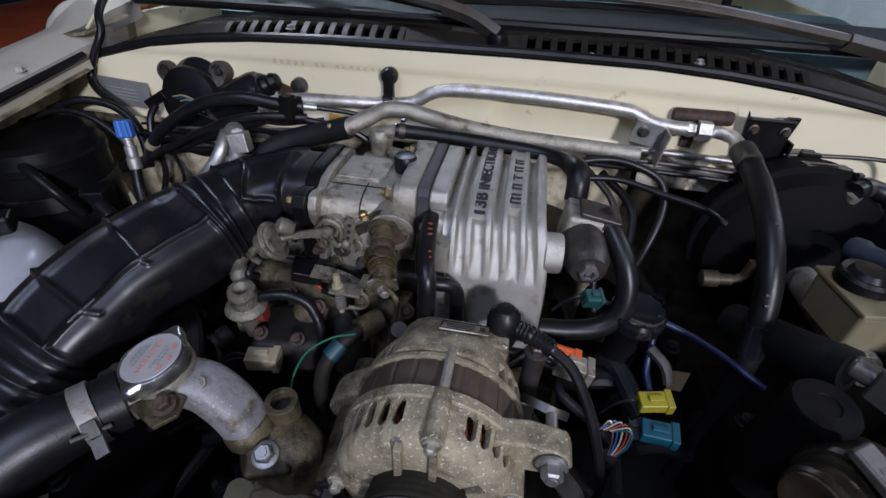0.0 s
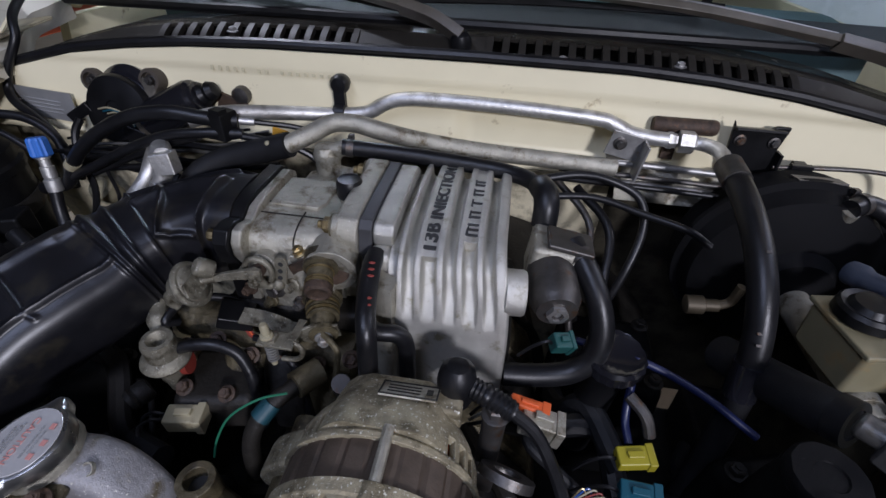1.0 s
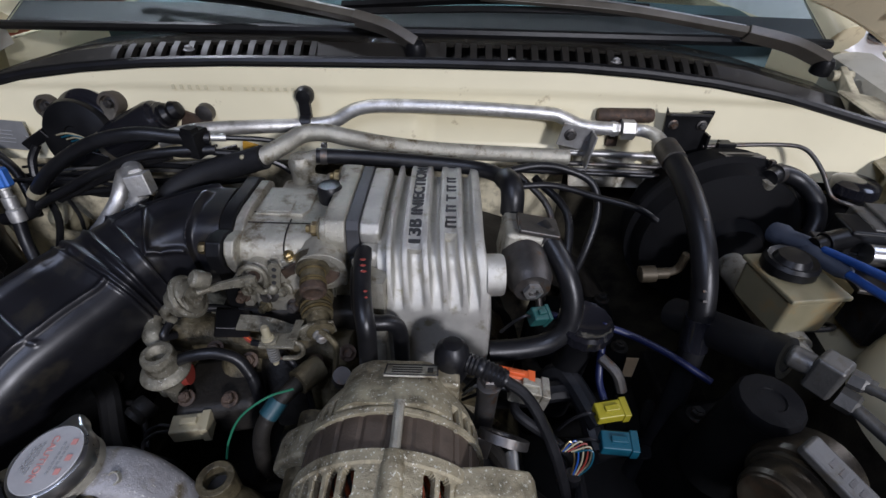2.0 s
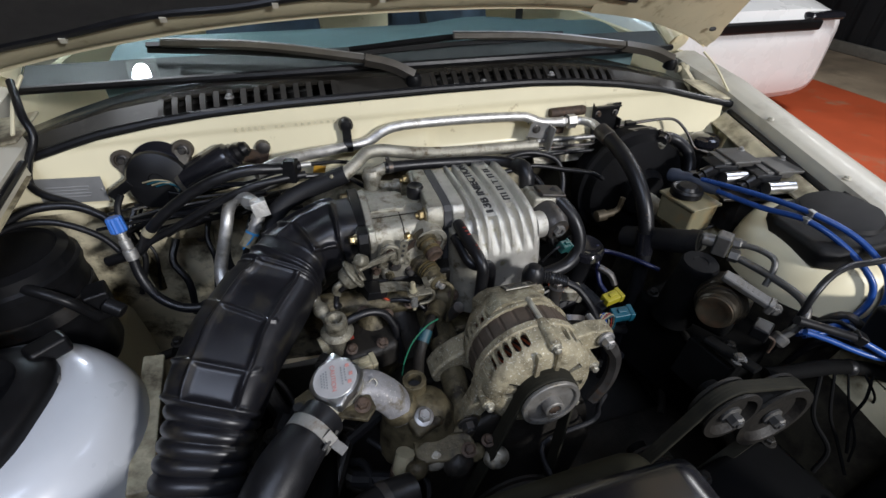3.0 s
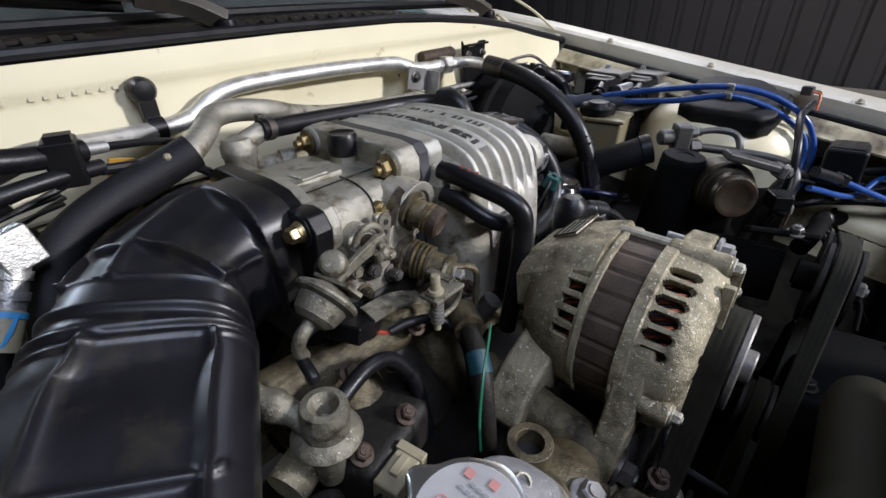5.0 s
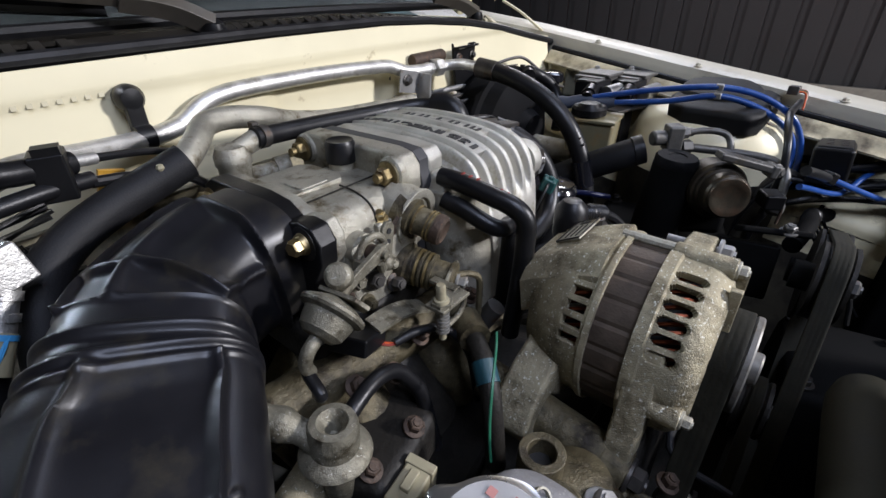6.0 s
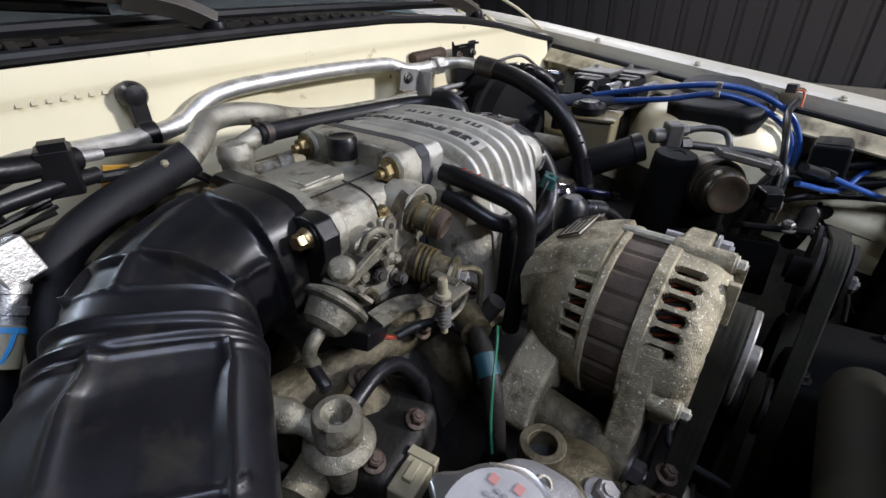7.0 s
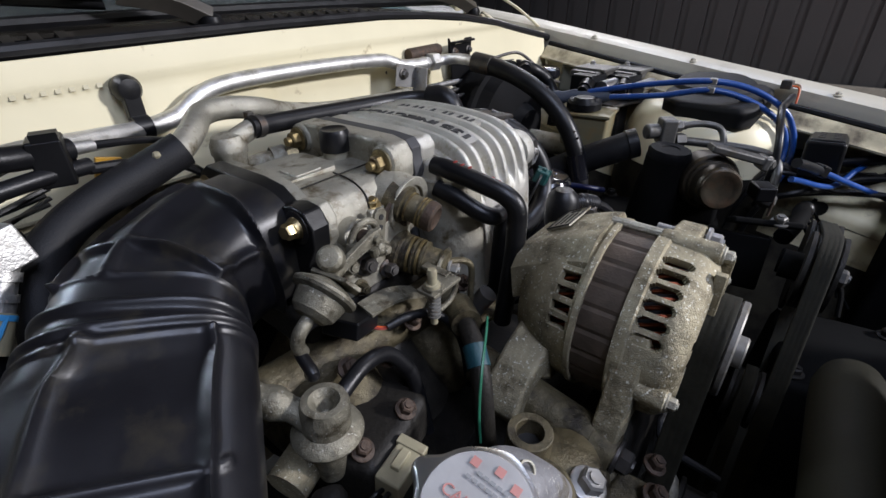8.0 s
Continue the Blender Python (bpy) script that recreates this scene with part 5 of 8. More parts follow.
    part("rear_leg", Geo().prism(back, Matrix.Translation((X, 0.292, Z)) @ Matrix.Rotation(radians(90), 4, "X"), 0.036), ALU_CORR, t, bevel=0.005)
    # stator of stacked sheets
    def st(k, u):
        n = 144
        return [((0.0742 - (0.0013 if i % 6 == 0 else 0.0)) * math.cos(2 * math.pi * i / n), (0.0742 - (0.0013 if i % 6 == 0 else 0.0)) * math.sin(2 * math.pi * i / n)) for i in range(n)]
    part("stator", Geo().sweep([(X, y, Z) for y in (0.209, 0.219, 0.229, 0.238)], st, [(0, 0, 1)] * 4), LAMIN, t, angle=10)
    for y in (0.191, 0.255):
        w = Geo()
        for k in range(60):
            a = 2 * math.pi * k / 60
            w.tube([(X + 0.062 * math.cos(a), y - 0.012, Z + 0.062 * math.sin(a)), (X + 0.0655 * math.cos(a + 0.08), y, Z + 0.0655 * math.sin(a + 0.08)), (X + 0.062 * math.cos(a + 0.16), y + 0.012, Z + 0.062 * math.sin(a + 0.16))], 0.0018, n=5, steps=2)
        part("winding", w, COPPER, t, "red-brown copper winding")
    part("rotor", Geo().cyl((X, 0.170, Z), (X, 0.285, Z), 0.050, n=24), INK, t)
    # rear housing with windows on its flank and the flat regulator box on top
    rear = [124 + 10 * k for k in range(5)] + [22 + 10 * k for k in range(3)] + [230 + 14 * k for k in range(5)]
    outer = [(0.0775, 0.238), (0.0775, 0.243), (0.0757, 0.244), (0.0750, 0.246), (0.0735, 0.262), (0.068, 0.276), (0.056, 0.296), (0.030, 0.308), (0.004, 0.309)]
    inner = [(0.0705, 0.238), (0.0705, 0.243), (0.069, 0.244), (0.0685, 0.246), (0.067, 0.260), (0.061, 0.273), (0.049, 0.291), (0.030, 0.301), (0.004, 0.302)]
    part("rear_housing", slotted_drum(X, Z, outer, inner, lambda j, a: j == 3 and window(a, rear, 6.8)), ALU_CORR, t, bevel=0.0008)
    # flat sloping pad over the regulator, with the type plate
    def pad(u, v):
        x = X - 0.045 + 0.090 * u
        y = 0.246 + 0.066 * v
        top = 0.0775 - 0.030 * v ** 1.3 - 0.016 * (max(0.0, abs(u - 0.5) - 0.28) / 0.22) ** 1.5
        return (x, y, Z + top)
    part("regulator_pad", Geo().sheet(pad, 24, 14, thick=(0, -0.004, -0.030)), ALU_CORR, t, angle=40)
    slope = (-29, 0, 0)
    pl = part("type_plate", Geo().box((X + 0.014, 0.288, Z + 0.0635), (0.046, 0.023, 0.002), slope), ALU_DULL, t, "small stamped type plate", bevel=0.0006)
    m = pose(X + 0.014, 0.288, Z + 0.0635, *slope)
    part("plate_frame", Geo().box(tuple(m @ Vector((0, 0.0108, 0.0012))), (0.046, 0.0012, 0.001), slope).box(tuple(m @ Vector((0, -0.0108, 0.0012))), (0.046, 0.0012, 0.001), slope).box(tuple(m @ Vector((0.0224, 0, 0.0012))), (0.0012, 0.022, 0.001), slope).box(tuple(m @ Vector((-0.0224, 0, 0.0012))), (0.0012, 0.022, 0.001), slope), GREASE, pl)
    for k in range(3):
        part("stamped_bar", Geo().box(tuple(m @ Vector((-0.004, -0.005 + 0.005 * k, 0.0012))), (0.026, 0.0013, 0.0008), slope), GREASE, pl)
    part("plate_mark", Geo().box(tuple(m @ Vector((0.016, 0.0, 0.0012))), (0.005, 0.009, 0.0008), slope), GREASE, pl)
    part("connector_lug", Geo().box((0.028, 0.295, 0.822), (0.026, 0.026, 0.026)), ALU_CORR, t, bevel=0.004)
    # pulley
    dusty = mat("dusty_pulley_steel", (0.055, 0.052, 0.044), 0.55, 0.4, var=0.2, scale=60, bump=0.15, stain=((0.03, 0.025, 0.018), 0.3, 60))
    rim = mat("worn_pulley_rim", (0.21, 0.20, 0.18), 0.5, 0.5, var=0.2, scale=70, bump=0.15, stain=((0.13, 0.115, 0.085), 0.35, 80))
    pu = part("pulley", Geo().lathe((X, 0.136, Z), (0, 1, 0), [(0.012, 0.013), (0.027, 0.014), (0.0325, 0.004), (0.0328, 0.0016), (0.0350, 0.004), (0.0355, 0.008), (0.0355, 0.028), (0.0388, 0.031), (0.0388, 0.034), (0.018, 0.036), (0.018, 0.038)], 48), dusty, t, angle=30)
    part("pulley_rim", Geo().lathe((X, 0.136, Z), (0, 1, 0), [(0.0322, 0.0035), (0.0326, 0.0004), (0.0336, -0.0004), (0.0380, -0.0004), (0.0390, 0.0008), (0.0390, 0.0042), (0.0355, 0.0075)], 56), rim, pu, "worn pale pulley rim", angle=30)
    hub = part("pulley_hub", Geo().lathe((X, 0.128, Z), (0, 1, 0), [(0.0075, 0.0035), (0.0085, 0.0), (0.0118, 0.0), (0.0128, 0.0012), (0.0130, 0.012), (0.0155, 0.014), (0.0160, 0.022)], 28), rim, pu, "pale hub with a rusty centre", angle=30)
    part("shaft_end", Geo().bolt((X, 0.1315, Z), (0, -1, 0), 0.0072, 0.003), RUST, hub)


alternator()


def alternator_lead():
    t = thing("alternator_lead", (0.036, 0.309, 0.855), "black rubber boot and cable on the alternator", "cable")
    part("boot", Geo().lathe((0.033, 0.311, 0.815), (0.02, 0, 1), [(0.014, 0), (0.016, 0.008), (0.0165, 0.026), (0.0145, 0.036), (0.009, 0.042), (0.002, 0.0435)], 22), RUBBER, t)
    part("sleeve", Geo().tube([(0.040, 0.309, 0.838), (0.060, 0.302, 0.836), (0.082, 0.296, 0.828)], lambda u: 0.0085 + (0.0012 if int(u * 26) % 2 else 0), n=12, steps=12), RUBBER, t)
    part("cable", Geo().tube([(0.080, 0.296, 0.829), (0.102, 0.288, 0.815), (0.122, 0.272, 0.785), (0.138, 0.258, 0.745), (0.150, 0.25, 0.70), (0.155, 0.25, 0.64)], 0.0055, n=10), RUBBER, t)


alternator_lead()

# ---- pipes, hoses and fittings along the firewall ----
def long_pipe():
    t = thing("coolant_gas_pipe", (0.05, 0.69, 0.92), "bare aluminium pipe clipped along the firewall", "pipe")
    part("pipe", Geo().tube([(-0.345, 0.578, 0.922), (-0.304, 0.607, 0.925), (-0.245, 0.653, 0.913), (-0.187, 0.681, 0.906), (-0.145, 0.688, 0.910), (-0.120, 0.689, 0.924), (-0.095, 0.690, 0.932), (-0.05, 0.690, 0.935), (0.06, 0.690, 0.934), (0.165, 0.690, 0.929), (0.19, 0.688, 0.924), (0.212, 0.683, 0.916), (0.235, 0.679, 0.914), (0.262, 0.676, 0.914)], 0.0098, n=16), ALU_PIPE, t)
    nut = part("union_nut", Geo().lathe((0.258, 0.676, 0.914), (1, -0.02, 0), [(0.011, 0), (0.011, 0.006), (0.0095, 0.008), (0.0095, 0.011)], 6).lathe((0.272, 0.675, 0.914), (1, -0.05, 0), [(0.0145, 0), (0.0145, 0.017), (0.012, 0.020)], 6), ALU_PIPE, t)
    part("elbow", Geo().tube([(0.288, 0.674, 0.914), (0.302, 0.668, 0.915), (0.312, 0.648, 0.917), (0.313, 0.622, 0.916), (0.313, 0.60, 0.913)], 0.0088, n=14), ALU_PIPE, t)
    c = part("pipe_clip", Geo().lathe((-0.184, 0.700, 0.945), (0, -1, 0), [(0.0115, -0.004), (0.0135, 0.004), (0.0135, 0.012), (0.010, 0.017), (0.003, 0.018)], 22), RUBBER, t, "black rubber pipe clip")
    part("strap", Geo().box((-0.184, 0.688, 0.928), (0.016, 0.010, 0.026)).ring((-0.192, 0.683, 0.907), (-0.176, 0.683, 0.907), 0.0125, 0.008, 18), RUBBER, c, bevel=0.001)
    h = part("hose", Geo().tube([(0.313, 0.612, 0.914), (0.314, 0.575, 0.910), (0.316, 0.53, 0.898), (0.318, 0.485, 0.876), (0.320, 0.45, 0.845), (0.321, 0.425, 0.805), (0.321, 0.41, 0.76), (0.319, 0.40, 0.70), (0.315, 0.39, 0.62), (0.30, 0.38, 0.52)], 0.0140, n=18), RUBBER, t, "thick black rubber hose")
    part("crimp", Geo().ring((0.313, 0.612, 0.915), (0.3135, 0.578, 0.911), 0.0158, 0.008, 20), STEEL_DARK, h)
    sl = part("clear_band", Geo().ring((0.3212, 0.4205, 0.792), (0.3212, 0.410, 0.752), 0.0162, 0.0135, 22), GLOSS, h, "glossy tape band")
    for k in range(9):
        part("print_bar", Geo().box((0.3185 - 0.0005 * k, 0.4785 - 0.0078 * k, 0.888 - 0.0085 * k), (0.005, 0.0026, 0.0026), (-48, 0, 0)), STEEL_DARK, h)


long_pipe()


def short_pipe():
    t = thing("suction_pipe", (-0.2, 0.56, 0.91), "bent aluminium pipe with a black foam sleeve", "pipe")
    part("pipe", Geo().tube([(-0.218, 0.5565, 0.9095), (-0.205, 0.557, 0.9135), (-0.182, 0.575, 0.922), (-0.162, 0.594, 0.929), (-0.135, 0.600, 0.929), (-0.10, 0.600, 0.922), (-0.05, 0.62, 0.905), (0.02, 0.64, 0.89), (0.12, 0.655, 0.88), (0.20, 0.66, 0.875)], 0.0112, n=16), ALU_DULL, t)
    s = part("foam_sleeve", Geo().tube([(-0.203, 0.556, 0.914), (-0.235, 0.558, 0.903), (-0.273, 0.556, 0.892), (-0.306, 0.547, 0.880), (-0.328, 0.534, 0.863), (-0.343, 0.518, 0.830), (-0.352, 0.506, 0.785), (-0.358, 0.495, 0.70)], 0.0150, n=18), FOAM, t, "matt black foam sleeve")
    part("paint_dot", Geo().ball((-0.227, 0.548, 0.9165), 0.0035, n=8), IVORY, s)


short_pipe()


def gas_fitting():
    t = thing("service_union", (-0.345, 0.527, 0.89), "pale metal union block with tape on its pipe", "pipe fitting")
    part("block", Geo().box((-0.343, 0.516, 0.894), (0.024, 0.021, 0.026), (-10, -8, 12)), ALU_PIPE, t, bevel=0.0015)
    part("collar", Geo().cyl((-0.346, 0.514, 0.884), (-0.361, 0.504, 0.858), 0.0088, n=18).ring((-0.3475, 0.513, 0.8815), (-0.3505, 0.511, 0.8765), 0.0105, 0.007, 18).ring((-0.354, 0.5085, 0.870), (-0.3565, 0.507, 0.866), 0.0102, 0.007, 18), ALU_PIPE, t)
    tp = part("taped_end", Geo().cyl((-0.360, 0.505, 0.860), (-0.374, 0.494, 0.841), 0.0098, 0.0108, n=18), IVORY, t, "pale tape with blue stripe")
    part("stripe", Geo().ring((-0.3605, 0.5045, 0.8593), (-0.3625, 0.503, 0.8565), 0.0106, 0.008, 18), TAPE, tp)
    part("stripe", Geo().tube([(-0.357, 0.4960, 0.860), (-0.366, 0.4890, 0.852), (-0.378, 0.4855, 0.843)], 0.0015, n=6), TAPE, tp)
    part("pipe", Geo().tube([(-0.350, 0.525, 0.899), (-0.364, 0.543, 0.900), (-0.382, 0.556, 0.893), (-0.396, 0.558, 0.875), (-0.404, 0.545, 0.852), (-0.410, 0.515, 0.835), (-0.414, 0.470, 0.822), (-0.412, 0.445, 0.80)], 0.0098, n=16), ALU_PIPE, t, "oxidised aluminium pipe")
    part("pipe_nut", Geo().lathe((-0.352, 0.526, 0.898), (-1, 0.7, 0.1), [(0.012, 0), (0.012, 0.012), (0.0095, 0.016)], 6), ALU_PIPE, t)


gas_fitting()


def service_port():
    t = thing("service_port", (-0.56, 0.555, 0.85), "gas service port with a bright blue cap", "valve")
    a = Vector((-0.10, 0.20, 1.0)).normalized()
    p = Vector((-0.556, 0.552, 0.848))
    part("stem", Geo().lathe(tuple(p), tuple(a), [(0.007, -0.016), (0.0085, -0.014), (0.0085, 0.0), (0.0065, 0.001), (0.0065, 0.010), (0.0085, 0.011), (0.0085, 0.020)], 16), ALU_PIPE, t)
    part("crimp", Geo().lathe(tuple(p - a * 0.034), tuple(a), [(0.0095, 0), (0.010, 0.004), (0.010, 0.016), (0.008, 0.018)], 16), ALU_PIPE, t)
    def star(th):
        return 1.0 + 0.05 * (1 if math.sin(th * 14) > 0 else -1)
    part("cap", Geo().lathe(tuple(p + a * 0.014), tuple(a), [(0.0105, 0), (0.0122, 0.002), (0.0114, 0.022), (0.0098, 0.025), (0.004, 0.0255)], 28, star), BLUE, t, "bright blue plastic cap", angle=20)
    part("hose", Geo().tube([tuple(p - a * 0.026), (-0.549, 0.533, 0.785), (-0.530, 0.515, 0.752), (-0.495, 0.502, 0.732), (-0.455, 0.502, 0.730), (-0.418, 0.508, 0.746), (-0.390, 0.513, 0.778), (-0.380, 0.506, 0.812), (-0.369, 0.506, 0.838)], 0.0078, n=14), RUBBER, t)


service_port()


def harness():
    t = thing("wiring_harness", (-0.29, 0.565, 0.93), "black loom tubes held by a plastic clip", "wiring harness")
    part("loom", Geo().tube([(-0.275, 0.575, 0.929), (-0.31, 0.563, 0.934), (-0.350, 0.556, 0.940), (-0.395, 0.553, 0.933), (-0.44, 0.553, 0.914), (-0.485, 0.555, 0.885), (-0.520, 0.558, 0.853), (-0.545, 0.56, 0.82), (-0.60, 0.57, 0.80)], 0.0088, n=14), RUBBER, t)
    part("loom", Geo().tube([(-0.268, 0.568, 0.916), (-0.31, 0.556, 0.918), (-0.36, 0.55, 0.912), (-0.42, 0.55, 0.888), (-0.48, 0.553, 0.857), (-0.525, 0.557, 0.835), (-0.56, 0.565, 0.815)], 0.0062, n=12), RUBBER, t)
    part("loom", Geo().tube([(-0.33, 0.57, 0.905), (-0.39, 0.575, 0.885), (-0.44, 0.57, 0.865), (-0.50, 0.565, 0.838)], 0.0048, n=10), RUBBER, t)
    c = part("loom_clip", Geo().box((-0.289, 0.567, 0.926), (0.022, 0.026, 0.034), (0, 0, -18)), BLACK, t, bevel=0.002)
    part("clip_latch", Geo().box((-0.289, 0.560, 0.945), (0.016, 0.012, 0.006), (0, 0, -18)), BLACK, c)
    part("cable", Geo().tube([(-0.272, 0.577, 0.929), (-0.25, 0.585, 0.925), (-0.215, 0.60, 0.917), (-0.18, 0.61, 0.905)], 0.0034, n=10), RUBBER, t)
    part("ferrule", Geo().cyl((-0.274, 0.576, 0.9292), (-0.258, 0.582, 0.9266), 0.0048, n=12), ALU_PIPE, t, "bare metal ferrule")
    part("cable", Geo().tube([(-0.27, 0.566, 0.914), (-0.24, 0.572, 0.908), (-0.20, 0.58, 0.895), (-0.17, 0.585, 0.87)], 0.0045, n=10), RUBBER, t)
    part("tape_wrap", Geo().cyl((-0.516, 0.5575, 0.857), (-0.524, 0.558, 0.849), 0.0094, n=14), IVORY, t, "pale tape wrap")
    part("yellow_lug", Geo().box((-0.245, 0.615, 0.895), (0.020, 0.004, 0.022), (10, 15, 0)), mat("amber_tag", (0.50, 0.27, 0.03), 0.5), t)


harness()


def wiper_motor():
    t = thing("wiper_motor", (-0.50, 0.69, 0.90), "black wiper motor with cast arms and blue wires on the firewall", "motor")
    brown = mat("brown_rubber", (0.055, 0.045, 0.034), 0.65)
    cast = mat("grimy_cast_arm", (0.085, 0.076, 0.060), 0.5, 0.5, var=0.3, scale=50, bump=0.3, fine=700)
    for x, z in ((-0.575, 0.917), (-0.480, 0.924)):
        b = part("rubber_bush", Geo().lathe((x, 0.698, z), (0, -1, 0.2), [(0.0165, 0), (0.0172, 0.016), (0.0150, 0.020), (0.0115, 0.020), (0.0110, 0.013), (0.005, 0.013)], 24), brown, t, "brown rubber mounting bush")
        part("bush_bolt", Geo().bolt((x, 0.687, z + 0.002), (0, -1, 0.2), 0.0065, 0.010), STEEL_DARK, b)
        q = -1 if x < -0.53 else 1
        part("cast_arm", Geo().sweep(spline([(x, 0.684, z), (x - q * 0.012, 0.676, z - 0.016), (x - q * 0.026, 0.664, z - 0.036)], 5), lambda k, u: [(-0.016 - 0.004 * u, -0.004), (0.016 + 0.004 * u, -0.004), (0.013 + 0.004 * u, 0.005), (-0.013 - 0.004 * u, 0.005)], [(0, -1, 0.3)] * 11), cast, t, bevel=0.002)
    ax = Vector((0.05, -0.93, 0.34)).normalized()
    c = Vector((-0.527, 0.668, 0.886))
    d = part("gear_case", Geo().lathe(tuple(c), tuple(ax), [(0.046, -0.006), (0.049, 0.0), (0.049, 0.012), (0.045, 0.018), (0.030, 0.021), (0.012, 0.022), (0.011, 0.020), (0.001, 0.020)], 44, lambda th: 1 + 0.04 * math.cos(3 * th)), BLACK, t, "black round gear case cover")
    part("case_arch", Geo().lathe(tuple(c + Vector((0.006, 0.012, 0.016))), tuple(ax), [(0.044, -0.01), (0.0445, 0.004), (0.034, 0.012), (0.028, 0.012)], 40), GLOSS, t)
    part("cast_mark", Geo().ring(tuple(c + ax * 0.0205 + Vector((0.006, 0, -0.024))), tuple(c + ax * 0.0220 + Vector((0.006, 0, -0.024))), 0.0095, 0.0075, 20), PIPE_GREY, d)
    part("connector", Geo().box((-0.582, 0.652, 0.884), (0.040, 0.018, 0.016), (0, -30, 8)), BLACK, t, bevel=0.002)
    part("connector", Geo().box((-0.500, 0.646, 0.858), (0.034, 0.016, 0.026), (0, 18, 0)), BLACK, t, bevel=0.003)
    for k in range(4):
        part("blue_wire", Geo().tube([(-0.545 + 0.006 * k, 0.643, 0.894 - 0.003 * k), (-0.520 + 0.005 * k, 0.636, 0.900 - 0.003 * k), (-0.502 + 0.003 * k, 0.640, 0.890 - 0.004 * k), (-0.496, 0.642, 0.872)], 0.0014, n=6), TEAL if k % 2 else IVORY, t)
    part("lead", Geo().tube([(-0.584, 0.645, 0.876), (-0.594, 0.635, 0.855), (-0.592, 0.62, 0.82), (-0.58, 0.60, 0.80)], 0.0055, n=10), RUBBER, t)
    a, b = Vector((-0.487, 0.668, 0.872)), Vector((-0.402, 0.670, 0.9135))
    e = (b - a).normalized()
    L = (b - a).length
    can = part("motor_can", Geo().lathe(tuple(a), tuple(e), [(0.010, -0.004), (0.022, -0.002), (0.0285, 0.004), (0.0285, L - 0.010), (0.0265, L - 0.003), (0.0210, L + 0.001), (0.0205, L + 0.006), (0.012, L + 0.008)], 40), COVER, t, "glossy black steel motor can")
    part("end_boss", Geo().lathe(tuple(b + e * 0.006), tuple(e), [(0.015, 0), (0.0165, 0.006), (0.0125, 0.012), (0.0140, 0.018), (0.0100, 0.026), (0.004, 0.028)], 20), BLACK, can)
    part("can_collar", Geo().ring(tuple(a - e * 0.002), tuple(a + e * 0.006), 0.0300, 0.024, 36), cast, can)
    part("bracket", Geo().box((-0.366, 0.692, 0.897), (0.042, 0.006, 0.026), (0, 20, 0)), RUST, t, bevel=0.001)
    part("rubber_bush", Geo().lathe((-0.351, 0.706, 0.912), (0, -1, 0), [(0.012, 0), (0.0135, 0.006), (0.0125, 0.016), (0.004, 0.019)], 18), STEEL_DARK, t)
    t.location.x += 0.014
    t.location.z += 0.003


wiper_motor()


def data_plate():
    t = thing("data_plate", (-0.648, 0.695, 0.883), "riveted grey metal data plate on the firewall", "plate")
    rot = (90, -2.5, 2)
    p = part("sheet", Geo().box((-0.648, 0.674, 0.883), (0.098, 0.0015, 0.046), (0, 2.5, -3)), PLATE, t)
    part("maker_bar", Geo().box((-0.622, 0.6725, 0.898), (0.024, 0.0012, 0.005), (0, 2.5, -3)), INK, p)
    for k in range(4):
        part("print_bar", Geo().box((-0.652, 0.6727, 0.890 - 0.006 * k), (0.062 - 0.006 * (k % 2), 0.0010, 0.0010), (0, 2.5, -3)), PALE_INK, p)
    for x, z in ((-0.692, 0.886), (-0.604, 0.880)):
        part("rivet", Geo().ball((x, 0.673, z), 0.003, n=10), STEEL, p)


data_plate()

hose("washer_hose", [(-0.715, 0.80, 1.03), (-0.684, 0.72, 1.00), (-0.672, 0.695, 0.972), (-0.690, 0.68, 0.935), (-0.698, 0.67, 0.905), (-0.680, 0.655, 0.890), (-0.640, 0.64, 0.876), (-0.605, 0.625, 0.858), (-0.58, 0.61, 0.835)], 0.0062, RUBBER, "black washer hose looping down beside the firewall")
hose("loom_arc", [(-0.73, 0.60, 0.87), (-0.69, 0.615, 0.885), (-0.64, 0.625, 0.880), (-0.60, 0.62, 0.858), (-0.575, 0.60, 0.83), (-0.56, 0.58, 0.80)], 0.0065, RUBBER, "thin black cable arched over the black canister", "cable")
hose("loom_arc", [(-0.74, 0.57, 0.865), (-0.70, 0.585, 0.878), (-0.65, 0.59, 0.872), (-0.60, 0.585, 0.84), (-0.57, 0.57, 0.80)], 0.0050, RUBBER, "thin black cable arched over the black canister", "cable")


def black_canister():
    c = (-0.712, 0.540, 0.632)
    t = thing("charcoal_canister", c, "large black plastic canister beside the spring tower", "canister")
    part("drum", Geo().lathe(c, (0, 0, 1), [(0.080, 0), (0.088, 0.02), (0.088, 0.19), (0.091, 0.192), (0.091, 0.203), (0.086, 0.207), (0.083, 0.222), (0.070, 0.228), (0.066, 0.224), (0.02, 0.226)], 44), BLACK, t)
    part("strap", Geo().ring((c[0], c[1], c[2] + 0.13), (c[0], c[1], c[2] + 0.155), 0.0905, 0.085, 44), STEEL_DARK, t)
    part("side_socket", Geo().box((-0.612, 0.515, 0.765), (0.035, 0.04, 0.05), (0, 0, 20)).cyl((-0.60, 0.50, 0.77), (-0.575, 0.49, 0.755), 0.012, n=14), BLACK, t, bevel=0.004)
    part("top_pipe", Geo().tube([(-0.70, 0.50, 0.83), (-0.66, 0.47, 0.838), (-0.62, 0.46, 0.815), (-0.60, 0.47, 0.77)], 0.008, n=12), BLACK, t)


black_canister()


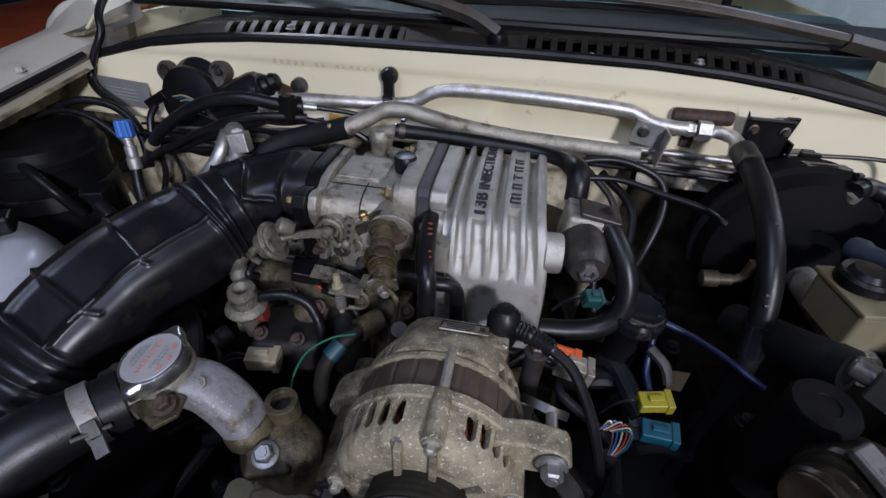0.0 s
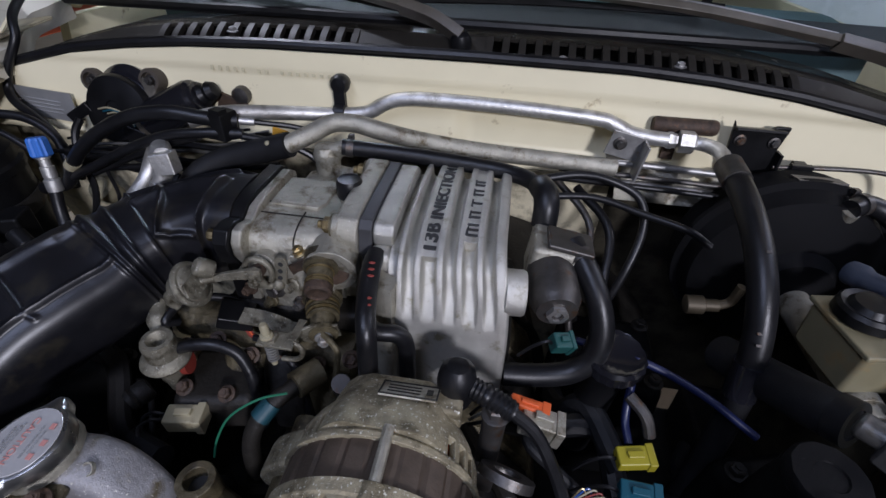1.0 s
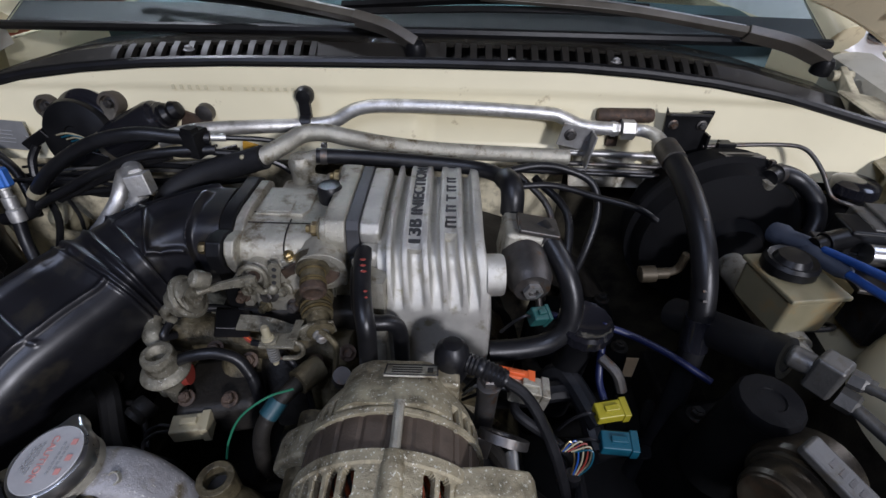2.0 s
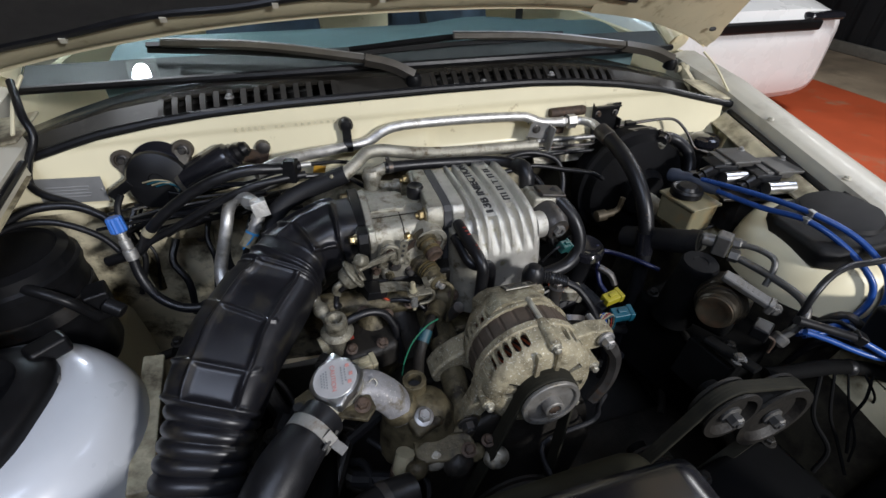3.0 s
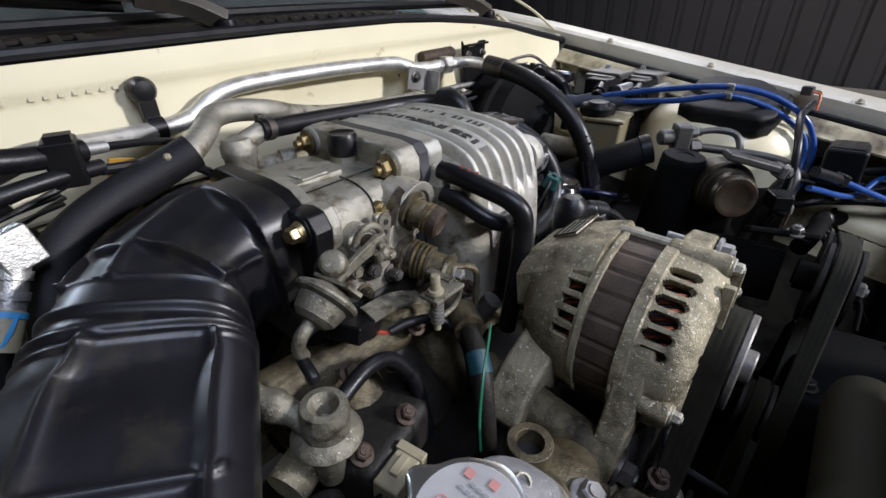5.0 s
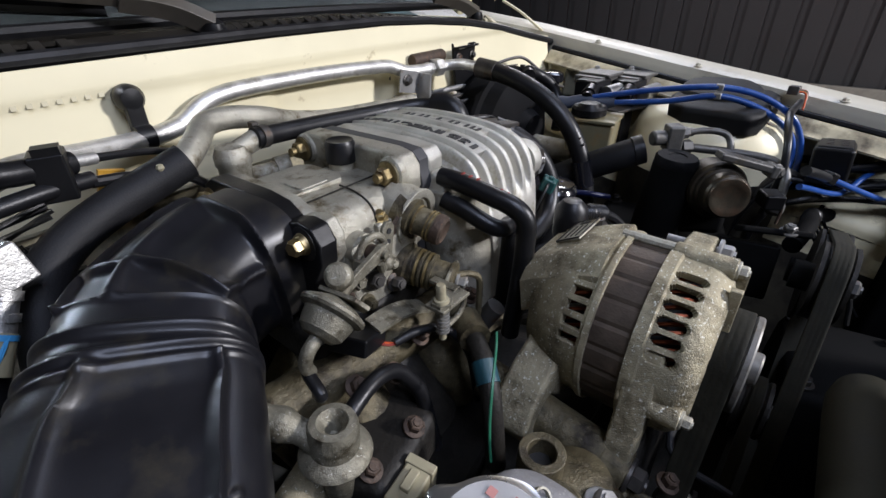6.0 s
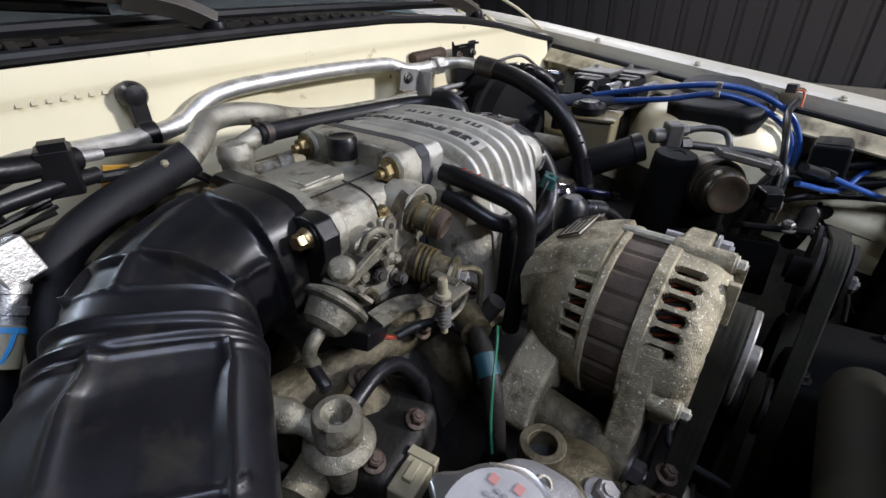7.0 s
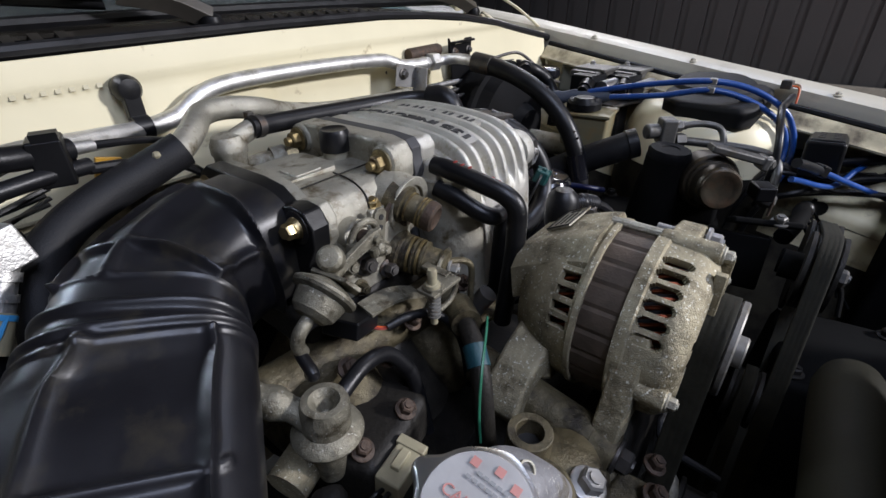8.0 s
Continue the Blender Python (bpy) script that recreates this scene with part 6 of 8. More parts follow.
def tower_cover():
    c = Vector((-0.685, 0.285, 0.803))
    t = thing("tower_cover", tuple(c), "black rubber cover on the white-lit spring tower", "cover")
    def sq(th):
        return 1 + 0.10 * math.cos(3 * th + 0.5)
    part("dome", Geo().lathe(tuple(c), (0, 0, 1), [(0.098, -0.004), (0.098, 0.008), (0.090, 0.020), (0.066, 0.026), (0.058, 0.012), (0.045, 0.010), (0.040, 0.026), (0.02, 0.032)], 40, sq), BLACK, t, angle=50)
    part("lug", Geo().box((-0.612, 0.365, 0.818), (0.045, 0.030, 0.026), (0, 0, 40)), BLACK, t, bevel=0.006)


tower_cover()


# ---- coolant neck, cap and upper hose ----
def coolant_neck():
    t = thing("coolant_neck", (-0.225, 0.21, 0.77), "grey cast aluminium coolant filler neck", "coolant neck")
    cap_c = Vector((-0.265, 0.208, 0.826))
    nrm = Vector((-0.16, -0.10, 1.0)).normalized()
    part("filler", Geo().lathe(tuple(cap_c - nrm * 0.035), tuple(nrm), [(0.026, 0), (0.026, 0.020), (0.029, 0.022), (0.029, 0.030)], 28), ALU_DULL, t)
    def flat(k, u):
        w, h = 0.0200 + 0.002 * math.sin(3 * u), 0.0180
        return [(math.copysign(abs(math.cos(q)) ** 0.62, math.cos(q)) * w, math.copysign(abs(math.sin(q)) ** 0.62, math.sin(q)) * h) for q in np.linspace(0, 2 * math.pi, 37)[:-1]]
    line = spline([(-0.278, 0.202, 0.799), (-0.252, 0.210, 0.801), (-0.230, 0.213, 0.796), (-0.212, 0.212, 0.780), (-0.198, 0.209, 0.760), (-0.190, 0.206, 0.738)], 5)
    part("elbow", Geo().sweep(line, flat, [(0.25, 0.1, 1)] * len(line)), NECK, t, angle=60)
    part("neck_collar", Geo().lathe((-0.195, 0.208, 0.752), (0.40, -0.15, -1), [(0.0225, -0.004), (0.0240, 0.0), (0.0240, 0.010), (0.022, 0.012)], 30), TAN, t)
    part("casting_mark", Geo().ring((-0.223, 0.206, 0.812), (-0.2235, 0.204, 0.8145), 0.0052, 0.0040, 14), ALU_DULL, t)
    part("outlet", Geo().cyl((-0.270, 0.200, 0.800), (-0.305, 0.160, 0.803), 0.0205, n=20), ALU_DULL, t)
    part("bracket", Geo().prism([(-0.045, -0.016), (0.04, -0.018), (0.046, 0.0), (0.035, 0.016), (-0.04, 0.016), (-0.052, 0.0)], Matrix.Translation((-0.268, 0.190, 0.806)) @ Matrix.Rotation(radians(-22), 4, "Z"), 0.005), TAN, t, bevel=0.0015)
    part("bracket_bolt", Geo().bolt((-0.240, 0.178, 0.812), (0, -0.2, 1), 0.0068, 0.009), RUST, t, "rusty bolt")
    part("bracket_hole", Geo().cyl((-0.312, 0.196, 0.8112), (-0.312, 0.196, 0.8124), 0.006, n=14), INK, t)


coolant_neck()


def pressure_cap():
    c = Vector((-0.265, 0.208, 0.826))
    nrm = Vector((-0.16, -0.10, 1.0)).normalized()
    t = thing("pressure_cap", tuple(c), "steel radiator cap with red and dark print", "cap")

    def ears(th):
        return 1.0 + 0.27 * max(0.0, math.cos(2 * (th - EAR))) ** 9 + 0.06 * max(0.0, -math.cos(2 * (th - EAR))) ** 6

    body = part("rim", Geo().lathe(tuple(c), tuple(nrm), [(0.0270, -0.004), (0.0292, -0.004), (0.0298, 0.003), (0.0285, 0.0075), (0.0262, 0.0085)], 96, ears), CHROME, t, angle=50)
    face = part("face", Geo().lathe(tuple(c + nrm * 0.0075), tuple(nrm), [(0.0268, 0), (0.0255, 0.0014), (0.0005, 0.0018)], 48), CAPWHITE, t, "pale printed face")
    q = nrm.to_track_quat("Z", "Y").to_matrix().to_4x4()
    m = Matrix.Translation(c + nrm * 0.0096) @ q @ Matrix.Rotation(EAR, 4, "Z")
    # red word across the face and lines of print
    cu = bpy.data.curves.new("warning", "FONT")
    cu.body, cu.size, cu.extrude, cu.align_x, cu.align_y = "CAUTION", 0.0078, 0.0002, "CENTER", "CENTER"
    ob = new("text_tmp", cu)
    me = bpy.data.meshes.new_from_object(ob.evaluated_get(bpy.context.evaluated_depsgraph_get()))
    bpy.data.objects.remove(ob)
    for v in me.vertices:
        v.co = m @ (Matrix.Translation((0.0, -0.002, 0)) @ v.co) - ORIGIN[t.name]
    me.materials.clear()
    me.materials.append(PALE_RED)
    w = new("warning_word", me)
    w.parent = face
    for k, (y, l, mt) in enumerate(((0.0085, 0.028, PALE_INK), (0.0125, 0.018, PALE_INK), (-0.0095, 0.026, PALE_INK), (-0.0125, 0.024, PALE_INK), (-0.0155, 0.018, PALE_INK))):
        n = int(l / 0.0036)
        g = Geo()
        for j in range(n):
            x = (j - (n - 1) / 2) * 0.0036
            g.prism([(x - 0.0013, y - 0.0009), (x + 0.0012, y - 0.0009), (x + 0.0012, y + 0.0009), (x - 0.0013, y + 0.0009)], m, 0.0003)
        part("print_line", g, mt, face)
    for dx, dy in ((-0.012, 0.016), (0.010, 0.0165), (0.0, 0.019)):
        part("print_mark", Geo().prism([(dx - 0.0022, dy - 0.0022), (dx + 0.0022, dy - 0.0022), (dx + 0.0022, dy + 0.0022), (dx - 0.0022, dy + 0.0022)], m, 0.0003), PALE_RED, face)


EAR = radians(-33)
pressure_cap()


def upper_hose():
    t = thing("radiator_hose", (-0.36, 0.08, 0.76), "thick black radiator hose with a steel clamp", "hose")
    part("hose", Geo().tube([(-0.285, 0.183, 0.802), (-0.305, 0.160, 0.803), (-0.332, 0.128, 0.799), (-0.358, 0.088, 0.783), (-0.375, 0.04, 0.755), (-0.383, -0.02, 0.72), (-0.385, -0.10, 0.69)], lambda u: 0.0262 + 0.0045 * smooth(0.1, 0.35, u), n=24), RUBBER, t)
    d = Vector((-0.62, -0.78, 0.0)).normalized()
    p = Vector((-0.302, 0.163, 0.803))
    cl = part("clamp_band", Geo().ring(tuple(p - d * 0.007), tuple(p + d * 0.007), 0.0283, 0.0255, 28), ZINC, t, "dull zinc spring clamp")
    up = Vector((0.25, -0.55, 0.80)).normalized()
    part("clamp_tongue", Geo().box(tuple(p + Vector((0.022, -0.018, 0.012))), (0.014, 0.012, 0.003), (20, 52, -40)).box(tuple(p + Vector((0.030, -0.024, 0.000))), (0.016, 0.011, 0.003), (20, 30, -40)).cyl(tuple(p + Vector((0.014, -0.030, 0.012))), tuple(p + Vector((0.030, -0.008, 0.006))), 0.0022, n=8), PIPE_GREY, cl, bevel=0.0006)
    h = thing("lower_hose", (-0.23, 0.09, 0.70), "black coolant hose under the filler neck", "hose")
    part("hose", Geo().tube([(-0.33, 0.05, 0.715), (-0.28, 0.085, 0.725), (-0.235, 0.105, 0.722), (-0.20, 0.115, 0.71)], 0.023, n=22), RUBBER, h)
    part("clamp_band", Geo().ring((-0.238, 0.104, 0.722), (-0.229, 0.1075, 0.7205), 0.0245, 0.021, 24), STEEL_DARK, h)


upper_hose()


def thermostat_housing():
    t = thing("thermostat_housing", (-0.165, 0.21, 0.72), "stained cast thermostat housing with a bolt", "engine casting")
    body = part("body", Geo().lathe((-0.166, 0.213, 0.64), (0, 0, 1), [(0.050, 0), (0.047, 0.05), (0.040, 0.085), (0.032, 0.105), (0.012, 0.112)], 26, lambda th: 1 + 0.18 * math.cos(2 * th + 0.7)), TAN, t, angle=50)
    part("boss", Geo().ring((-0.168, 0.230, 0.735), (-0.168, 0.229, 0.770), 0.0160, 0.0095, 26), TAN, t, bevel=0.001)
    part("boss_shade", Geo().cyl((-0.168, 0.229, 0.735), (-0.168, 0.229, 0.756), 0.0108, n=18), INK, t)
    part("bolt_pad", Geo().box((-0.166, 0.188, 0.738), (0.042, 0.034, 0.018), (18, 0, 20)), TAN, t, bevel=0.005)
    part("bolt", Geo().bolt((-0.166, 0.186, 0.747), (0.05, -0.35, 1), 0.0088, 0.011), STEEL, t)
    part("lower_flange", Geo().prism([(-0.04, -0.014), (0.02, -0.020), (0.04, -0.008), (0.034, 0.014), (-0.02, 0.018), (-0.045, 0.008)], Matrix.Translation((-0.14, 0.168, 0.690)) @ Matrix.Rotation(radians(20), 4, "X"), 0.012), TAN, t, bevel=0.004)
    st = part("stub_pipe", Geo().tube([(-0.207, 0.150, 0.60), (-0.206, 0.156, 0.64), (-0.203, 0.163, 0.675), (-0.195, 0.172, 0.70)], 0.0125, n=16), IVORY, t, "stained pale pipe stub")
    part("rusty_band", Geo().ring((-0.2045, 0.160, 0.660), (-0.203, 0.1635, 0.676), 0.0150, 0.011, 18), RUST, st)
    part("arm", Geo().tube([(-0.185, 0.178, 0.690), (-0.150, 0.180, 0.684), (-0.115, 0.186, 0.690), (-0.085, 0.200, 0.705)], lambda u: 0.012 + 0.004 * math.cos(9 * u), n=10), TAN, t, angle=50)
    for k in range(5):
        part("lump", Geo().ball((-0.185 + 0.028 * k, 0.150 + 0.012 * (k % 2), 0.690 - 0.006 * k), 0.016 + 0.003 * (k % 3), n=12, squash=(1, 0.8, 0.9)), (TAN, ALU_DULL, GREASE)[k % 3], t)
    part("rusty_bolt", Geo().bolt((-0.115, 0.150, 0.704), (0, -0.4, 1), 0.0068, 0.010), RUST, t)
    part("rusty_bolt", Geo().bolt((-0.085, 0.158, 0.700), (0, -0.3, 1), 0.0062, 0.009), RUST, t)
    part("pivot_tube", Geo().cyl((-0.105, 0.185, 0.712), (-0.105, 0.315, 0.735), 0.0180, n=28).cyl((-0.105, 0.205, 0.7155), (-0.105, 0.29, 0.7305), 0.0188, n=28), TAN, t, bevel=0.0015)
    part("pivot_bolt", Geo().bolt((-0.105, 0.184, 0.712), (0, -1, -0.1), 0.010, 0.012), STEEL_DARK, t)


thermostat_housing()


def check_valve():
    c = Vector((-0.257, 0.331, 0.770))
    t = thing("check_valve", tuple(c), "dull zinc air valve with a small hose", "valve")
    a = Vector((0.02, -0.06, 1)).normalized()
    part("body", Geo().lathe(tuple(c - a * 0.012), tuple(a), [(0.009, -0.02), (0.011, 0), (0.013, 0.010), (0.0145, 0.018), (0.0225, 0.022), (0.0238, 0.025), (0.0225, 0.028), (0.0160, 0.032), (0.0158, 0.049), (0.0145, 0.053), (0.0100, 0.0535), (0.0060, 0.049), (0.0035, 0.040), (0.0005, 0.038)], 32), POT, t, angle=40)
    part("stub", Geo().tube([(-0.262, 0.338, 0.795), (-0.275, 0.358, 0.806), (-0.285, 0.380, 0.815), (-0.29, 0.41, 0.82)], lambda u: 0.0098 + 0.0016 * math.cos(20 * u), n=16), POT, t)
    part("hose", Geo().tube([(-0.246, 0.334, 0.793), (-0.230, 0.337, 0.798), (-0.208, 0.341, 0.799), (-0.188, 0.342, 0.791), (-0.177, 0.338, 0.776), (-0.171, 0.332, 0.757), (-0.168, 0.322, 0.70)], 0.0060, n=12), RUBBER, t)
    part("red_seal", Geo().lathe((-0.243, 0.334, 0.772), (1, 0.2, 0.1), [(0.011, 0), (0.011, 0.006)], 18), RED, t)
    part("side_port", Geo().lathe((-0.275, 0.315, 0.752), (-0.5, -0.8, -0.2), [(0.010, 0), (0.012, 0.004), (0.012, 0.012), (0.010, 0.014), (0.012, 0.017), (0.010, 0.022)], 18), GREASE, t)


check_valve()


def plug(name, c, size, rot, material, label, wires=()):
    t = thing(name, c, label, "connector")
    b = part("shell", Geo().box(c, size, rot), material, t, bevel=0.002)
    m = pose(*c, *rot)
    part("latch", Geo().box(tuple(m @ Vector((0, 0, size[2] * 0.55))), (size[0] * 0.45, size[1] * 0.35, size[2] * 0.3), rot), material, b, bevel=0.001)
    part("collar", Geo().box(tuple(m @ Vector((size[0] * 0.42, 0, 0))), (size[0] * 0.22, size[1] * 1.14, size[2] * 1.12), rot), material, b, bevel=0.001)
    for k, wm in enumerate(wires):
        y = (k - (len(wires) - 1) / 2) * size[1] * 0.25
        p = [tuple(m @ Vector(q)) for q in ((-size[0] * 0.5, y, 0), (-size[0] * 0.85, y * 1.5, 0.004), (-size[0] * 1.3, y * 2, -0.008), (-size[0] * 1.6, y, -0.03))]
        part("wire", Geo().tube(p, 0.0018, n=6), wm, b)
    return t


plug("ivory_plug", (-0.228, 0.296, 0.738), (0.036, 0.020, 0.020), (5, 0, 10), IVORY, "ivory plastic connector low on the engine", (RUBBER, RUBBER))
plug("yellow_plug", (0.207, 0.331, 0.735), (0.034, 0.019, 0.015), (10, -6, 8), YELLOW, "yellow plastic connector hanging on a loom", (RUBBER,))
plug("teal_plug", (0.210, 0.302, 0.722), (0.036, 0.020, 0.017), (10, -4, -6), TEAL, "teal plastic connector beside a yellow one", (RUBBER,))
plug("grey_plug", (0.112, 0.325, 0.775), (0.038, 0.022, 0.020), (0, 10, -5), ALU_DULL, "grey plastic connector with wires", (RUBBER, ALU_PIPE, RUBBER))
plug("orange_plug", (0.100, 0.335, 0.785), (0.036, 0.012, 0.010), (0, 6, -8), ORANGE, "small orange plastic connector clip")
plug("valve_plug", (0.124, 0.380, 0.826), (0.020, 0.016, 0.016), (20, 10, 20), plain("dark_green_plastic", (0.01, 0.06, 0.055), 0.45), "dark teal connector under the valve", (RUBBER,))

# ---- hoses and valves on the engine's other flank ----
hose("breather_hose", [(-0.138, 0.557, 0.917), (-0.105, 0.562, 0.914), (-0.05, 0.566, 0.910), (0.01, 0.566, 0.906), (0.052, 0.560, 0.905), (0.080, 0.545, 0.906), (0.094, 0.525, 0.906)], 0.0095, RUBBER, "black breather hose across the intake's back", clamps=(0.06,))


def idle_valve():
    t = thing("idle_valve", (0.11, 0.40, 0.85), "grey idle air valve with black hoses", "valve")
    a = Vector((0.10, -1, -0.15)).normalized()
    p = Vector((0.112, 0.432, 0.858))
    part("barrel", Geo().lathe(tuple(p), tuple(a), [(0.020, -0.02), (0.024, -0.015), (0.024, 0.028), (0.021, 0.034), (0.019, 0.040), (0.009, 0.041), (0.009, 0.045), (0.004, 0.045), (0.003, 0.040)], 28), STEEL_DARK, t)
    part("tip", Geo().lathe(tuple(p + a * 0.041), tuple(a), [(0.0105, 0), (0.0105, 0.005), (0.0065, 0.0055), (0.006, 0.002)], 6), STEEL, t)
    part("body", Geo().box((0.112, 0.462, 0.862), (0.050, 0.050, 0.050), (0, 6, 0)), ALU_DULL, t, bevel=0.006)
    part("lid", Geo().box((0.125, 0.455, 0.889), (0.046, 0.036, 0.006), (0, 10, 0)), STEEL_DARK, t, bevel=0.002)
    part("riser", Geo().cyl((0.100, 0.492, 0.868), (0.098, 0.505, 0.893), 0.0095, n=16), ALU_DULL, t)
    part("elbow", Geo().tube([(0.094, 0.53, 0.907), (0.099, 0.512, 0.908), (0.101, 0.500, 0.899), (0.101, 0.493, 0.880)], 0.0135, n=16), RUBBER, t)
    h = part("bypass_hose", Geo().tube([(0.128, 0.462, 0.884), (0.142, 0.44, 0.872), (0.156, 0.418, 0.852), (0.164, 0.402, 0.825), (0.160, 0.392, 0.798), (0.142, 0.386, 0.780), (0.112, 0.382, 0.773), (0.075, 0.378, 0.772)], 0.0120, n=16), RUBBER, t)
    part("clamp", Geo().ring((0.134, 0.452, 0.879), (0.139, 0.444, 0.875), 0.0135, 0.011, 16), STEEL_DARK, h)


idle_valve()


def water_hoses():
    for k, (pts, r) in enumerate((
            ([(-0.056, 0.400, 0.889), (-0.0555, 0.383, 0.8885), (-0.0515, 0.352, 0.882), (-0.047, 0.330, 0.875), (-0.0440, 0.3195, 0.864), (-0.0440, 0.3180, 0.845), (-0.0450, 0.319, 0.812), (-0.047, 0.325, 0.74)], 0.0088),
            ([(-0.063, 0.392, 0.872), (-0.060, 0.372, 0.866), (-0.054, 0.349, 0.855), (-0.042, 0.342, 0.849), (-0.027, 0.345, 0.846), (-0.0185, 0.348, 0.834), (-0.017, 0.350, 0.80), (-0.018, 0.352, 0.75)], 0.0080))):
        t = thing("heater_hose", pts[0], "formed black rubber hose with red paint marks", "hose", group="formed hoses at the intake")
        s = part("sleeve", Geo().tube(pts, r, n=14), RUBBER, t)
        if k == 0:
            for (x, y, z) in ((-0.0535, 0.378, 0.8965), (-0.0525, 0.371, 0.8950), (-0.0510, 0.364, 0.8935), (-0.0475, 0.343, 0.8875), (-0.0465, 0.337, 0.8855)):
                part("paint_mark", Geo().ball((x, y, z), 0.0030, n=8, squash=(1.1, 0.6, 0.3)), RED, s)


water_hoses()


def oil_filler():
    t = thing("oil_filler", (0.182, 0.40, 0.74), "black oil filler tube with a knurled cap", "oil filler")
    part("tube", Geo().cyl((0.178, 0.42, 0.62), (0.182, 0.402, 0.785), 0.020, n=20), BLACK, t)
    part("cap", Geo().lathe((0.182, 0.400, 0.785), (0.02, -0.1, 1), [(0.026, 0), (0.031, 0.004), (0.031, 0.016), (0.028, 0.020), (0.022, 0.016), (0.002, 0.015)], 32, lambda th: 1 + 0.02 * math.cos(16 * th)), GLOSS, t)
    part("drip_pipe", Geo().tube([(0.20, 0.375, 0.77), (0.215, 0.36, 0.762), (0.222, 0.35, 0.745)], 0.006, n=10), STEEL_DARK, t)


oil_filler()


def lifting_eye():
    t = thing("lifting_eye", (0.08, 0.27, 0.75), "dark steel lifting eye behind the alternator", "bracket")
    part("eye", Geo().ring((0.082, 0.268, 0.772), (0.084, 0.274, 0.777), 0.024, 0.0125, 26), STEEL_DARK, t)
    part("post", Geo().box((0.062, 0.285, 0.74), (0.026, 0.010, 0.07), (15, 0, 0)), STEEL_DARK, t, bevel=0.002)
    part("stud", Geo().cyl((0.066, 0.30, 0.72), (0.068, 0.296, 0.82), 0.010, n=14).bolt((0.068, 0.296, 0.82), (0, 0, 1), 0.008, 0.010), STEEL_DARK, t)


lifting_eye()

hose("blue_sleeved_wire", [(0.205, 0.40, 0.80), (0.203, 0.385, 0.77), (0.201, 0.365, 0.745), (0.204, 0.345, 0.735)], 0.0040, NAVY, "dark blue sleeved wire hanging behind the plugs", "cable")
hose("blue_sleeved_wire", [(0.15, 0.43, 0.78), (0.22, 0.42, 0.772), (0.28, 0.40, 0.757), (0.33, 0.37, 0.74)], 0.0042, NAVY, "dark blue sleeved wire across the bay", "cable")


def bare_wires():
    t = thing("wire_bundle", (0.158, 0.268, 0.74), "taped bundle of bare coloured wires", "cable")
    for k, m in enumerate((TEAL, IVORY, RED, IVORY, BLUE_LEAD, BRASS)):
        a = 0.4 * k
        part("wire", Geo().tube([(0.158 + 0.004 * math.cos(a), 0.27, 0.712), (0.160 + 0.010 * math.cos(a), 0.268 + 0.006 * math.sin(a), 0.738), (0.156 + 0.013 * math.cos(a), 0.272 + 0.010 * math.sin(a), 0.757), (0.150 + 0.008 * math.cos(a + 1), 0.276, 0.748)], 0.0009, n=6), m, t)
    part("tape", Geo().cyl((0.158, 0.270, 0.68), (0.158, 0.27, 0.716), 0.008, n=12), RUBBER, t)


bare_wires()


# ---- brakes and firewall on the driver's side ----
def booster():
    c = Vector((0.425, 0.66, 0.775))
    t = thing("brake_booster", tuple(c), "large black painted brake servo drum", "brake servo")
    part("drum", Geo().lathe(tuple(c), (0, -1, 0), [(0.105, -0.03), (0.122, 0.0), (0.122, 0.030), (0.127, 0.032), (0.127, 0.040), (0.119, 0.044), (0.112, 0.066), (0.090, 0.078), (0.055, 0.084), (0.045, 0.100), (0.02, 0.101)], 56), mat("flat_black_paint", (0.0040, 0.0040, 0.0045), 0.7, 0, var=0.3, scale=20, bump=0.1, spec=0.10), t, angle=25)
    part("check_elbow", Geo().cyl((0.455, 0.60, 0.862), (0.455, 0.592, 0.882), 0.010, n=14), ALU_DULL, t)
    part("label_patch", Geo().box((0.43, 0.632, 0.8985), (0.055, 0.022, 0.002), (-10, 0, 0)), STEEL_DARK, t)


booster()


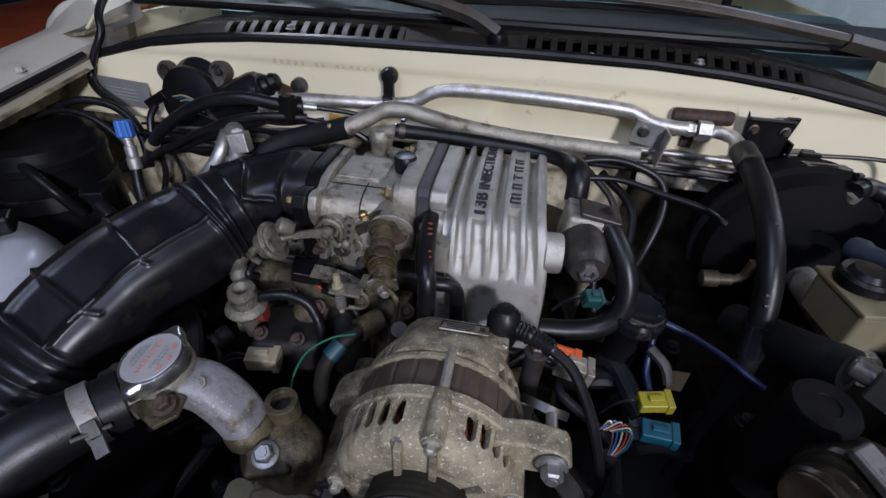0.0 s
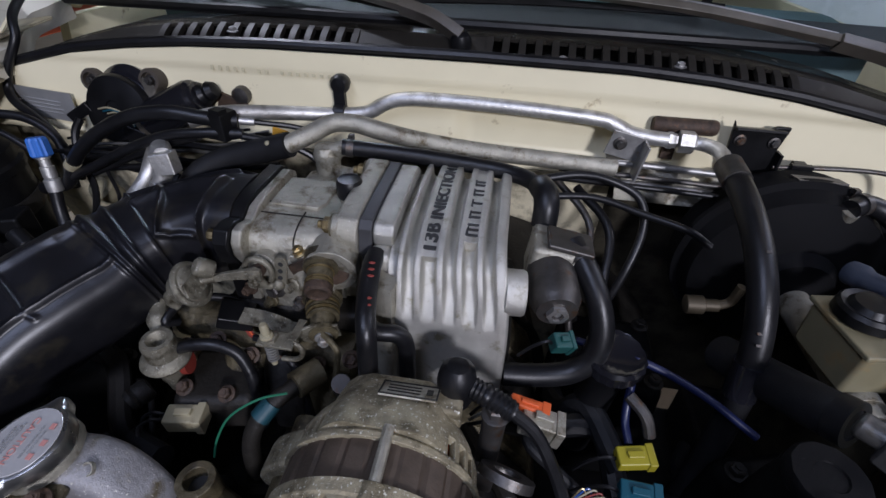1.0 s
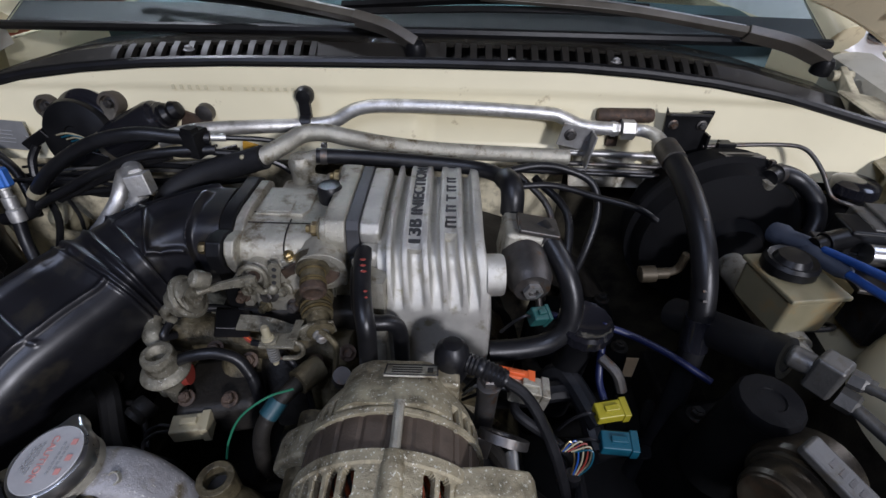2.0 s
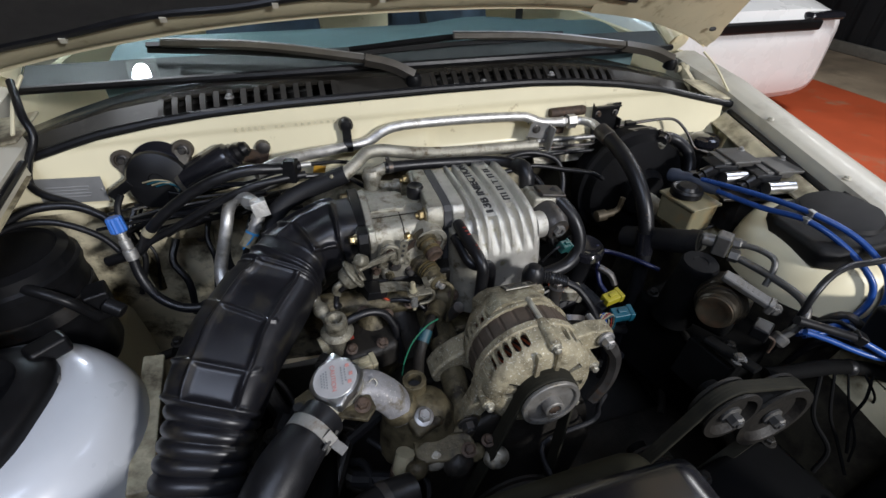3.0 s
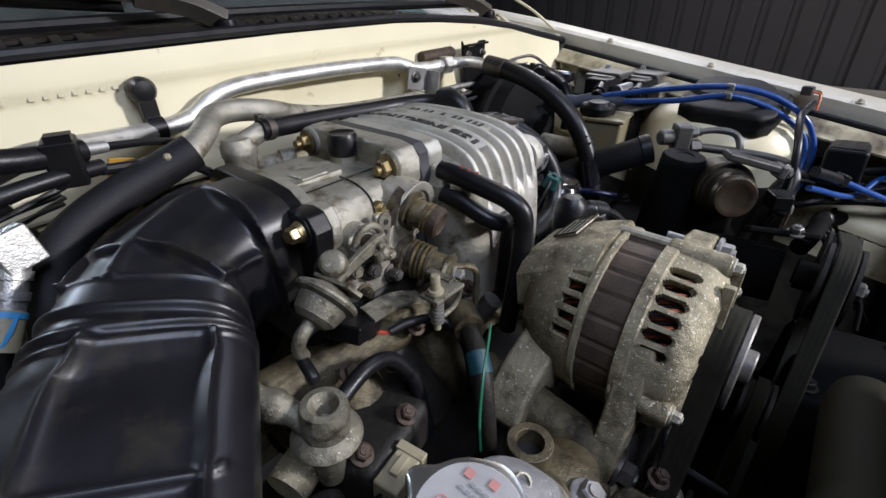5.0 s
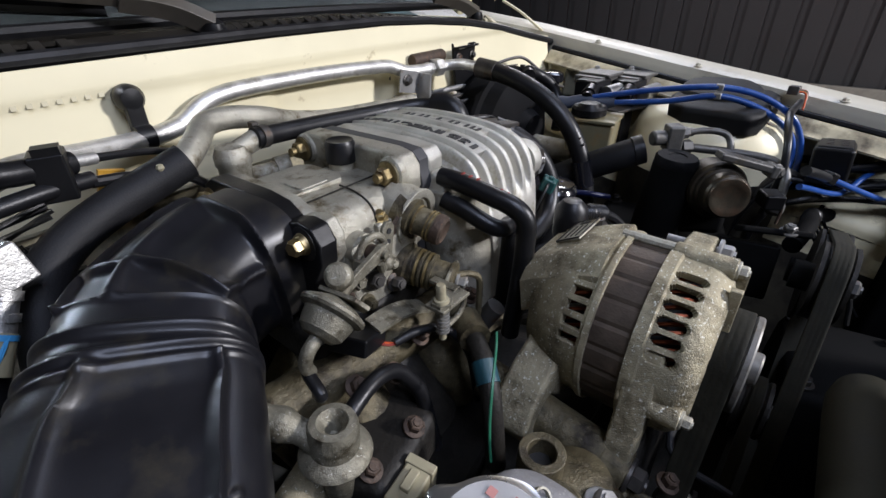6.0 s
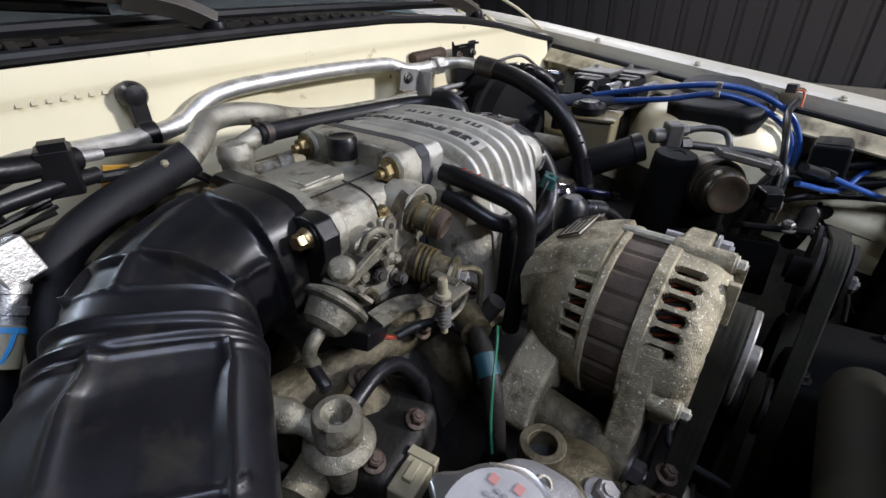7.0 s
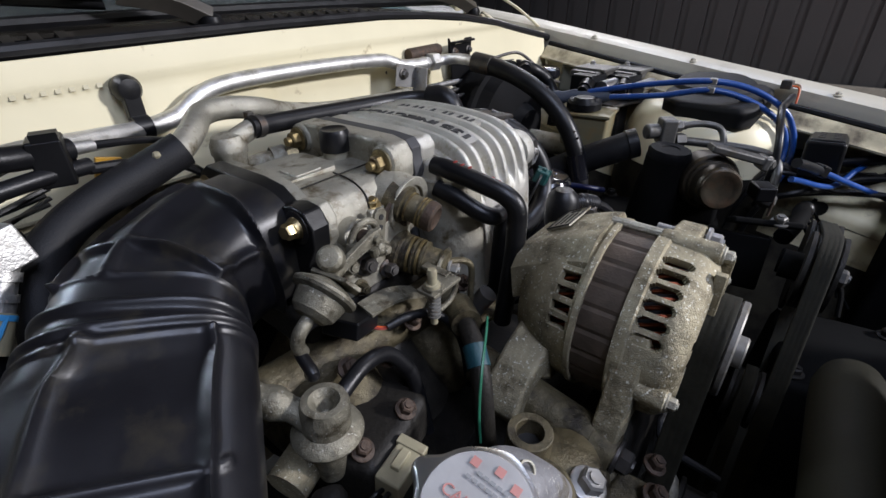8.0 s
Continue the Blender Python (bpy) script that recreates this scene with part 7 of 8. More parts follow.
def master_cylinder():
    t = thing("brake_master_cylinder", (0.43, 0.47, 0.78), "brake master cylinder with a stained plastic reservoir", "brake cylinder")
    part("cylinder", Geo().cyl((0.43, 0.56, 0.765), (0.43, 0.40, 0.765), 0.019, n=20).cyl((0.43, 0.42, 0.765), (0.43, 0.385, 0.765), 0.014, n=16), ALU_DULL, t, bevel=0.001)
    r = part("reservoir", Geo().box((0.426, 0.448, 0.805), (0.062, 0.076, 0.054), (0, 0, 8), (1.06, 1.06)), TANK, t, "stained translucent plastic reservoir", bevel=0.006)
    part("shoulder", Geo().box((0.426, 0.448, 0.834), (0.072, 0.086, 0.006), (0, 0, 8)), TANK, r, bevel=0.002)
    c = part("cap", Geo().lathe((0.420, 0.456, 0.838), (0, 0, 1), [(0.025, 0), (0.029, 0.002), (0.029, 0.012), (0.026, 0.016), (0.020, 0.014), (0.016, 0.020), (0.003, 0.021)], 32, lambda th: 1 + 0.015 * math.cos(20 * th)), BLACK, t, "black screw cap")
    part("brass_union", Geo().lathe((0.300, 0.545, 0.752), (1, 0, 0.1), [(0.008, 0), (0.012, 0.002), (0.012, 0.022), (0.008, 0.024), (0.008, 0.040)], 16).tube([(0.338, 0.545, 0.756), (0.352, 0.545, 0.765), (0.356, 0.545, 0.79)], 0.006, n=10), mat("dark_brass", (0.07, 0.056, 0.035), 0.55, 0.5), t)
    for k in range(2):
        part("brake_pipe", Geo().tube([(0.45, 0.43 + 0.05 * k, 0.765), (0.49, 0.43 + 0.05 * k, 0.77), (0.51, 0.47, 0.74), (0.50, 0.55, 0.66), (0.48, 0.60, 0.5)], 0.0032, n=8), STEEL_DARK, t)


master_cylinder()


def firewall_bracket():
    t = thing("black_bracket", (0.368, 0.70, 0.905), "black pressed steel bracket on the firewall", "bracket")
    part("plate", Geo().prism([(-0.030, 0.038), (-0.026, 0.030), (-0.010, 0.026), (0.010, 0.026), (0.022, 0.034), (0.038, 0.034), (0.032, 0.0), (0.040, -0.02), (0.040, -0.045), (-0.02, -0.045), (-0.026, -0.01)], Matrix.Translation((0.362, 0.684, 0.908)) @ Matrix.Rotation(radians(90), 4, "X"), 0.006), BLACK, t, bevel=0.0015)
    part("fold", Geo().box((0.362, 0.674, 0.938), (0.060, 0.016, 0.004), (-12, 0, 0)).box((0.398, 0.676, 0.885), (0.004, 0.018, 0.05)), BLACK, t, bevel=0.001)
    for x in (0.345, 0.386):
        part("bolt", Geo().bolt((x, 0.677, 0.922), (0, -1, 0), 0.005, 0.006), STEEL_DARK, t)
    s = thing("rusty_damper", (0.285, 0.70, 0.932), "rusty cylindrical damper behind the pipe union", "damper")
    part("weight", Geo().lathe((0.240, 0.694, 0.927), (1, 0, 0.01), [(0.009, 0), (0.0105, 0.003), (0.0105, 0.076), (0.009, 0.080)], 20), RUST, s)
    part("stalk", Geo().box((0.27, 0.697, 0.905), (0.016, 0.008, 0.05)), RUST, s)


firewall_bracket()


def small_bracket():
    t = thing("pipe_bracket", (0.21, 0.68, 0.89), "bent grey steel bracket under the pipe", "bracket")
    part("plate", Geo().box((0.208, 0.672, 0.902), (0.046, 0.003, 0.034), (0, 12, 0)).box((0.228, 0.660, 0.888), (0.003, 0.028, 0.050), (0, 8, 0)).box((0.205, 0.682, 0.88), (0.03, 0.02, 0.003)), STEEL, t, bevel=0.0008)
    part("bolt", Geo().bolt((0.200, 0.670, 0.906), (0, -1, 0), 0.006, 0.007), STEEL_DARK, t)


small_bracket()
for k, (z, y, r, m) in enumerate(((0.874, 0.680, 0.0048, STEEL), (0.862, 0.668, 0.0036, STEEL_DARK), (0.848, 0.674, 0.0045, STEEL), (0.856, 0.650, 0.0038, RUBBER))):
    hose("firewall_pipe", [(0.13, y + 0.01, z - 0.004), (0.20, y, z), (0.30, y, z - 0.002), (0.36, y, z - 0.004), (0.42, y + 0.012, z - 0.01), (0.47, y + 0.02, z - 0.006)], r, m, "thin metal pipe running along the lower firewall", "pipe")
hose("bent_cable", [(0.10, 0.62, 0.868), (0.15, 0.63, 0.875), (0.19, 0.628, 0.872), (0.23, 0.62, 0.855), (0.24, 0.60, 0.82), (0.225, 0.57, 0.77), (0.20, 0.55, 0.70)], 0.0055, RUBBER, "black cable dropping behind the engine", "cable")
hose("bent_cable", [(0.105, 0.60, 0.855), (0.17, 0.605, 0.858), (0.23, 0.59, 0.850), (0.28, 0.57, 0.846), (0.31, 0.565, 0.83)], 0.0045, RUBBER, "black cable dropping behind the engine", "cable")
for k in range(2):
    hose("tunnel_cable", [(0.13 + 0.03 * k, 0.68, 0.84 - 0.01 * k), (0.18 + 0.025 * k, 0.62, 0.80), (0.16 + 0.04 * k, 0.55, 0.73), (0.19 + 0.03 * k, 0.50, 0.60)], 0.005 + 0.0012 * (k % 3), RUBBER if k % 2 else STEEL_DARK, "dark cable in the gap behind the engine", "cable")
t_ = thing("hose_insulation", (0.30, 0.69, 0.855), "crumpled foil-backed insulation on the firewall", "insulation")
part("blanket", Geo().sheet(lambda u, v: (0.215 + 0.135 * u, 0.684 + 0.012 * math.sin(11 * u + 4 * v) * math.sin(7 * v), 0.815 + 0.058 * v), 20, 12, thick=(0, 0.006, 0)), ALU_DULL, t_, angle=70)

hose("servo_hose", [(0.452, 0.592, 0.884), (0.475, 0.605, 0.886), (0.500, 0.600, 0.878), (0.517, 0.582, 0.862), (0.522, 0.566, 0.838), (0.512, 0.552, 0.812), (0.495, 0.545, 0.78)], 0.0115, RUBBER, "black servo vacuum hose with a wire clip", clamps=(0.12,))
hose("thin_brake_line", [(0.395, 0.672, 0.892), (0.44, 0.668, 0.897), (0.50, 0.660, 0.903), (0.528, 0.648, 0.901), (0.546, 0.625, 0.880), (0.560, 0.605, 0.852), (0.580, 0.595, 0.846), (0.60, 0.59, 0.84)], 0.0030, STEEL_DARK, "thin dark metal brake line over the servo", "pipe")
t_ = thing("line_clip", (0.425, 0.68, 0.885), "small black clip holding the brake line", "clip")
part("clip", Geo().box((0.425, 0.674, 0.884), (0.016, 0.010, 0.034)).box((0.425, 0.666, 0.897), (0.026, 0.008, 0.008)), BLACK, t_, bevel=0.001)


def clutch_reservoir():
    t = thing("clutch_reservoir", (0.602, 0.625, 0.80), "small dark clutch fluid reservoir with black cap", "reservoir")
    part("cup", Geo().lathe((0.602, 0.625, 0.80), (0, 0, 1), [(0.020, 0), (0.024, 0.01), (0.024, 0.05)], 24), BLACK, t)
    part("cap", Geo().lathe((0.602, 0.625, 0.848), (0, 0, 1), [(0.030, 0), (0.032, 0.004), (0.030, 0.016), (0.024, 0.020), (0.008, 0.021)], 28), GLOSS, t)
    part("base", Geo().box((0.59, 0.65, 0.80), (0.05, 0.05, 0.04)), BLACK, t, bevel=0.004)


clutch_reservoir()


def relay_cover():
    t = thing("grey_relay_cover", (0.672, 0.585, 0.84), "grey-green plastic relay cover beside the wing", "relay")
    part("cover", Geo().box((0.668, 0.580, 0.842), (0.055, 0.075, 0.060), (0, 0, 15), (0.86, 0.86)), mat("grey_green_plastic", (0.16, 0.155, 0.11), 0.6, 0, var=0.15, scale=30), t, bevel=0.008)
    part("foot", Geo().box((0.668, 0.58, 0.808), (0.062, 0.083, 0.010), (0, 0, 15)), BLACK, t, bevel=0.002)


relay_cover()


def coil(c, rz):
    t = thing("ignition_coil", c, "ignition coil with silver core and black moulding", "ignition coil", group="ignition coils")
    m = pose(*c, 0, 0, rz)

    def w(q):
        return tuple(m @ Vector(q))
    part("core", Geo().box(w((0.025, 0.012, 0.012)), (0.078, 0.056, 0.014), (0, 0, rz)).box(w((0.030, 0.010, 0.020)), (0.056, 0.066, 0.006), (0, 0, rz)), PIPE_GREY, t, bevel=0.002)
    part("moulding", Geo().box(w((-0.012, 0, 0)), (0.055, 0.045, 0.034), (0, 0, rz)).box(w((0.01, 0, -0.02)), (0.09, 0.05, 0.02), (0, 0, rz)), BLACK, t, bevel=0.004)
    part("winding_can", Geo().cyl(w((-0.022, -0.034, -0.004)), w((0.034, -0.034, -0.004)), 0.0125, n=20), CHROME, t, bevel=0.001)
    part("tower", Geo().cyl(w((-0.028, -0.010, 0.004)), w((-0.062, -0.022, -0.002)), 0.0125, n=18).cyl(w((-0.052, -0.018, 0)), w((-0.074, -0.026, -0.004)), 0.0095, n=16), BLACK, t, bevel=0.001)
    part("screw", Geo().bolt(w((0.05, 0.03, 0.022)), (0, 0, 1), 0.005, 0.006), STEEL, t)


coil((0.530, 0.492, 0.862), -8)
coil((0.588, 0.444, 0.857), -8)
t_ = thing("coil_bracket", (0.60, 0.47, 0.82), "steel tray that carries the ignition coils", "bracket")
part("tray", Geo().box((0.572, 0.475, 0.826), (0.16, 0.12, 0.006), (0, 4, -8)).box((0.57, 0.46, 0.78), (0.05, 0.05, 0.09)), STEEL_DARK, t_, bevel=0.002)

for k, pts in enumerate((
        [(0.450, 0.505, 0.847), (0.462, 0.456, 0.861), (0.480, 0.363, 0.880), (0.500, 0.282, 0.889), (0.530, 0.225, 0.876), (0.548, 0.180, 0.848), (0.555, 0.160, 0.818), (0.553, 0.152, 0.790), (0.538, 0.150, 0.768), (0.50, 0.155, 0.752), (0.44, 0.165, 0.745)],
        [(0.462, 0.455, 0.850), (0.470, 0.397, 0.857), (0.481, 0.344, 0.864), (0.497, 0.282, 0.876), (0.516, 0.226, 0.862), (0.533, 0.180, 0.832), (0.537, 0.164, 0.803), (0.523, 0.160, 0.773), (0.48, 0.160, 0.757), (0.42, 0.165, 0.755)])):
    t = thing("ignition_lead", pts[0], "bright blue ignition lead with a dark boot", "cable", group="blue ignition leads")
    part("lead", Geo().tube(pts, 0.0048, n=12), BLUE_LEAD, t)
    p, q = Vector(pts[0]), Vector(pts[1])
    part("boot", Geo().lathe(tuple(p + (p - q) * 0.5), tuple(q - p), [(0.0135, 0), (0.014, 0.014), (0.0105, 0.022), (0.010, 0.045), (0.0065, 0.055)], 16), mat("dusty_boot_rubber", (0.04, 0.05, 0.075), 0.7), t)
    k2 = Vector(pts[3])
    part("lead_clip", Geo().box(tuple(k2), (0.010, 0.012, 0.010)), STEEL, t, bevel=0.002)
hose("ignition_lead", [(0.446, 0.111, 0.794), (0.468, 0.094, 0.783), (0.4905, 0.077, 0.7715), (0.53, 0.046, 0.752), (0.57, 0.012, 0.732), (0.60, -0.03, 0.70)], 0.0046, BLUE_LEAD, "bright blue ignition lead low beside the tower", "cable")
hose("ignition_lead", [(0.385, 0.140, 0.795), (0.420, 0.125, 0.783), (0.455, 0.106, 0.770), (0.485, 0.090, 0.763), (0.515, 0.078, 0.763), (0.545, 0.068, 0.770), (0.575, 0.055, 0.775)], 0.0042, BLUE_LEAD, "bright blue ignition lead low beside the tower", "cable")
hose("lead_sleeve", [(0.350, 0.140, 0.828), (0.400, 0.124, 0.811), (0.447, 0.1105, 0.7935)], 0.0064, RUBBER, "black sleeve over the lower blue lead", "cable")
t_ = thing("lead_clamp", (0.449, 0.110, 0.794), "black clip holding the blue lead", "clip")
part("clip", Geo().box((0.449, 0.110, 0.794), (0.017, 0.017, 0.017), (0, 24, -35)), BLACK, t_, bevel=0.003)
hose("black_loom", [(0.600, 0.178, 0.858), (0.570, 0.176, 0.866), (0.520, 0.180, 0.863), (0.470, 0.180, 0.866), (0.4345, 0.176, 0.858), (0.408, 0.168, 0.836), (0.400, 0.164, 0.80), (0.405, 0.17, 0.74)], 0.0050, RUBBER, "black taped loom from the control box", "cable")


t_ = thing("thick_loom", (0.515, 0.105, 0.712), "thick taped black loom across the wheelhouse", "cable")
part("loom", Geo().tube([(0.33, 0.125, 0.735), (0.391, 0.114, 0.740), (0.455, 0.112, 0.728), (0.515, 0.104, 0.712), (0.545, 0.090, 0.704), (0.570, 0.070, 0.694), (0.585, 0.03, 0.68), (0.59, -0.04, 0.66)], 0.0115, n=16), PITCH, t_)
for q in ((0.480, 0.109, 0.7215), (0.560, 0.080, 0.6985)):
    part("tape_band", Geo().ball(q, 0.0145, squash=(0.9, 0.9, 0.95)), RUBBER, t_)
branch = random.Random(31)
for k in range(6):
    q = Vector((0.42 + 0.026 * k, 0.108 - 0.002 * k, 0.727 - 0.002 * k))
    d = [Vector((branch.uniform(-0.03, 0.03), branch.uniform(-0.04, 0.0), -branch.uniform(0.035, 0.05))) for _ in range(3)]
    part("branch", Geo().tube([tuple(q), tuple(q + d[0]), tuple(q + d[0] + d[1]), tuple(q + d[0] + d[1] + d[2])], branch.choice((0.0018, 0.0024, 0.0034)), n=8), PITCH, t_)


def control_box():
    c = (0.556, 0.286, 0.866)
    t = thing("control_box", c, "matt black plastic control box on the spring tower", "box")
    rz = -6
    m = pose(*c, 0, -7, rz)
    dull = mat("matt_black_box", (0.0065, 0.0062, 0.006), 0.62, 0, var=0.25, scale=40, bump=0.15, fine=700, spec=0.25)
    body = part("case", Geo().prism([(-0.074, -0.066), (-0.050, -0.080), (0.052, -0.080), (0.070, -0.060), (0.076, 0.045), (0.060, 0.070), (-0.020, 0.074), (-0.058, 0.060), (-0.076, 0.030)], m @ Matrix.Translation((0, 0, -0.040)), 0.040), dull, t, bevel=0.011)
    part("lid", Geo().lathe(tuple(m @ Vector((0.030, 0.010, -0.004))), tuple(m.to_3x3() @ Vector((0, 0, 1))), [(0.060, -0.004), (0.062, 0.004), (0.058, 0.010), (0.050, 0.012), (0.004, 0.012)], 40, lambda th: 1 + 0.05 * math.cos(2 * th) + 0.03 * math.cos(5 * th)), dull, body)
    part("tab", Geo().box(tuple(m @ Vector((0.085, 0.05, -0.02))), (0.03, 0.04, 0.012), (0, 4, rz)).cyl(tuple(m @ Vector((0.085, 0.05, -0.014))), tuple(m @ Vector((0.085, 0.05, 0.004))), 0.010, n=16), BLACK, t, bevel=0.002)
    part("socket", Geo().box(tuple(m @ Vector((0.060, -0.090, 0.004))), (0.018, 0.016, 0.014), (0, 4, rz)), STEEL_DARK, t, bevel=0.002)
    for k, wm in enumerate((ORANGE, WIRE_GREEN, RED)):
        part("wire", Geo().tube([tuple(m @ Vector((0.056 + 0.005 * k, -0.096, 0.004))), tuple(m @ Vector((0.058 + 0.004 * k, -0.108, 0.0))), tuple(m @ Vector((0.045, -0.112, -0.02)))], 0.0016, n=6), wm, t)


control_box()


def fuse_box():
    c = (0.558, 0.110, 0.789)
    t = thing("fuse_box", c, "black fuse box with a printed lid", "fuse box")
    m = pose(*c, -4, 4, -2)
    b = part("case", Geo().box(c, (0.122, 0.050, 0.058), (-4, 4, -2)), BLACK, t, bevel=0.006)
    part("lid", Geo().box(tuple(m @ Vector((0, 0, 0.0290))), (0.112, 0.042, 0.004), (-4, 4, -2)), BLACK, b, bevel=0.002)
    for j in range(2):
        for k in range(6):
            part("print_bar", Geo().box(tuple(m @ Vector((-0.036 + 0.0135 * k, -0.010 + 0.018 * j, 0.0312))), (0.0055, 0.009, 0.0010), (-4, 4, -2)), STEEL_DARK, b)


fuse_box()


# ---- steering pump, its pipes and the belts ----
def steering_pump():
    t = thing("steering_pump", (0.29, 0.22, 0.74), "greasy power steering pump with a black tank", "pump")
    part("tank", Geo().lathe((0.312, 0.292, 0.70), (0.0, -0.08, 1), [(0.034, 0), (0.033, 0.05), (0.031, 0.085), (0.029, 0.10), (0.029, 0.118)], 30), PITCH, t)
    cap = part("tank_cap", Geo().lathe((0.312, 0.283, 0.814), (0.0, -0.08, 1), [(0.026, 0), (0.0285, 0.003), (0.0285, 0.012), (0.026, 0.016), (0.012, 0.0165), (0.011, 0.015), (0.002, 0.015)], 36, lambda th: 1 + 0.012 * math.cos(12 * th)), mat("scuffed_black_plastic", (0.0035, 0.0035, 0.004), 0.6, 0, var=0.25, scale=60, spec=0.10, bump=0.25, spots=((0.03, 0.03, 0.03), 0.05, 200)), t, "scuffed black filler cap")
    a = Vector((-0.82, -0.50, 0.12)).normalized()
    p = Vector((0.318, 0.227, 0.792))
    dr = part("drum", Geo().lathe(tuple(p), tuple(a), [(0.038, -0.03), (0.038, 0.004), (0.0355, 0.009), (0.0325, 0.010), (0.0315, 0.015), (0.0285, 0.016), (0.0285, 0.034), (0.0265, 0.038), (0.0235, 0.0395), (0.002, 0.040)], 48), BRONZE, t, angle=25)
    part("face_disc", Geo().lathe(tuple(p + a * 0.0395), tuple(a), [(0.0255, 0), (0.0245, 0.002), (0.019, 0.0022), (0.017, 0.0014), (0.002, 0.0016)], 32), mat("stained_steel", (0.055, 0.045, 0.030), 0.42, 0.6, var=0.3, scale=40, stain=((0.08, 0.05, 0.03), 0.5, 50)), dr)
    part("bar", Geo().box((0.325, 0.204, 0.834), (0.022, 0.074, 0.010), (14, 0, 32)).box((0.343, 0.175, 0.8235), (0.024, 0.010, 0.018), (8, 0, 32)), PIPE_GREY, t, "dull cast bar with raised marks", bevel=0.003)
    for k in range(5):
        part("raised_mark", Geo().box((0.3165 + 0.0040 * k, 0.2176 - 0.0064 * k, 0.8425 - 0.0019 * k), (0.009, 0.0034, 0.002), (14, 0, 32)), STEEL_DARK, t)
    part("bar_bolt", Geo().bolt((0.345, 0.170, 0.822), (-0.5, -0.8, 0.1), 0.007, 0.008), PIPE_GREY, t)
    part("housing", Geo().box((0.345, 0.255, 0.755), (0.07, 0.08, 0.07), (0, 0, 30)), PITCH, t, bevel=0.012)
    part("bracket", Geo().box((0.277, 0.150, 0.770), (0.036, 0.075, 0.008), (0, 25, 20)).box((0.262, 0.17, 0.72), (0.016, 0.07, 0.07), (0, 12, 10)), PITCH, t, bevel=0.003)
    part("bracket_bolt", Geo().bolt((0.272, 0.135, 0.776), (-0.2, 0, 1), 0.007, 0.009), PIPE_GREY, t)
    part("sensor_wires", Geo().tube([(0.335, 0.160, 0.785), (0.350, 0.150, 0.775), (0.352, 0.15, 0.75)], 0.002, n=8), RUST, t)
    part("sensor", Geo().box((0.335, 0.165, 0.788), (0.03, 0.024, 0.02), (0, 0, 30)), BLACK, t, bevel=0.003)


steering_pump()


def pump_pipes():
    t = thing("pump_pipes", (0.385, 0.305, 0.82), "grey steel pipes from a banjo block", "pipe")
    part("banjo", Geo().box((0.372, 0.306, 0.836), (0.026, 0.024, 0.038), (0, 0, 35)).cyl((0.350, 0.330, 0.836), (0.366, 0.314, 0.836), 0.011, n=18), PIPE_GREY, t, bevel=0.004)
    part("union", Geo().lathe((0.386, 0.300, 0.840), (0.6, -0.7, 0.1), [(0.009, 0), (0.009, 0.010), (0.0065, 0.013), (0.0065, 0.018)], 6), PIPE_GREY, t)
    part("union", Geo().lathe((0.380, 0.294, 0.822), (0.6, -0.7, 0), [(0.011, 0), (0.011, 0.013), (0.008, 0.016)], 6), PIPE_GREY, t)
    part("pipe", Geo().tube([(0.390, 0.293, 0.841), (0.402, 0.272, 0.845), (0.410, 0.252, 0.844), (0.411, 0.240, 0.838), (0.404, 0.232, 0.822), (0.396, 0.228, 0.805)], 0.0048, n=12), PIPE_GREY, t)
    part("pipe", Geo().tube([(0.384, 0.290, 0.822), (0.400, 0.245, 0.820), (0.410, 0.200, 0.818), (0.410, 0.174, 0.814), (0.404, 0.160, 0.804), (0.392, 0.156, 0.786), (0.378, 0.158, 0.768)], 0.0062, n=12), PIPE_GREY, t)
    part("pipe_end", Geo().lathe((0.380, 0.158, 0.770), (-0.6, 0, -0.8), [(0.009, 0), (0.012, 0.003), (0.012, 0.014), (0.008, 0.018)], 14), PIPE_GREY, t)
    b = thing("air_hose", (0.34, 0.40, 0.78), "thick dull black air hose with an open end", "hose")
    part("hose", Geo().tube([(0.325, 0.47, 0.748), (0.338, 0.42, 0.775), (0.352, 0.375, 0.798), (0.366, 0.345, 0.812)], 0.0215, n=22), FOAM, b)
    part("open_end", Geo().ring((0.360, 0.355, 0.809), (0.3675, 0.343, 0.8135), 0.0222, 0.015, 22), RUBBER, b)


pump_pipes()


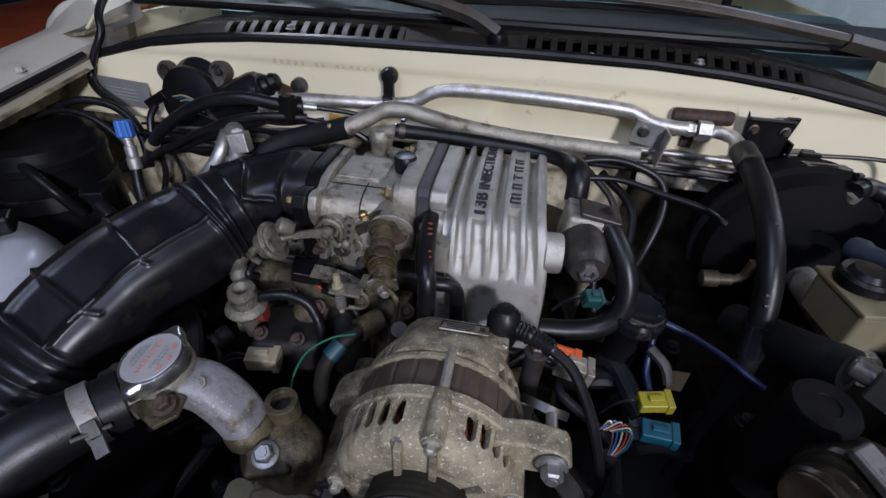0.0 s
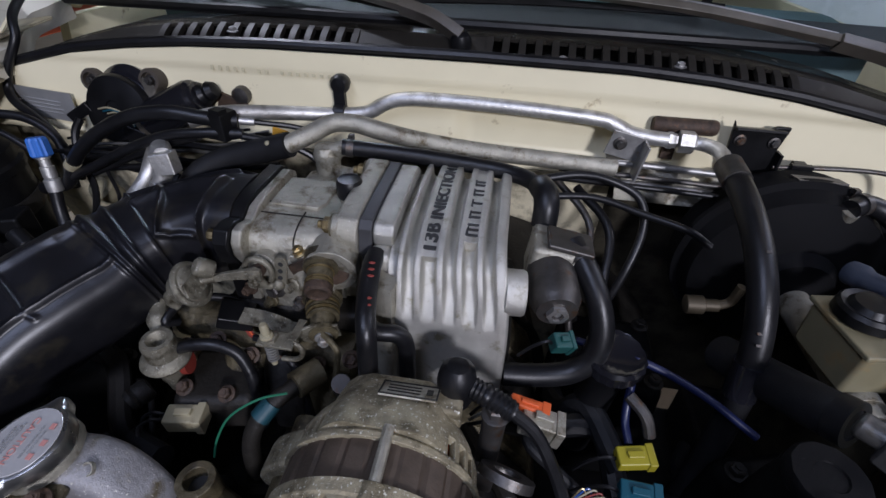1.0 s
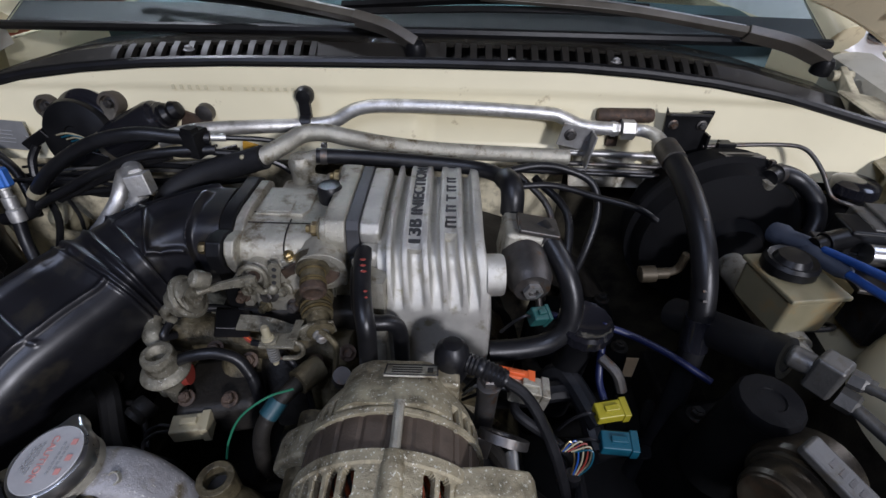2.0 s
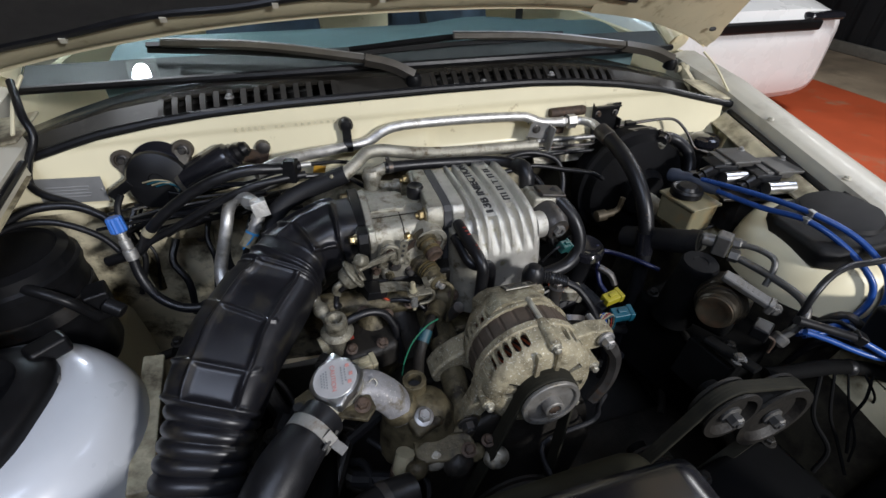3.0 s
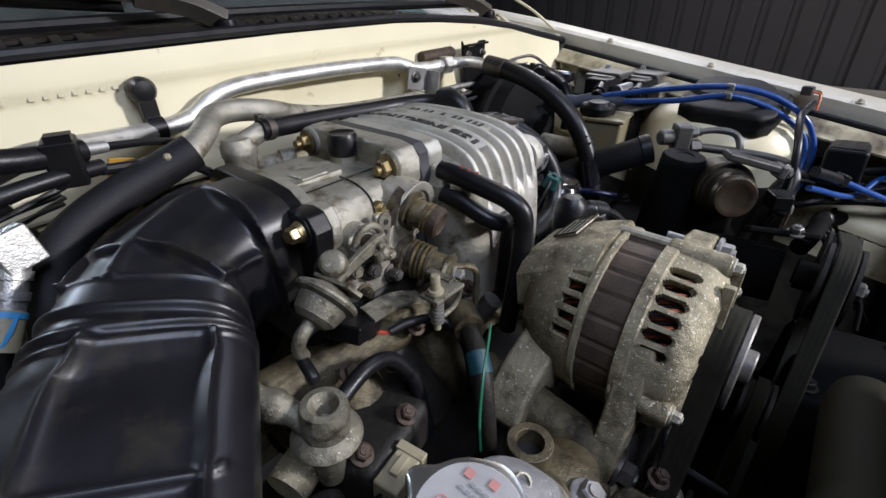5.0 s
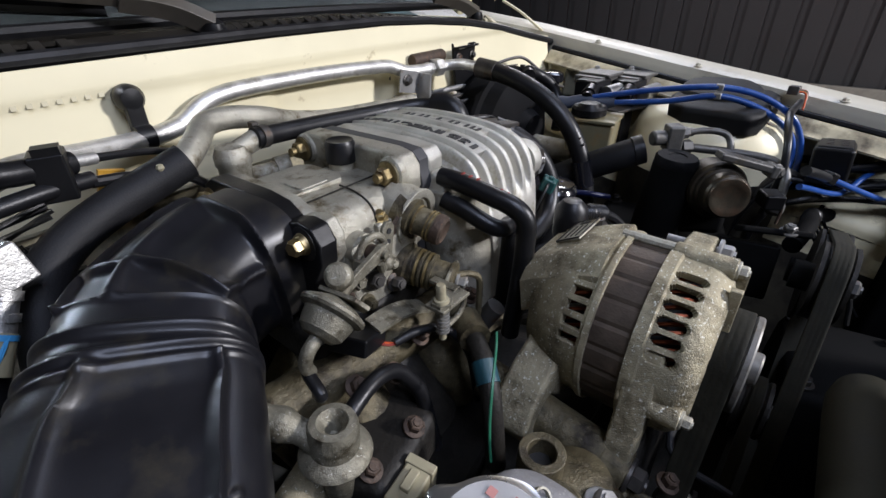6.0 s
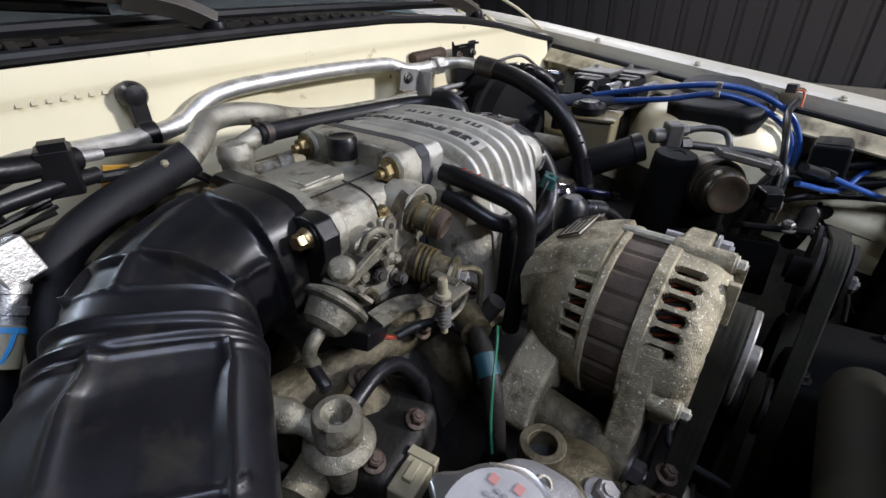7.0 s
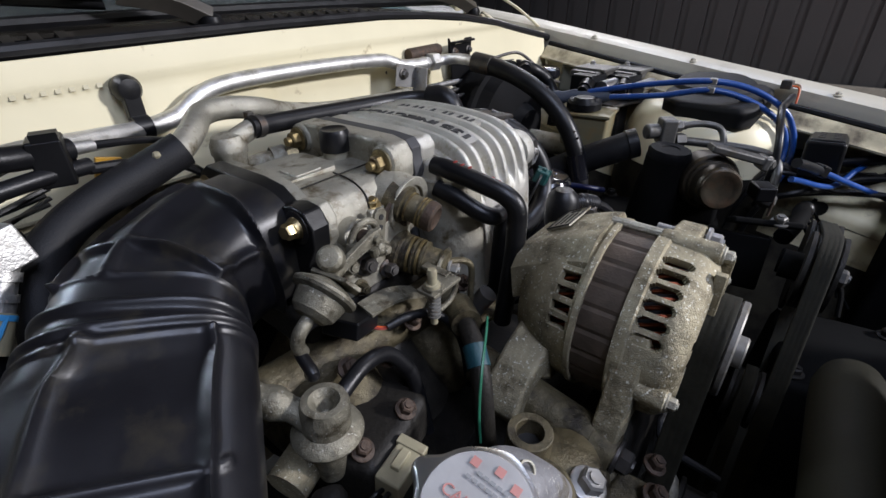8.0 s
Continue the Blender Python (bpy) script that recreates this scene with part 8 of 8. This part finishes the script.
def belt_loop(name, y, w, circles, material, label):
    """A flat belt round pulleys: circles as (x, z, r), given counter-clockwise as seen from the front of the car."""
    pts = []
    n = len(circles)
    for k in range(n):
        x0, z0, r0 = circles[k - 1]
        x1, z1, r1 = circles[k]
        x2, z2, r2 = circles[(k + 1) % n]
        def normal(xa, za, ra, xb, zb, rb):
            d = math.hypot(xb - xa, zb - za)
            a = math.atan2(zb - za, xb - xa)
            return a - math.pi / 2 + math.asin((rb - ra) / d) * -1
        a0 = normal(x0, z0, r0, x1, z1, r1)
        a1 = normal(x1, z1, r1, x2, z2, r2)
        while a1 < a0:
            a1 += 2 * math.pi
        m = max(3, int((a1 - a0) / 0.12))
        for i in range(m + 1):
            a = a0 + (a1 - a0) * i / m
            pts.append((x1 + r1 * math.cos(a), z1 + r1 * math.sin(a)))
    g = Geo()
    N = len(pts)
    vs, fs = [], []
    # the back of the belt has shallow grooves
    section = [(0, -0.5), (0.0036, -0.5)] + [q for j in range(4) for yy in [-0.5 + 0.25 * j] for q in ((0.0042, yy + 0.03), (0.0042, yy + 0.20), (0.0040, yy + 0.25 - 0.012))] + [(0.0036, 0.5), (0, 0.5)]
    S = len(section)
    for k in range(N):
        a, b = Vector(pts[k - 1]), Vector(pts[(k + 1) % N])
        d = (b - a).normalized()
        nx, nz = d.y, -d.x
        x, z = pts[k]
        for o, yy in section:
            vs.append((x + nx * o, y + w * yy, z + nz * o))
    for k in range(N):
        k2 = (k + 1) % N
        for i in range(S):
            i2 = (i + 1) % S
            fs.append((k * S + i, k * S + i2, k2 * S + i2, k2 * S + i))
    g.add(vs, fs)
    return solid(name, g, material, label, "belt", angle=50)


belt_loop("alternator_belt", 0.1520, 0.020, ((-0.045, 0.555, 0.066), (-0.015, 0.783, 0.0362)), BELT, "worn black alternator belt")
belt_loop("steering_belt", 0.087, 0.0175, ((0.052, 0.425, 0.062), (0.304, 0.714, 0.056), (0.214, 0.755, 0.040)), BELT, "worn black ribbed belt to the steering pump")


def pulley(name, c, r, label):
    x, y, z = c
    t = thing(name, c, label, "pulley")
    part("wheel", Geo().lathe((x, y - 0.016, z), (0, 1, 0), [(0.018, 0.008), (r * 0.72, 0.010), (r * 0.86, 0.0), (r * 1.06, 0.001), (r * 1.06, 0.005), (r * 0.97, 0.008), (r * 0.97, 0.026), (r * 1.06, 0.028), (r * 1.06, 0.032), (0.018, 0.032)], 44), GREASE, t, angle=25)
    part("nut", Geo().bolt((x, y - 0.009, z), (0, -1, 0), 0.010, 0.015), PIPE_GREY, t)
    part("shaft", Geo().cyl((x, y, z), (x, y + 0.034, z), 0.016, n=16), PITCH, t)


belt_loop("compressor_belt", 0.108, 0.013, ((0.052, 0.425, 0.062), (0.166, 0.594, 0.034)), BELT, "worn black belt to the small tensioner")
pulley("tensioner_pulley", (0.166, 0.108, 0.594), 0.0335, "small dark steel tensioner pulley")


pulley("steering_pump_pulley", (0.214, 0.087, 0.755), 0.0395, "dark steel pulley on the steering pump")
pulley("crank_pulley", (-0.045, 0.120, 0.555), 0.064, "dark steel crank pulley")
pulley("compressor_pulley", (0.304, 0.087, 0.714), 0.0555, "dark steel pulley beside the steering pump pulley")
pulley("lower_crank_pulley", (0.052, 0.087, 0.425), 0.0615, "dark steel crank pulley of the steering belt")


def radiator_cover():
    t = thing("radiator_cover", (-0.20, -0.06, 0.86), "glossy black plastic cover over the radiator", "cover")

    def fn(u, v):
        x = -0.46 + 0.522 * u
        y = 0.018 - 0.30 * v - 0.004 * (2 * u - 1) ** 2
        z = 0.842 - 0.006 * (1 - smooth(0, 0.04, v)) - 0.006 * (1 - smooth(0, 0.03, 1 - u)) + 0.016 * math.sin(math.pi * min(1, v * 1.6)) * (0.5 + 0.5 * u) + 0.004 * math.sin(9 * u + 5 * v)
        return (x - 0.02 * v * u, y, z)
    part("shell", Geo().sheet(fn, 60, 36, thick=(0, 0, -0.003)), COVER, t, angle=60)
    part("rear_lip", Geo().sheet(lambda u, v: (fn(u, 0)[0], fn(u, 0)[1] + 0.004 * v, fn(u, 0)[2] - 0.05 * v), 60, 3), GLOSS, t)
    part("side_lip", Geo().sheet(lambda u, v: (fn(1, u)[0] + 0.003 * v, fn(1, u)[1], fn(1, u)[2] - 0.05 * v), 36, 3), GLOSS, t)
    o = thing("bypass_hose", (-0.05, 0.048, 0.74), "dull dark olive bypass hose behind the radiator cover", "hose")
    part("hose", Geo().lathe((-0.24, 0.044, 0.728), (1, 0.02, 0.03), [(0.027, 0), (0.027, 0.27), (0.026, 0.292), (0.021, 0.308), (0.012, 0.317), (0.002, 0.319)], 30), mat("olive_rubber", (0.013, 0.012, 0.006), 0.7, 0, var=0.2, scale=20, bump=0.1, spec=0.15), o, angle=60)
    r = thing("radiator", (0, -0.22, 0.3), "dark aluminium radiator core", "radiator")
    part("core", Geo().box((0.0, -0.20, 0.55), (0.72, 0.05, 0.46)), PITCH, r, bevel=0.004)
    part("top_tank", Geo().box((0.0, -0.20, 0.80), (0.74, 0.06, 0.05)), BLACK, r, bevel=0.01)
    s = thing("fan_shroud", (0.16, -0.08, 0.6), "dull black fan shroud", "fan shroud")
    part("ring", Geo().ring((0.0, -0.14, 0.56), (0.0, -0.05, 0.56), 0.235, 0.228, 56), PITCH, s)
    part("panel", Geo().box((0.30, -0.155, 0.60), (0.16, 0.012, 0.42)).box((-0.30, -0.155, 0.60), (0.16, 0.012, 0.42)), PITCH, s)


radiator_cover()

# ---- the engine's body and what shows between the larger things ----
def engine_block():
    t = thing("engine_block", (-0.03, 0.42, 0.5), "greasy cast rotary engine block", "engine")
    for k in range(5):
        y0 = 0.225 + 0.075 * k
        m = (TAN, GREASE, TAN, GREASE, TAN)[k]
        part("housing", Geo().lathe((-0.03, y0, 0.54), (0, 1, 0), [(0.155, 0), (0.160, 0.004), (0.160, 0.066), (0.155, 0.070)], 40, lambda th: 1 + 0.06 * math.cos(2 * th) + 0.012 * math.cos(14 * th)), m if k else GREASE, t)
    part("front_cover", Geo().prism([(-0.15, -0.12), (0.12, -0.12), (0.14, 0.03), (0.09, 0.13), (-0.04, 0.15), (-0.14, 0.10)], Matrix.Translation((-0.03, 0.23, 0.56)) @ Matrix.Rotation(radians(90), 4, "X"), 0.05), GREASE, t, bevel=0.012)
    part("gearbox_bell", Geo().lathe((-0.02, 0.60, 0.52), (0, 1, 0), [(0.18, 0), (0.17, 0.02), (0.14, 0.2)], 36), GREASE, t)
    for k in range(9):
        a = radians(20 + 17 * k)
        part("tension_bolt", Geo().bolt((-0.03 + 0.135 * math.cos(a), 0.224, 0.54 + 0.135 * math.sin(a)), (0, -1, 0), 0.008, 0.010), STEEL_DARK, t)


engine_block()


def lower_intake():
    t = thing("lower_intake", (-0.12, 0.44, 0.76), "stained cast lower intake manifold", "intake manifold")
    for k, (x, m) in enumerate(((-0.195, TAN), (-0.150, GREASE), (-0.10, TAN))):
        part("runner", Geo().tube([(x + 0.06, 0.52, 0.81), (x + 0.02, 0.46, 0.79), (x, 0.405, 0.765), (x - 0.005, 0.37, 0.735), (x + 0.01, 0.35, 0.69)], 0.026, n=18), m, t)
    part("rail", Geo().cyl((-0.275, 0.395, 0.775), (-0.075, 0.375, 0.772), 0.0215, n=22), TAN, t, bevel=0.001)
    part("deck", Geo().box((-0.14, 0.455, 0.80), (0.16, 0.13, 0.035), (4, 0, 0)), GREASE, t, bevel=0.008)
    part("throat", Geo().box((0.02, 0.47, 0.75), (0.12, 0.15, 0.10)), GREASE, t, bevel=0.012)
    for k in range(6):
        part("bolt", Geo().bolt((-0.25 + 0.035 * k, 0.352 + 0.004 * (k % 2), 0.776 + 0.012 * (k % 2)), (0.1, -0.6, 0.7), 0.0062, 0.008), RUST, t)
    part("injector", Geo().cyl((-0.085, 0.345, 0.755), (-0.075, 0.325, 0.79), 0.009, n=14), STEEL_DARK, t)


lower_intake()


def exhaust_side():
    t = thing("air_control_valve", (-0.21, 0.35, 0.72), "dirty cast air control valve under the levers", "valve")
    part("body", Geo().box((-0.215, 0.345, 0.725), (0.085, 0.075, 0.050), (0, 0, 12)), GREASE, t, bevel=0.012)
    part("dome", Geo().lathe((-0.190, 0.345, 0.722), (0.1, -0.3, 1), [(0.024, 0), (0.026, 0.006), (0.021, 0.014), (0.009, 0.019)], 24), GREASE, t)
    part("port", Geo().cyl((-0.25, 0.36, 0.74), (-0.285, 0.35, 0.735), 0.016, n=16), ALU_CORR, t)
    for x in (-0.195, -0.24):
        part("screw", Geo().bolt((x, 0.320, 0.752), (0, -0.5, 1), 0.006, 0.008), RUST, t)


exhaust_side()


def sensor_and_wires():
    t = thing("coolant_sensor", (-0.14, 0.292, 0.75), "coolant sensor hose with a teal band", "sensor")
    part("hose", Geo().tube([(-0.105, 0.335, 0.785), (-0.128, 0.305, 0.783), (-0.142, 0.288, 0.770), (-0.150, 0.278, 0.745), (-0.152, 0.272, 0.70)], 0.0082, n=16), GREASE, t)
    part("band", Geo().ring((-0.132, 0.301, 0.7815), (-0.1415, 0.289, 0.7715), 0.0096, 0.007, 18), mat("muddy_teal", (0.006, 0.045, 0.06), 0.5), t, "muddy teal band")
    part("brass_end", Geo().cyl((-0.102, 0.340, 0.785), (-0.118, 0.318, 0.786), 0.0135, n=14), TAN, t)
    g = thing("green_wire", (-0.15, 0.28, 0.77), "thin bare green wire", "cable")
    part("wire", Geo().tube([(-0.115, 0.30, 0.80), (-0.135, 0.288, 0.803), (-0.158, 0.276, 0.790), (-0.172, 0.268, 0.765), (-0.178, 0.262, 0.742)], 0.0011, n=6), WIRE_GREEN, g)


sensor_and_wires()
hose("switch_wire", [(-0.173, 0.356, 0.800), (-0.155, 0.350, 0.802), (-0.135, 0.342, 0.797), (-0.120, 0.333, 0.780), (-0.113, 0.325, 0.755), (-0.112, 0.318, 0.71)], 0.0036, RUBBER, "black wire from the throttle switch", "cable")
hose("vacuum_line", [(-0.248, 0.352, 0.812), (-0.252, 0.342, 0.822), (-0.245, 0.365, 0.828), (-0.22, 0.385, 0.82), (-0.19, 0.395, 0.80)], 0.0042, RUBBER, "thin black vacuum line under the levers", "hose")

# dark hoses, lines and looms that run in the depth of the bay
rng = random.Random(11)
for k in range(34):
    x, y = rng.choice(((-0.46, 0.42), (-0.34, 0.30), (0.22, 0.34), (0.38, 0.20), (-0.25, 0.22), (0.16, 0.24), (0.45, 0.34)))
    z = rng.uniform(0.58, 0.70)
    pts = []
    a = rng.uniform(0, 6.28)
    for j in range(5):
        pts.append((x + rng.uniform(-0.02, 0.02), y + rng.uniform(-0.02, 0.02), z + rng.uniform(-0.03, 0.03)))
        x += 0.055 * math.cos(a)
        y += 0.055 * math.sin(a)
        z -= rng.uniform(-0.01, 0.03)
        a += rng.uniform(-0.6, 0.6)
    size, skin = rng.choice((0.004, 0.006, 0.009, 0.013)), rng.choice((RUBBER, FOAM, GREASE))
    if any(p[0] > 0.12 and p[1] < 0.13 for p in pts):
        continue
    hose("bay_hose", pts, size, skin, "grimy dark line deep in the engine bay", "hose", n=10, steps=5)


def bay_boxes():
    """Larger units low in the bay, coloured near-black for the shade there."""
    for c, s, r, m, label, cat in (((0.40, 0.30, 0.60), (0.16, 0.22, 0.18), (0, 0, 15), PITCH, "near-black steering box low in the bay", "steering box"),
                                   ((-0.47, 0.44, 0.60), (0.12, 0.16, 0.14), (0, 8, 20), PITCH, "near-black unit beside the engine", "pump"),
                                   ((-0.34, 0.20, 0.60), (0.12, 0.16, 0.14), (0, 0, -12), PITCH, "near-black housing below the intake duct", "housing"),
                                   ((0.30, 0.02, 0.52), (0.20, 0.16, 0.18), (0, 0, 8), PITCH, "near-black compressor body under its pulley", "compressor"),
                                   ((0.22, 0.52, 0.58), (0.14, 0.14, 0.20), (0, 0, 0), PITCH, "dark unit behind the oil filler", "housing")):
        t = thing("bay_unit", c, label, cat)
        b = part("case", Geo().box(c, s, r, (0.9, 0.9)), m, t, bevel=0.015)
        mm = pose(*c, *r)
        for k in range(4):
            q = mm @ Vector(((k % 2 - 0.5) * s[0] * 0.7, (k // 2 - 0.5) * s[1] * 0.7, s[2] * 0.5))
            part("bolt", Geo().bolt(tuple(q), (0, 0, 1), 0.008, 0.01), GREASE, b)


bay_boxes()


def side_looms():
    """Dark cables in the front corner of the bay."""
    # box added to keep the unlit front corner black; none is seen there
    t = thing("dark_corner_block", (0.575, -0.13, 0.55), "added near-black box that darkens the bay's corner", "box")
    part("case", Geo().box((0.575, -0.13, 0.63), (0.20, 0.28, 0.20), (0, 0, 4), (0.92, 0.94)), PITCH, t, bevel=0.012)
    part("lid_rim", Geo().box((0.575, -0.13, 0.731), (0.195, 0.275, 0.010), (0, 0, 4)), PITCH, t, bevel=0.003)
    r = random.Random(5)
    for k in range(13):
        x0, y0 = 0.47 + 0.012 * k + r.uniform(-0.01, 0.01), 0.20 + r.uniform(-0.02, 0.03)
        pts = [(x0, y0, 0.60), (x0 + 0.01, y0 - 0.02, 0.68 + r.uniform(0, 0.03))]
        x, y, z = x0 + 0.02, y0 - 0.06, 0.735 + r.uniform(-0.02, 0.035)
        for j in range(4):
            pts.append((x, y, z))
            x += r.uniform(0.0, 0.045)
            y -= r.uniform(0.03, 0.08)
            z += r.uniform(-0.025, 0.02)
        hose("corner_loom", pts, r.choice((0.0035, 0.005, 0.0065, 0.009)), r.choice((RUBBER, RUBBER, FOAM, STEEL_DARK)), "grimy black cable in the bay's front corner", "cable", n=10, steps=5)


side_looms()


def firewall_clutter():
    """Thin cables and small fittings between the looms and the lower firewall."""
    r = random.Random(23)
    for k in range(11):
        x, y, z = r.uniform(-0.36, -0.28), r.uniform(0.60, 0.67), r.uniform(0.82, 0.885)
        pts = []
        for j in range(5):
            pts.append((x, y, z + r.uniform(-0.008, 0.008)))
            x -= r.uniform(0.055, 0.085)
            y += r.uniform(-0.012, 0.010)
            z -= r.uniform(-0.004, 0.020)
        hose("firewall_cable", pts, r.choice((0.0022, 0.003, 0.0042, 0.0055)), r.choice((RUBBER, RUBBER, RUBBER, STEEL_DARK, PIPE_GREY)), "thin dusty cable strung along the firewall", "cable", n=8, steps=5)
    for k in range(6):
        x, y, z = r.uniform(-0.60, -0.36), r.uniform(0.55, 0.66), r.uniform(0.70, 0.80)
        pts = [(x, y + 0.03, z + 0.05), (x - 0.01, y, z + 0.02), (x - 0.03 + r.uniform(0, 0.05), y - 0.02, z - 0.02), (x + r.uniform(-0.03, 0.03), y - 0.03, z - 0.09)]
        hose("firewall_cable", pts, r.choice((0.003, 0.005, 0.007)), RUBBER, "thin dusty cable strung along the firewall", "cable", n=8, steps=5)
    t = thing("pale_cap", (-0.535, 0.66, 0.78), "pale plastic cap on a pipe end by the firewall", "cap")
    part("cap", Geo().lathe((-0.598, 0.660, 0.745), (-0.1, -0.6, 0.8), [(0.014, -0.03), (0.020, 0), (0.021, 0.012), (0.017, 0.018), (0.004, 0.020)], 22), IVORY, t)
    part("pipe", Geo().tube([(-0.597, 0.675, 0.73), (-0.597, 0.70, 0.69), (-0.60, 0.72, 0.62)], 0.012, n=12), TAN, t)
    for x, z, s in ((-0.42, 0.775, 0.05), (-0.50, 0.735, 0.06), (-0.37, 0.80, 0.04)):
        q = thing("sheet_bracket", (x, 0.715, z), "bent cream sheet bracket on the lower firewall", "bracket")
        part("plate", Geo().box((x, 0.715, z), (s, 0.016, s * 0.7), (14, 8, 0)).box((x, 0.700, z + s * 0.3), (s * 0.8, 0.030, 0.004), (10, 8, 0)), CREAM_DIRTY, q, bevel=0.002)
        part("bolt", Geo().bolt((x + 0.008, 0.706, z), (0, -1, 0.2), 0.006, 0.007), STEEL_DARK, q)


firewall_clutter()
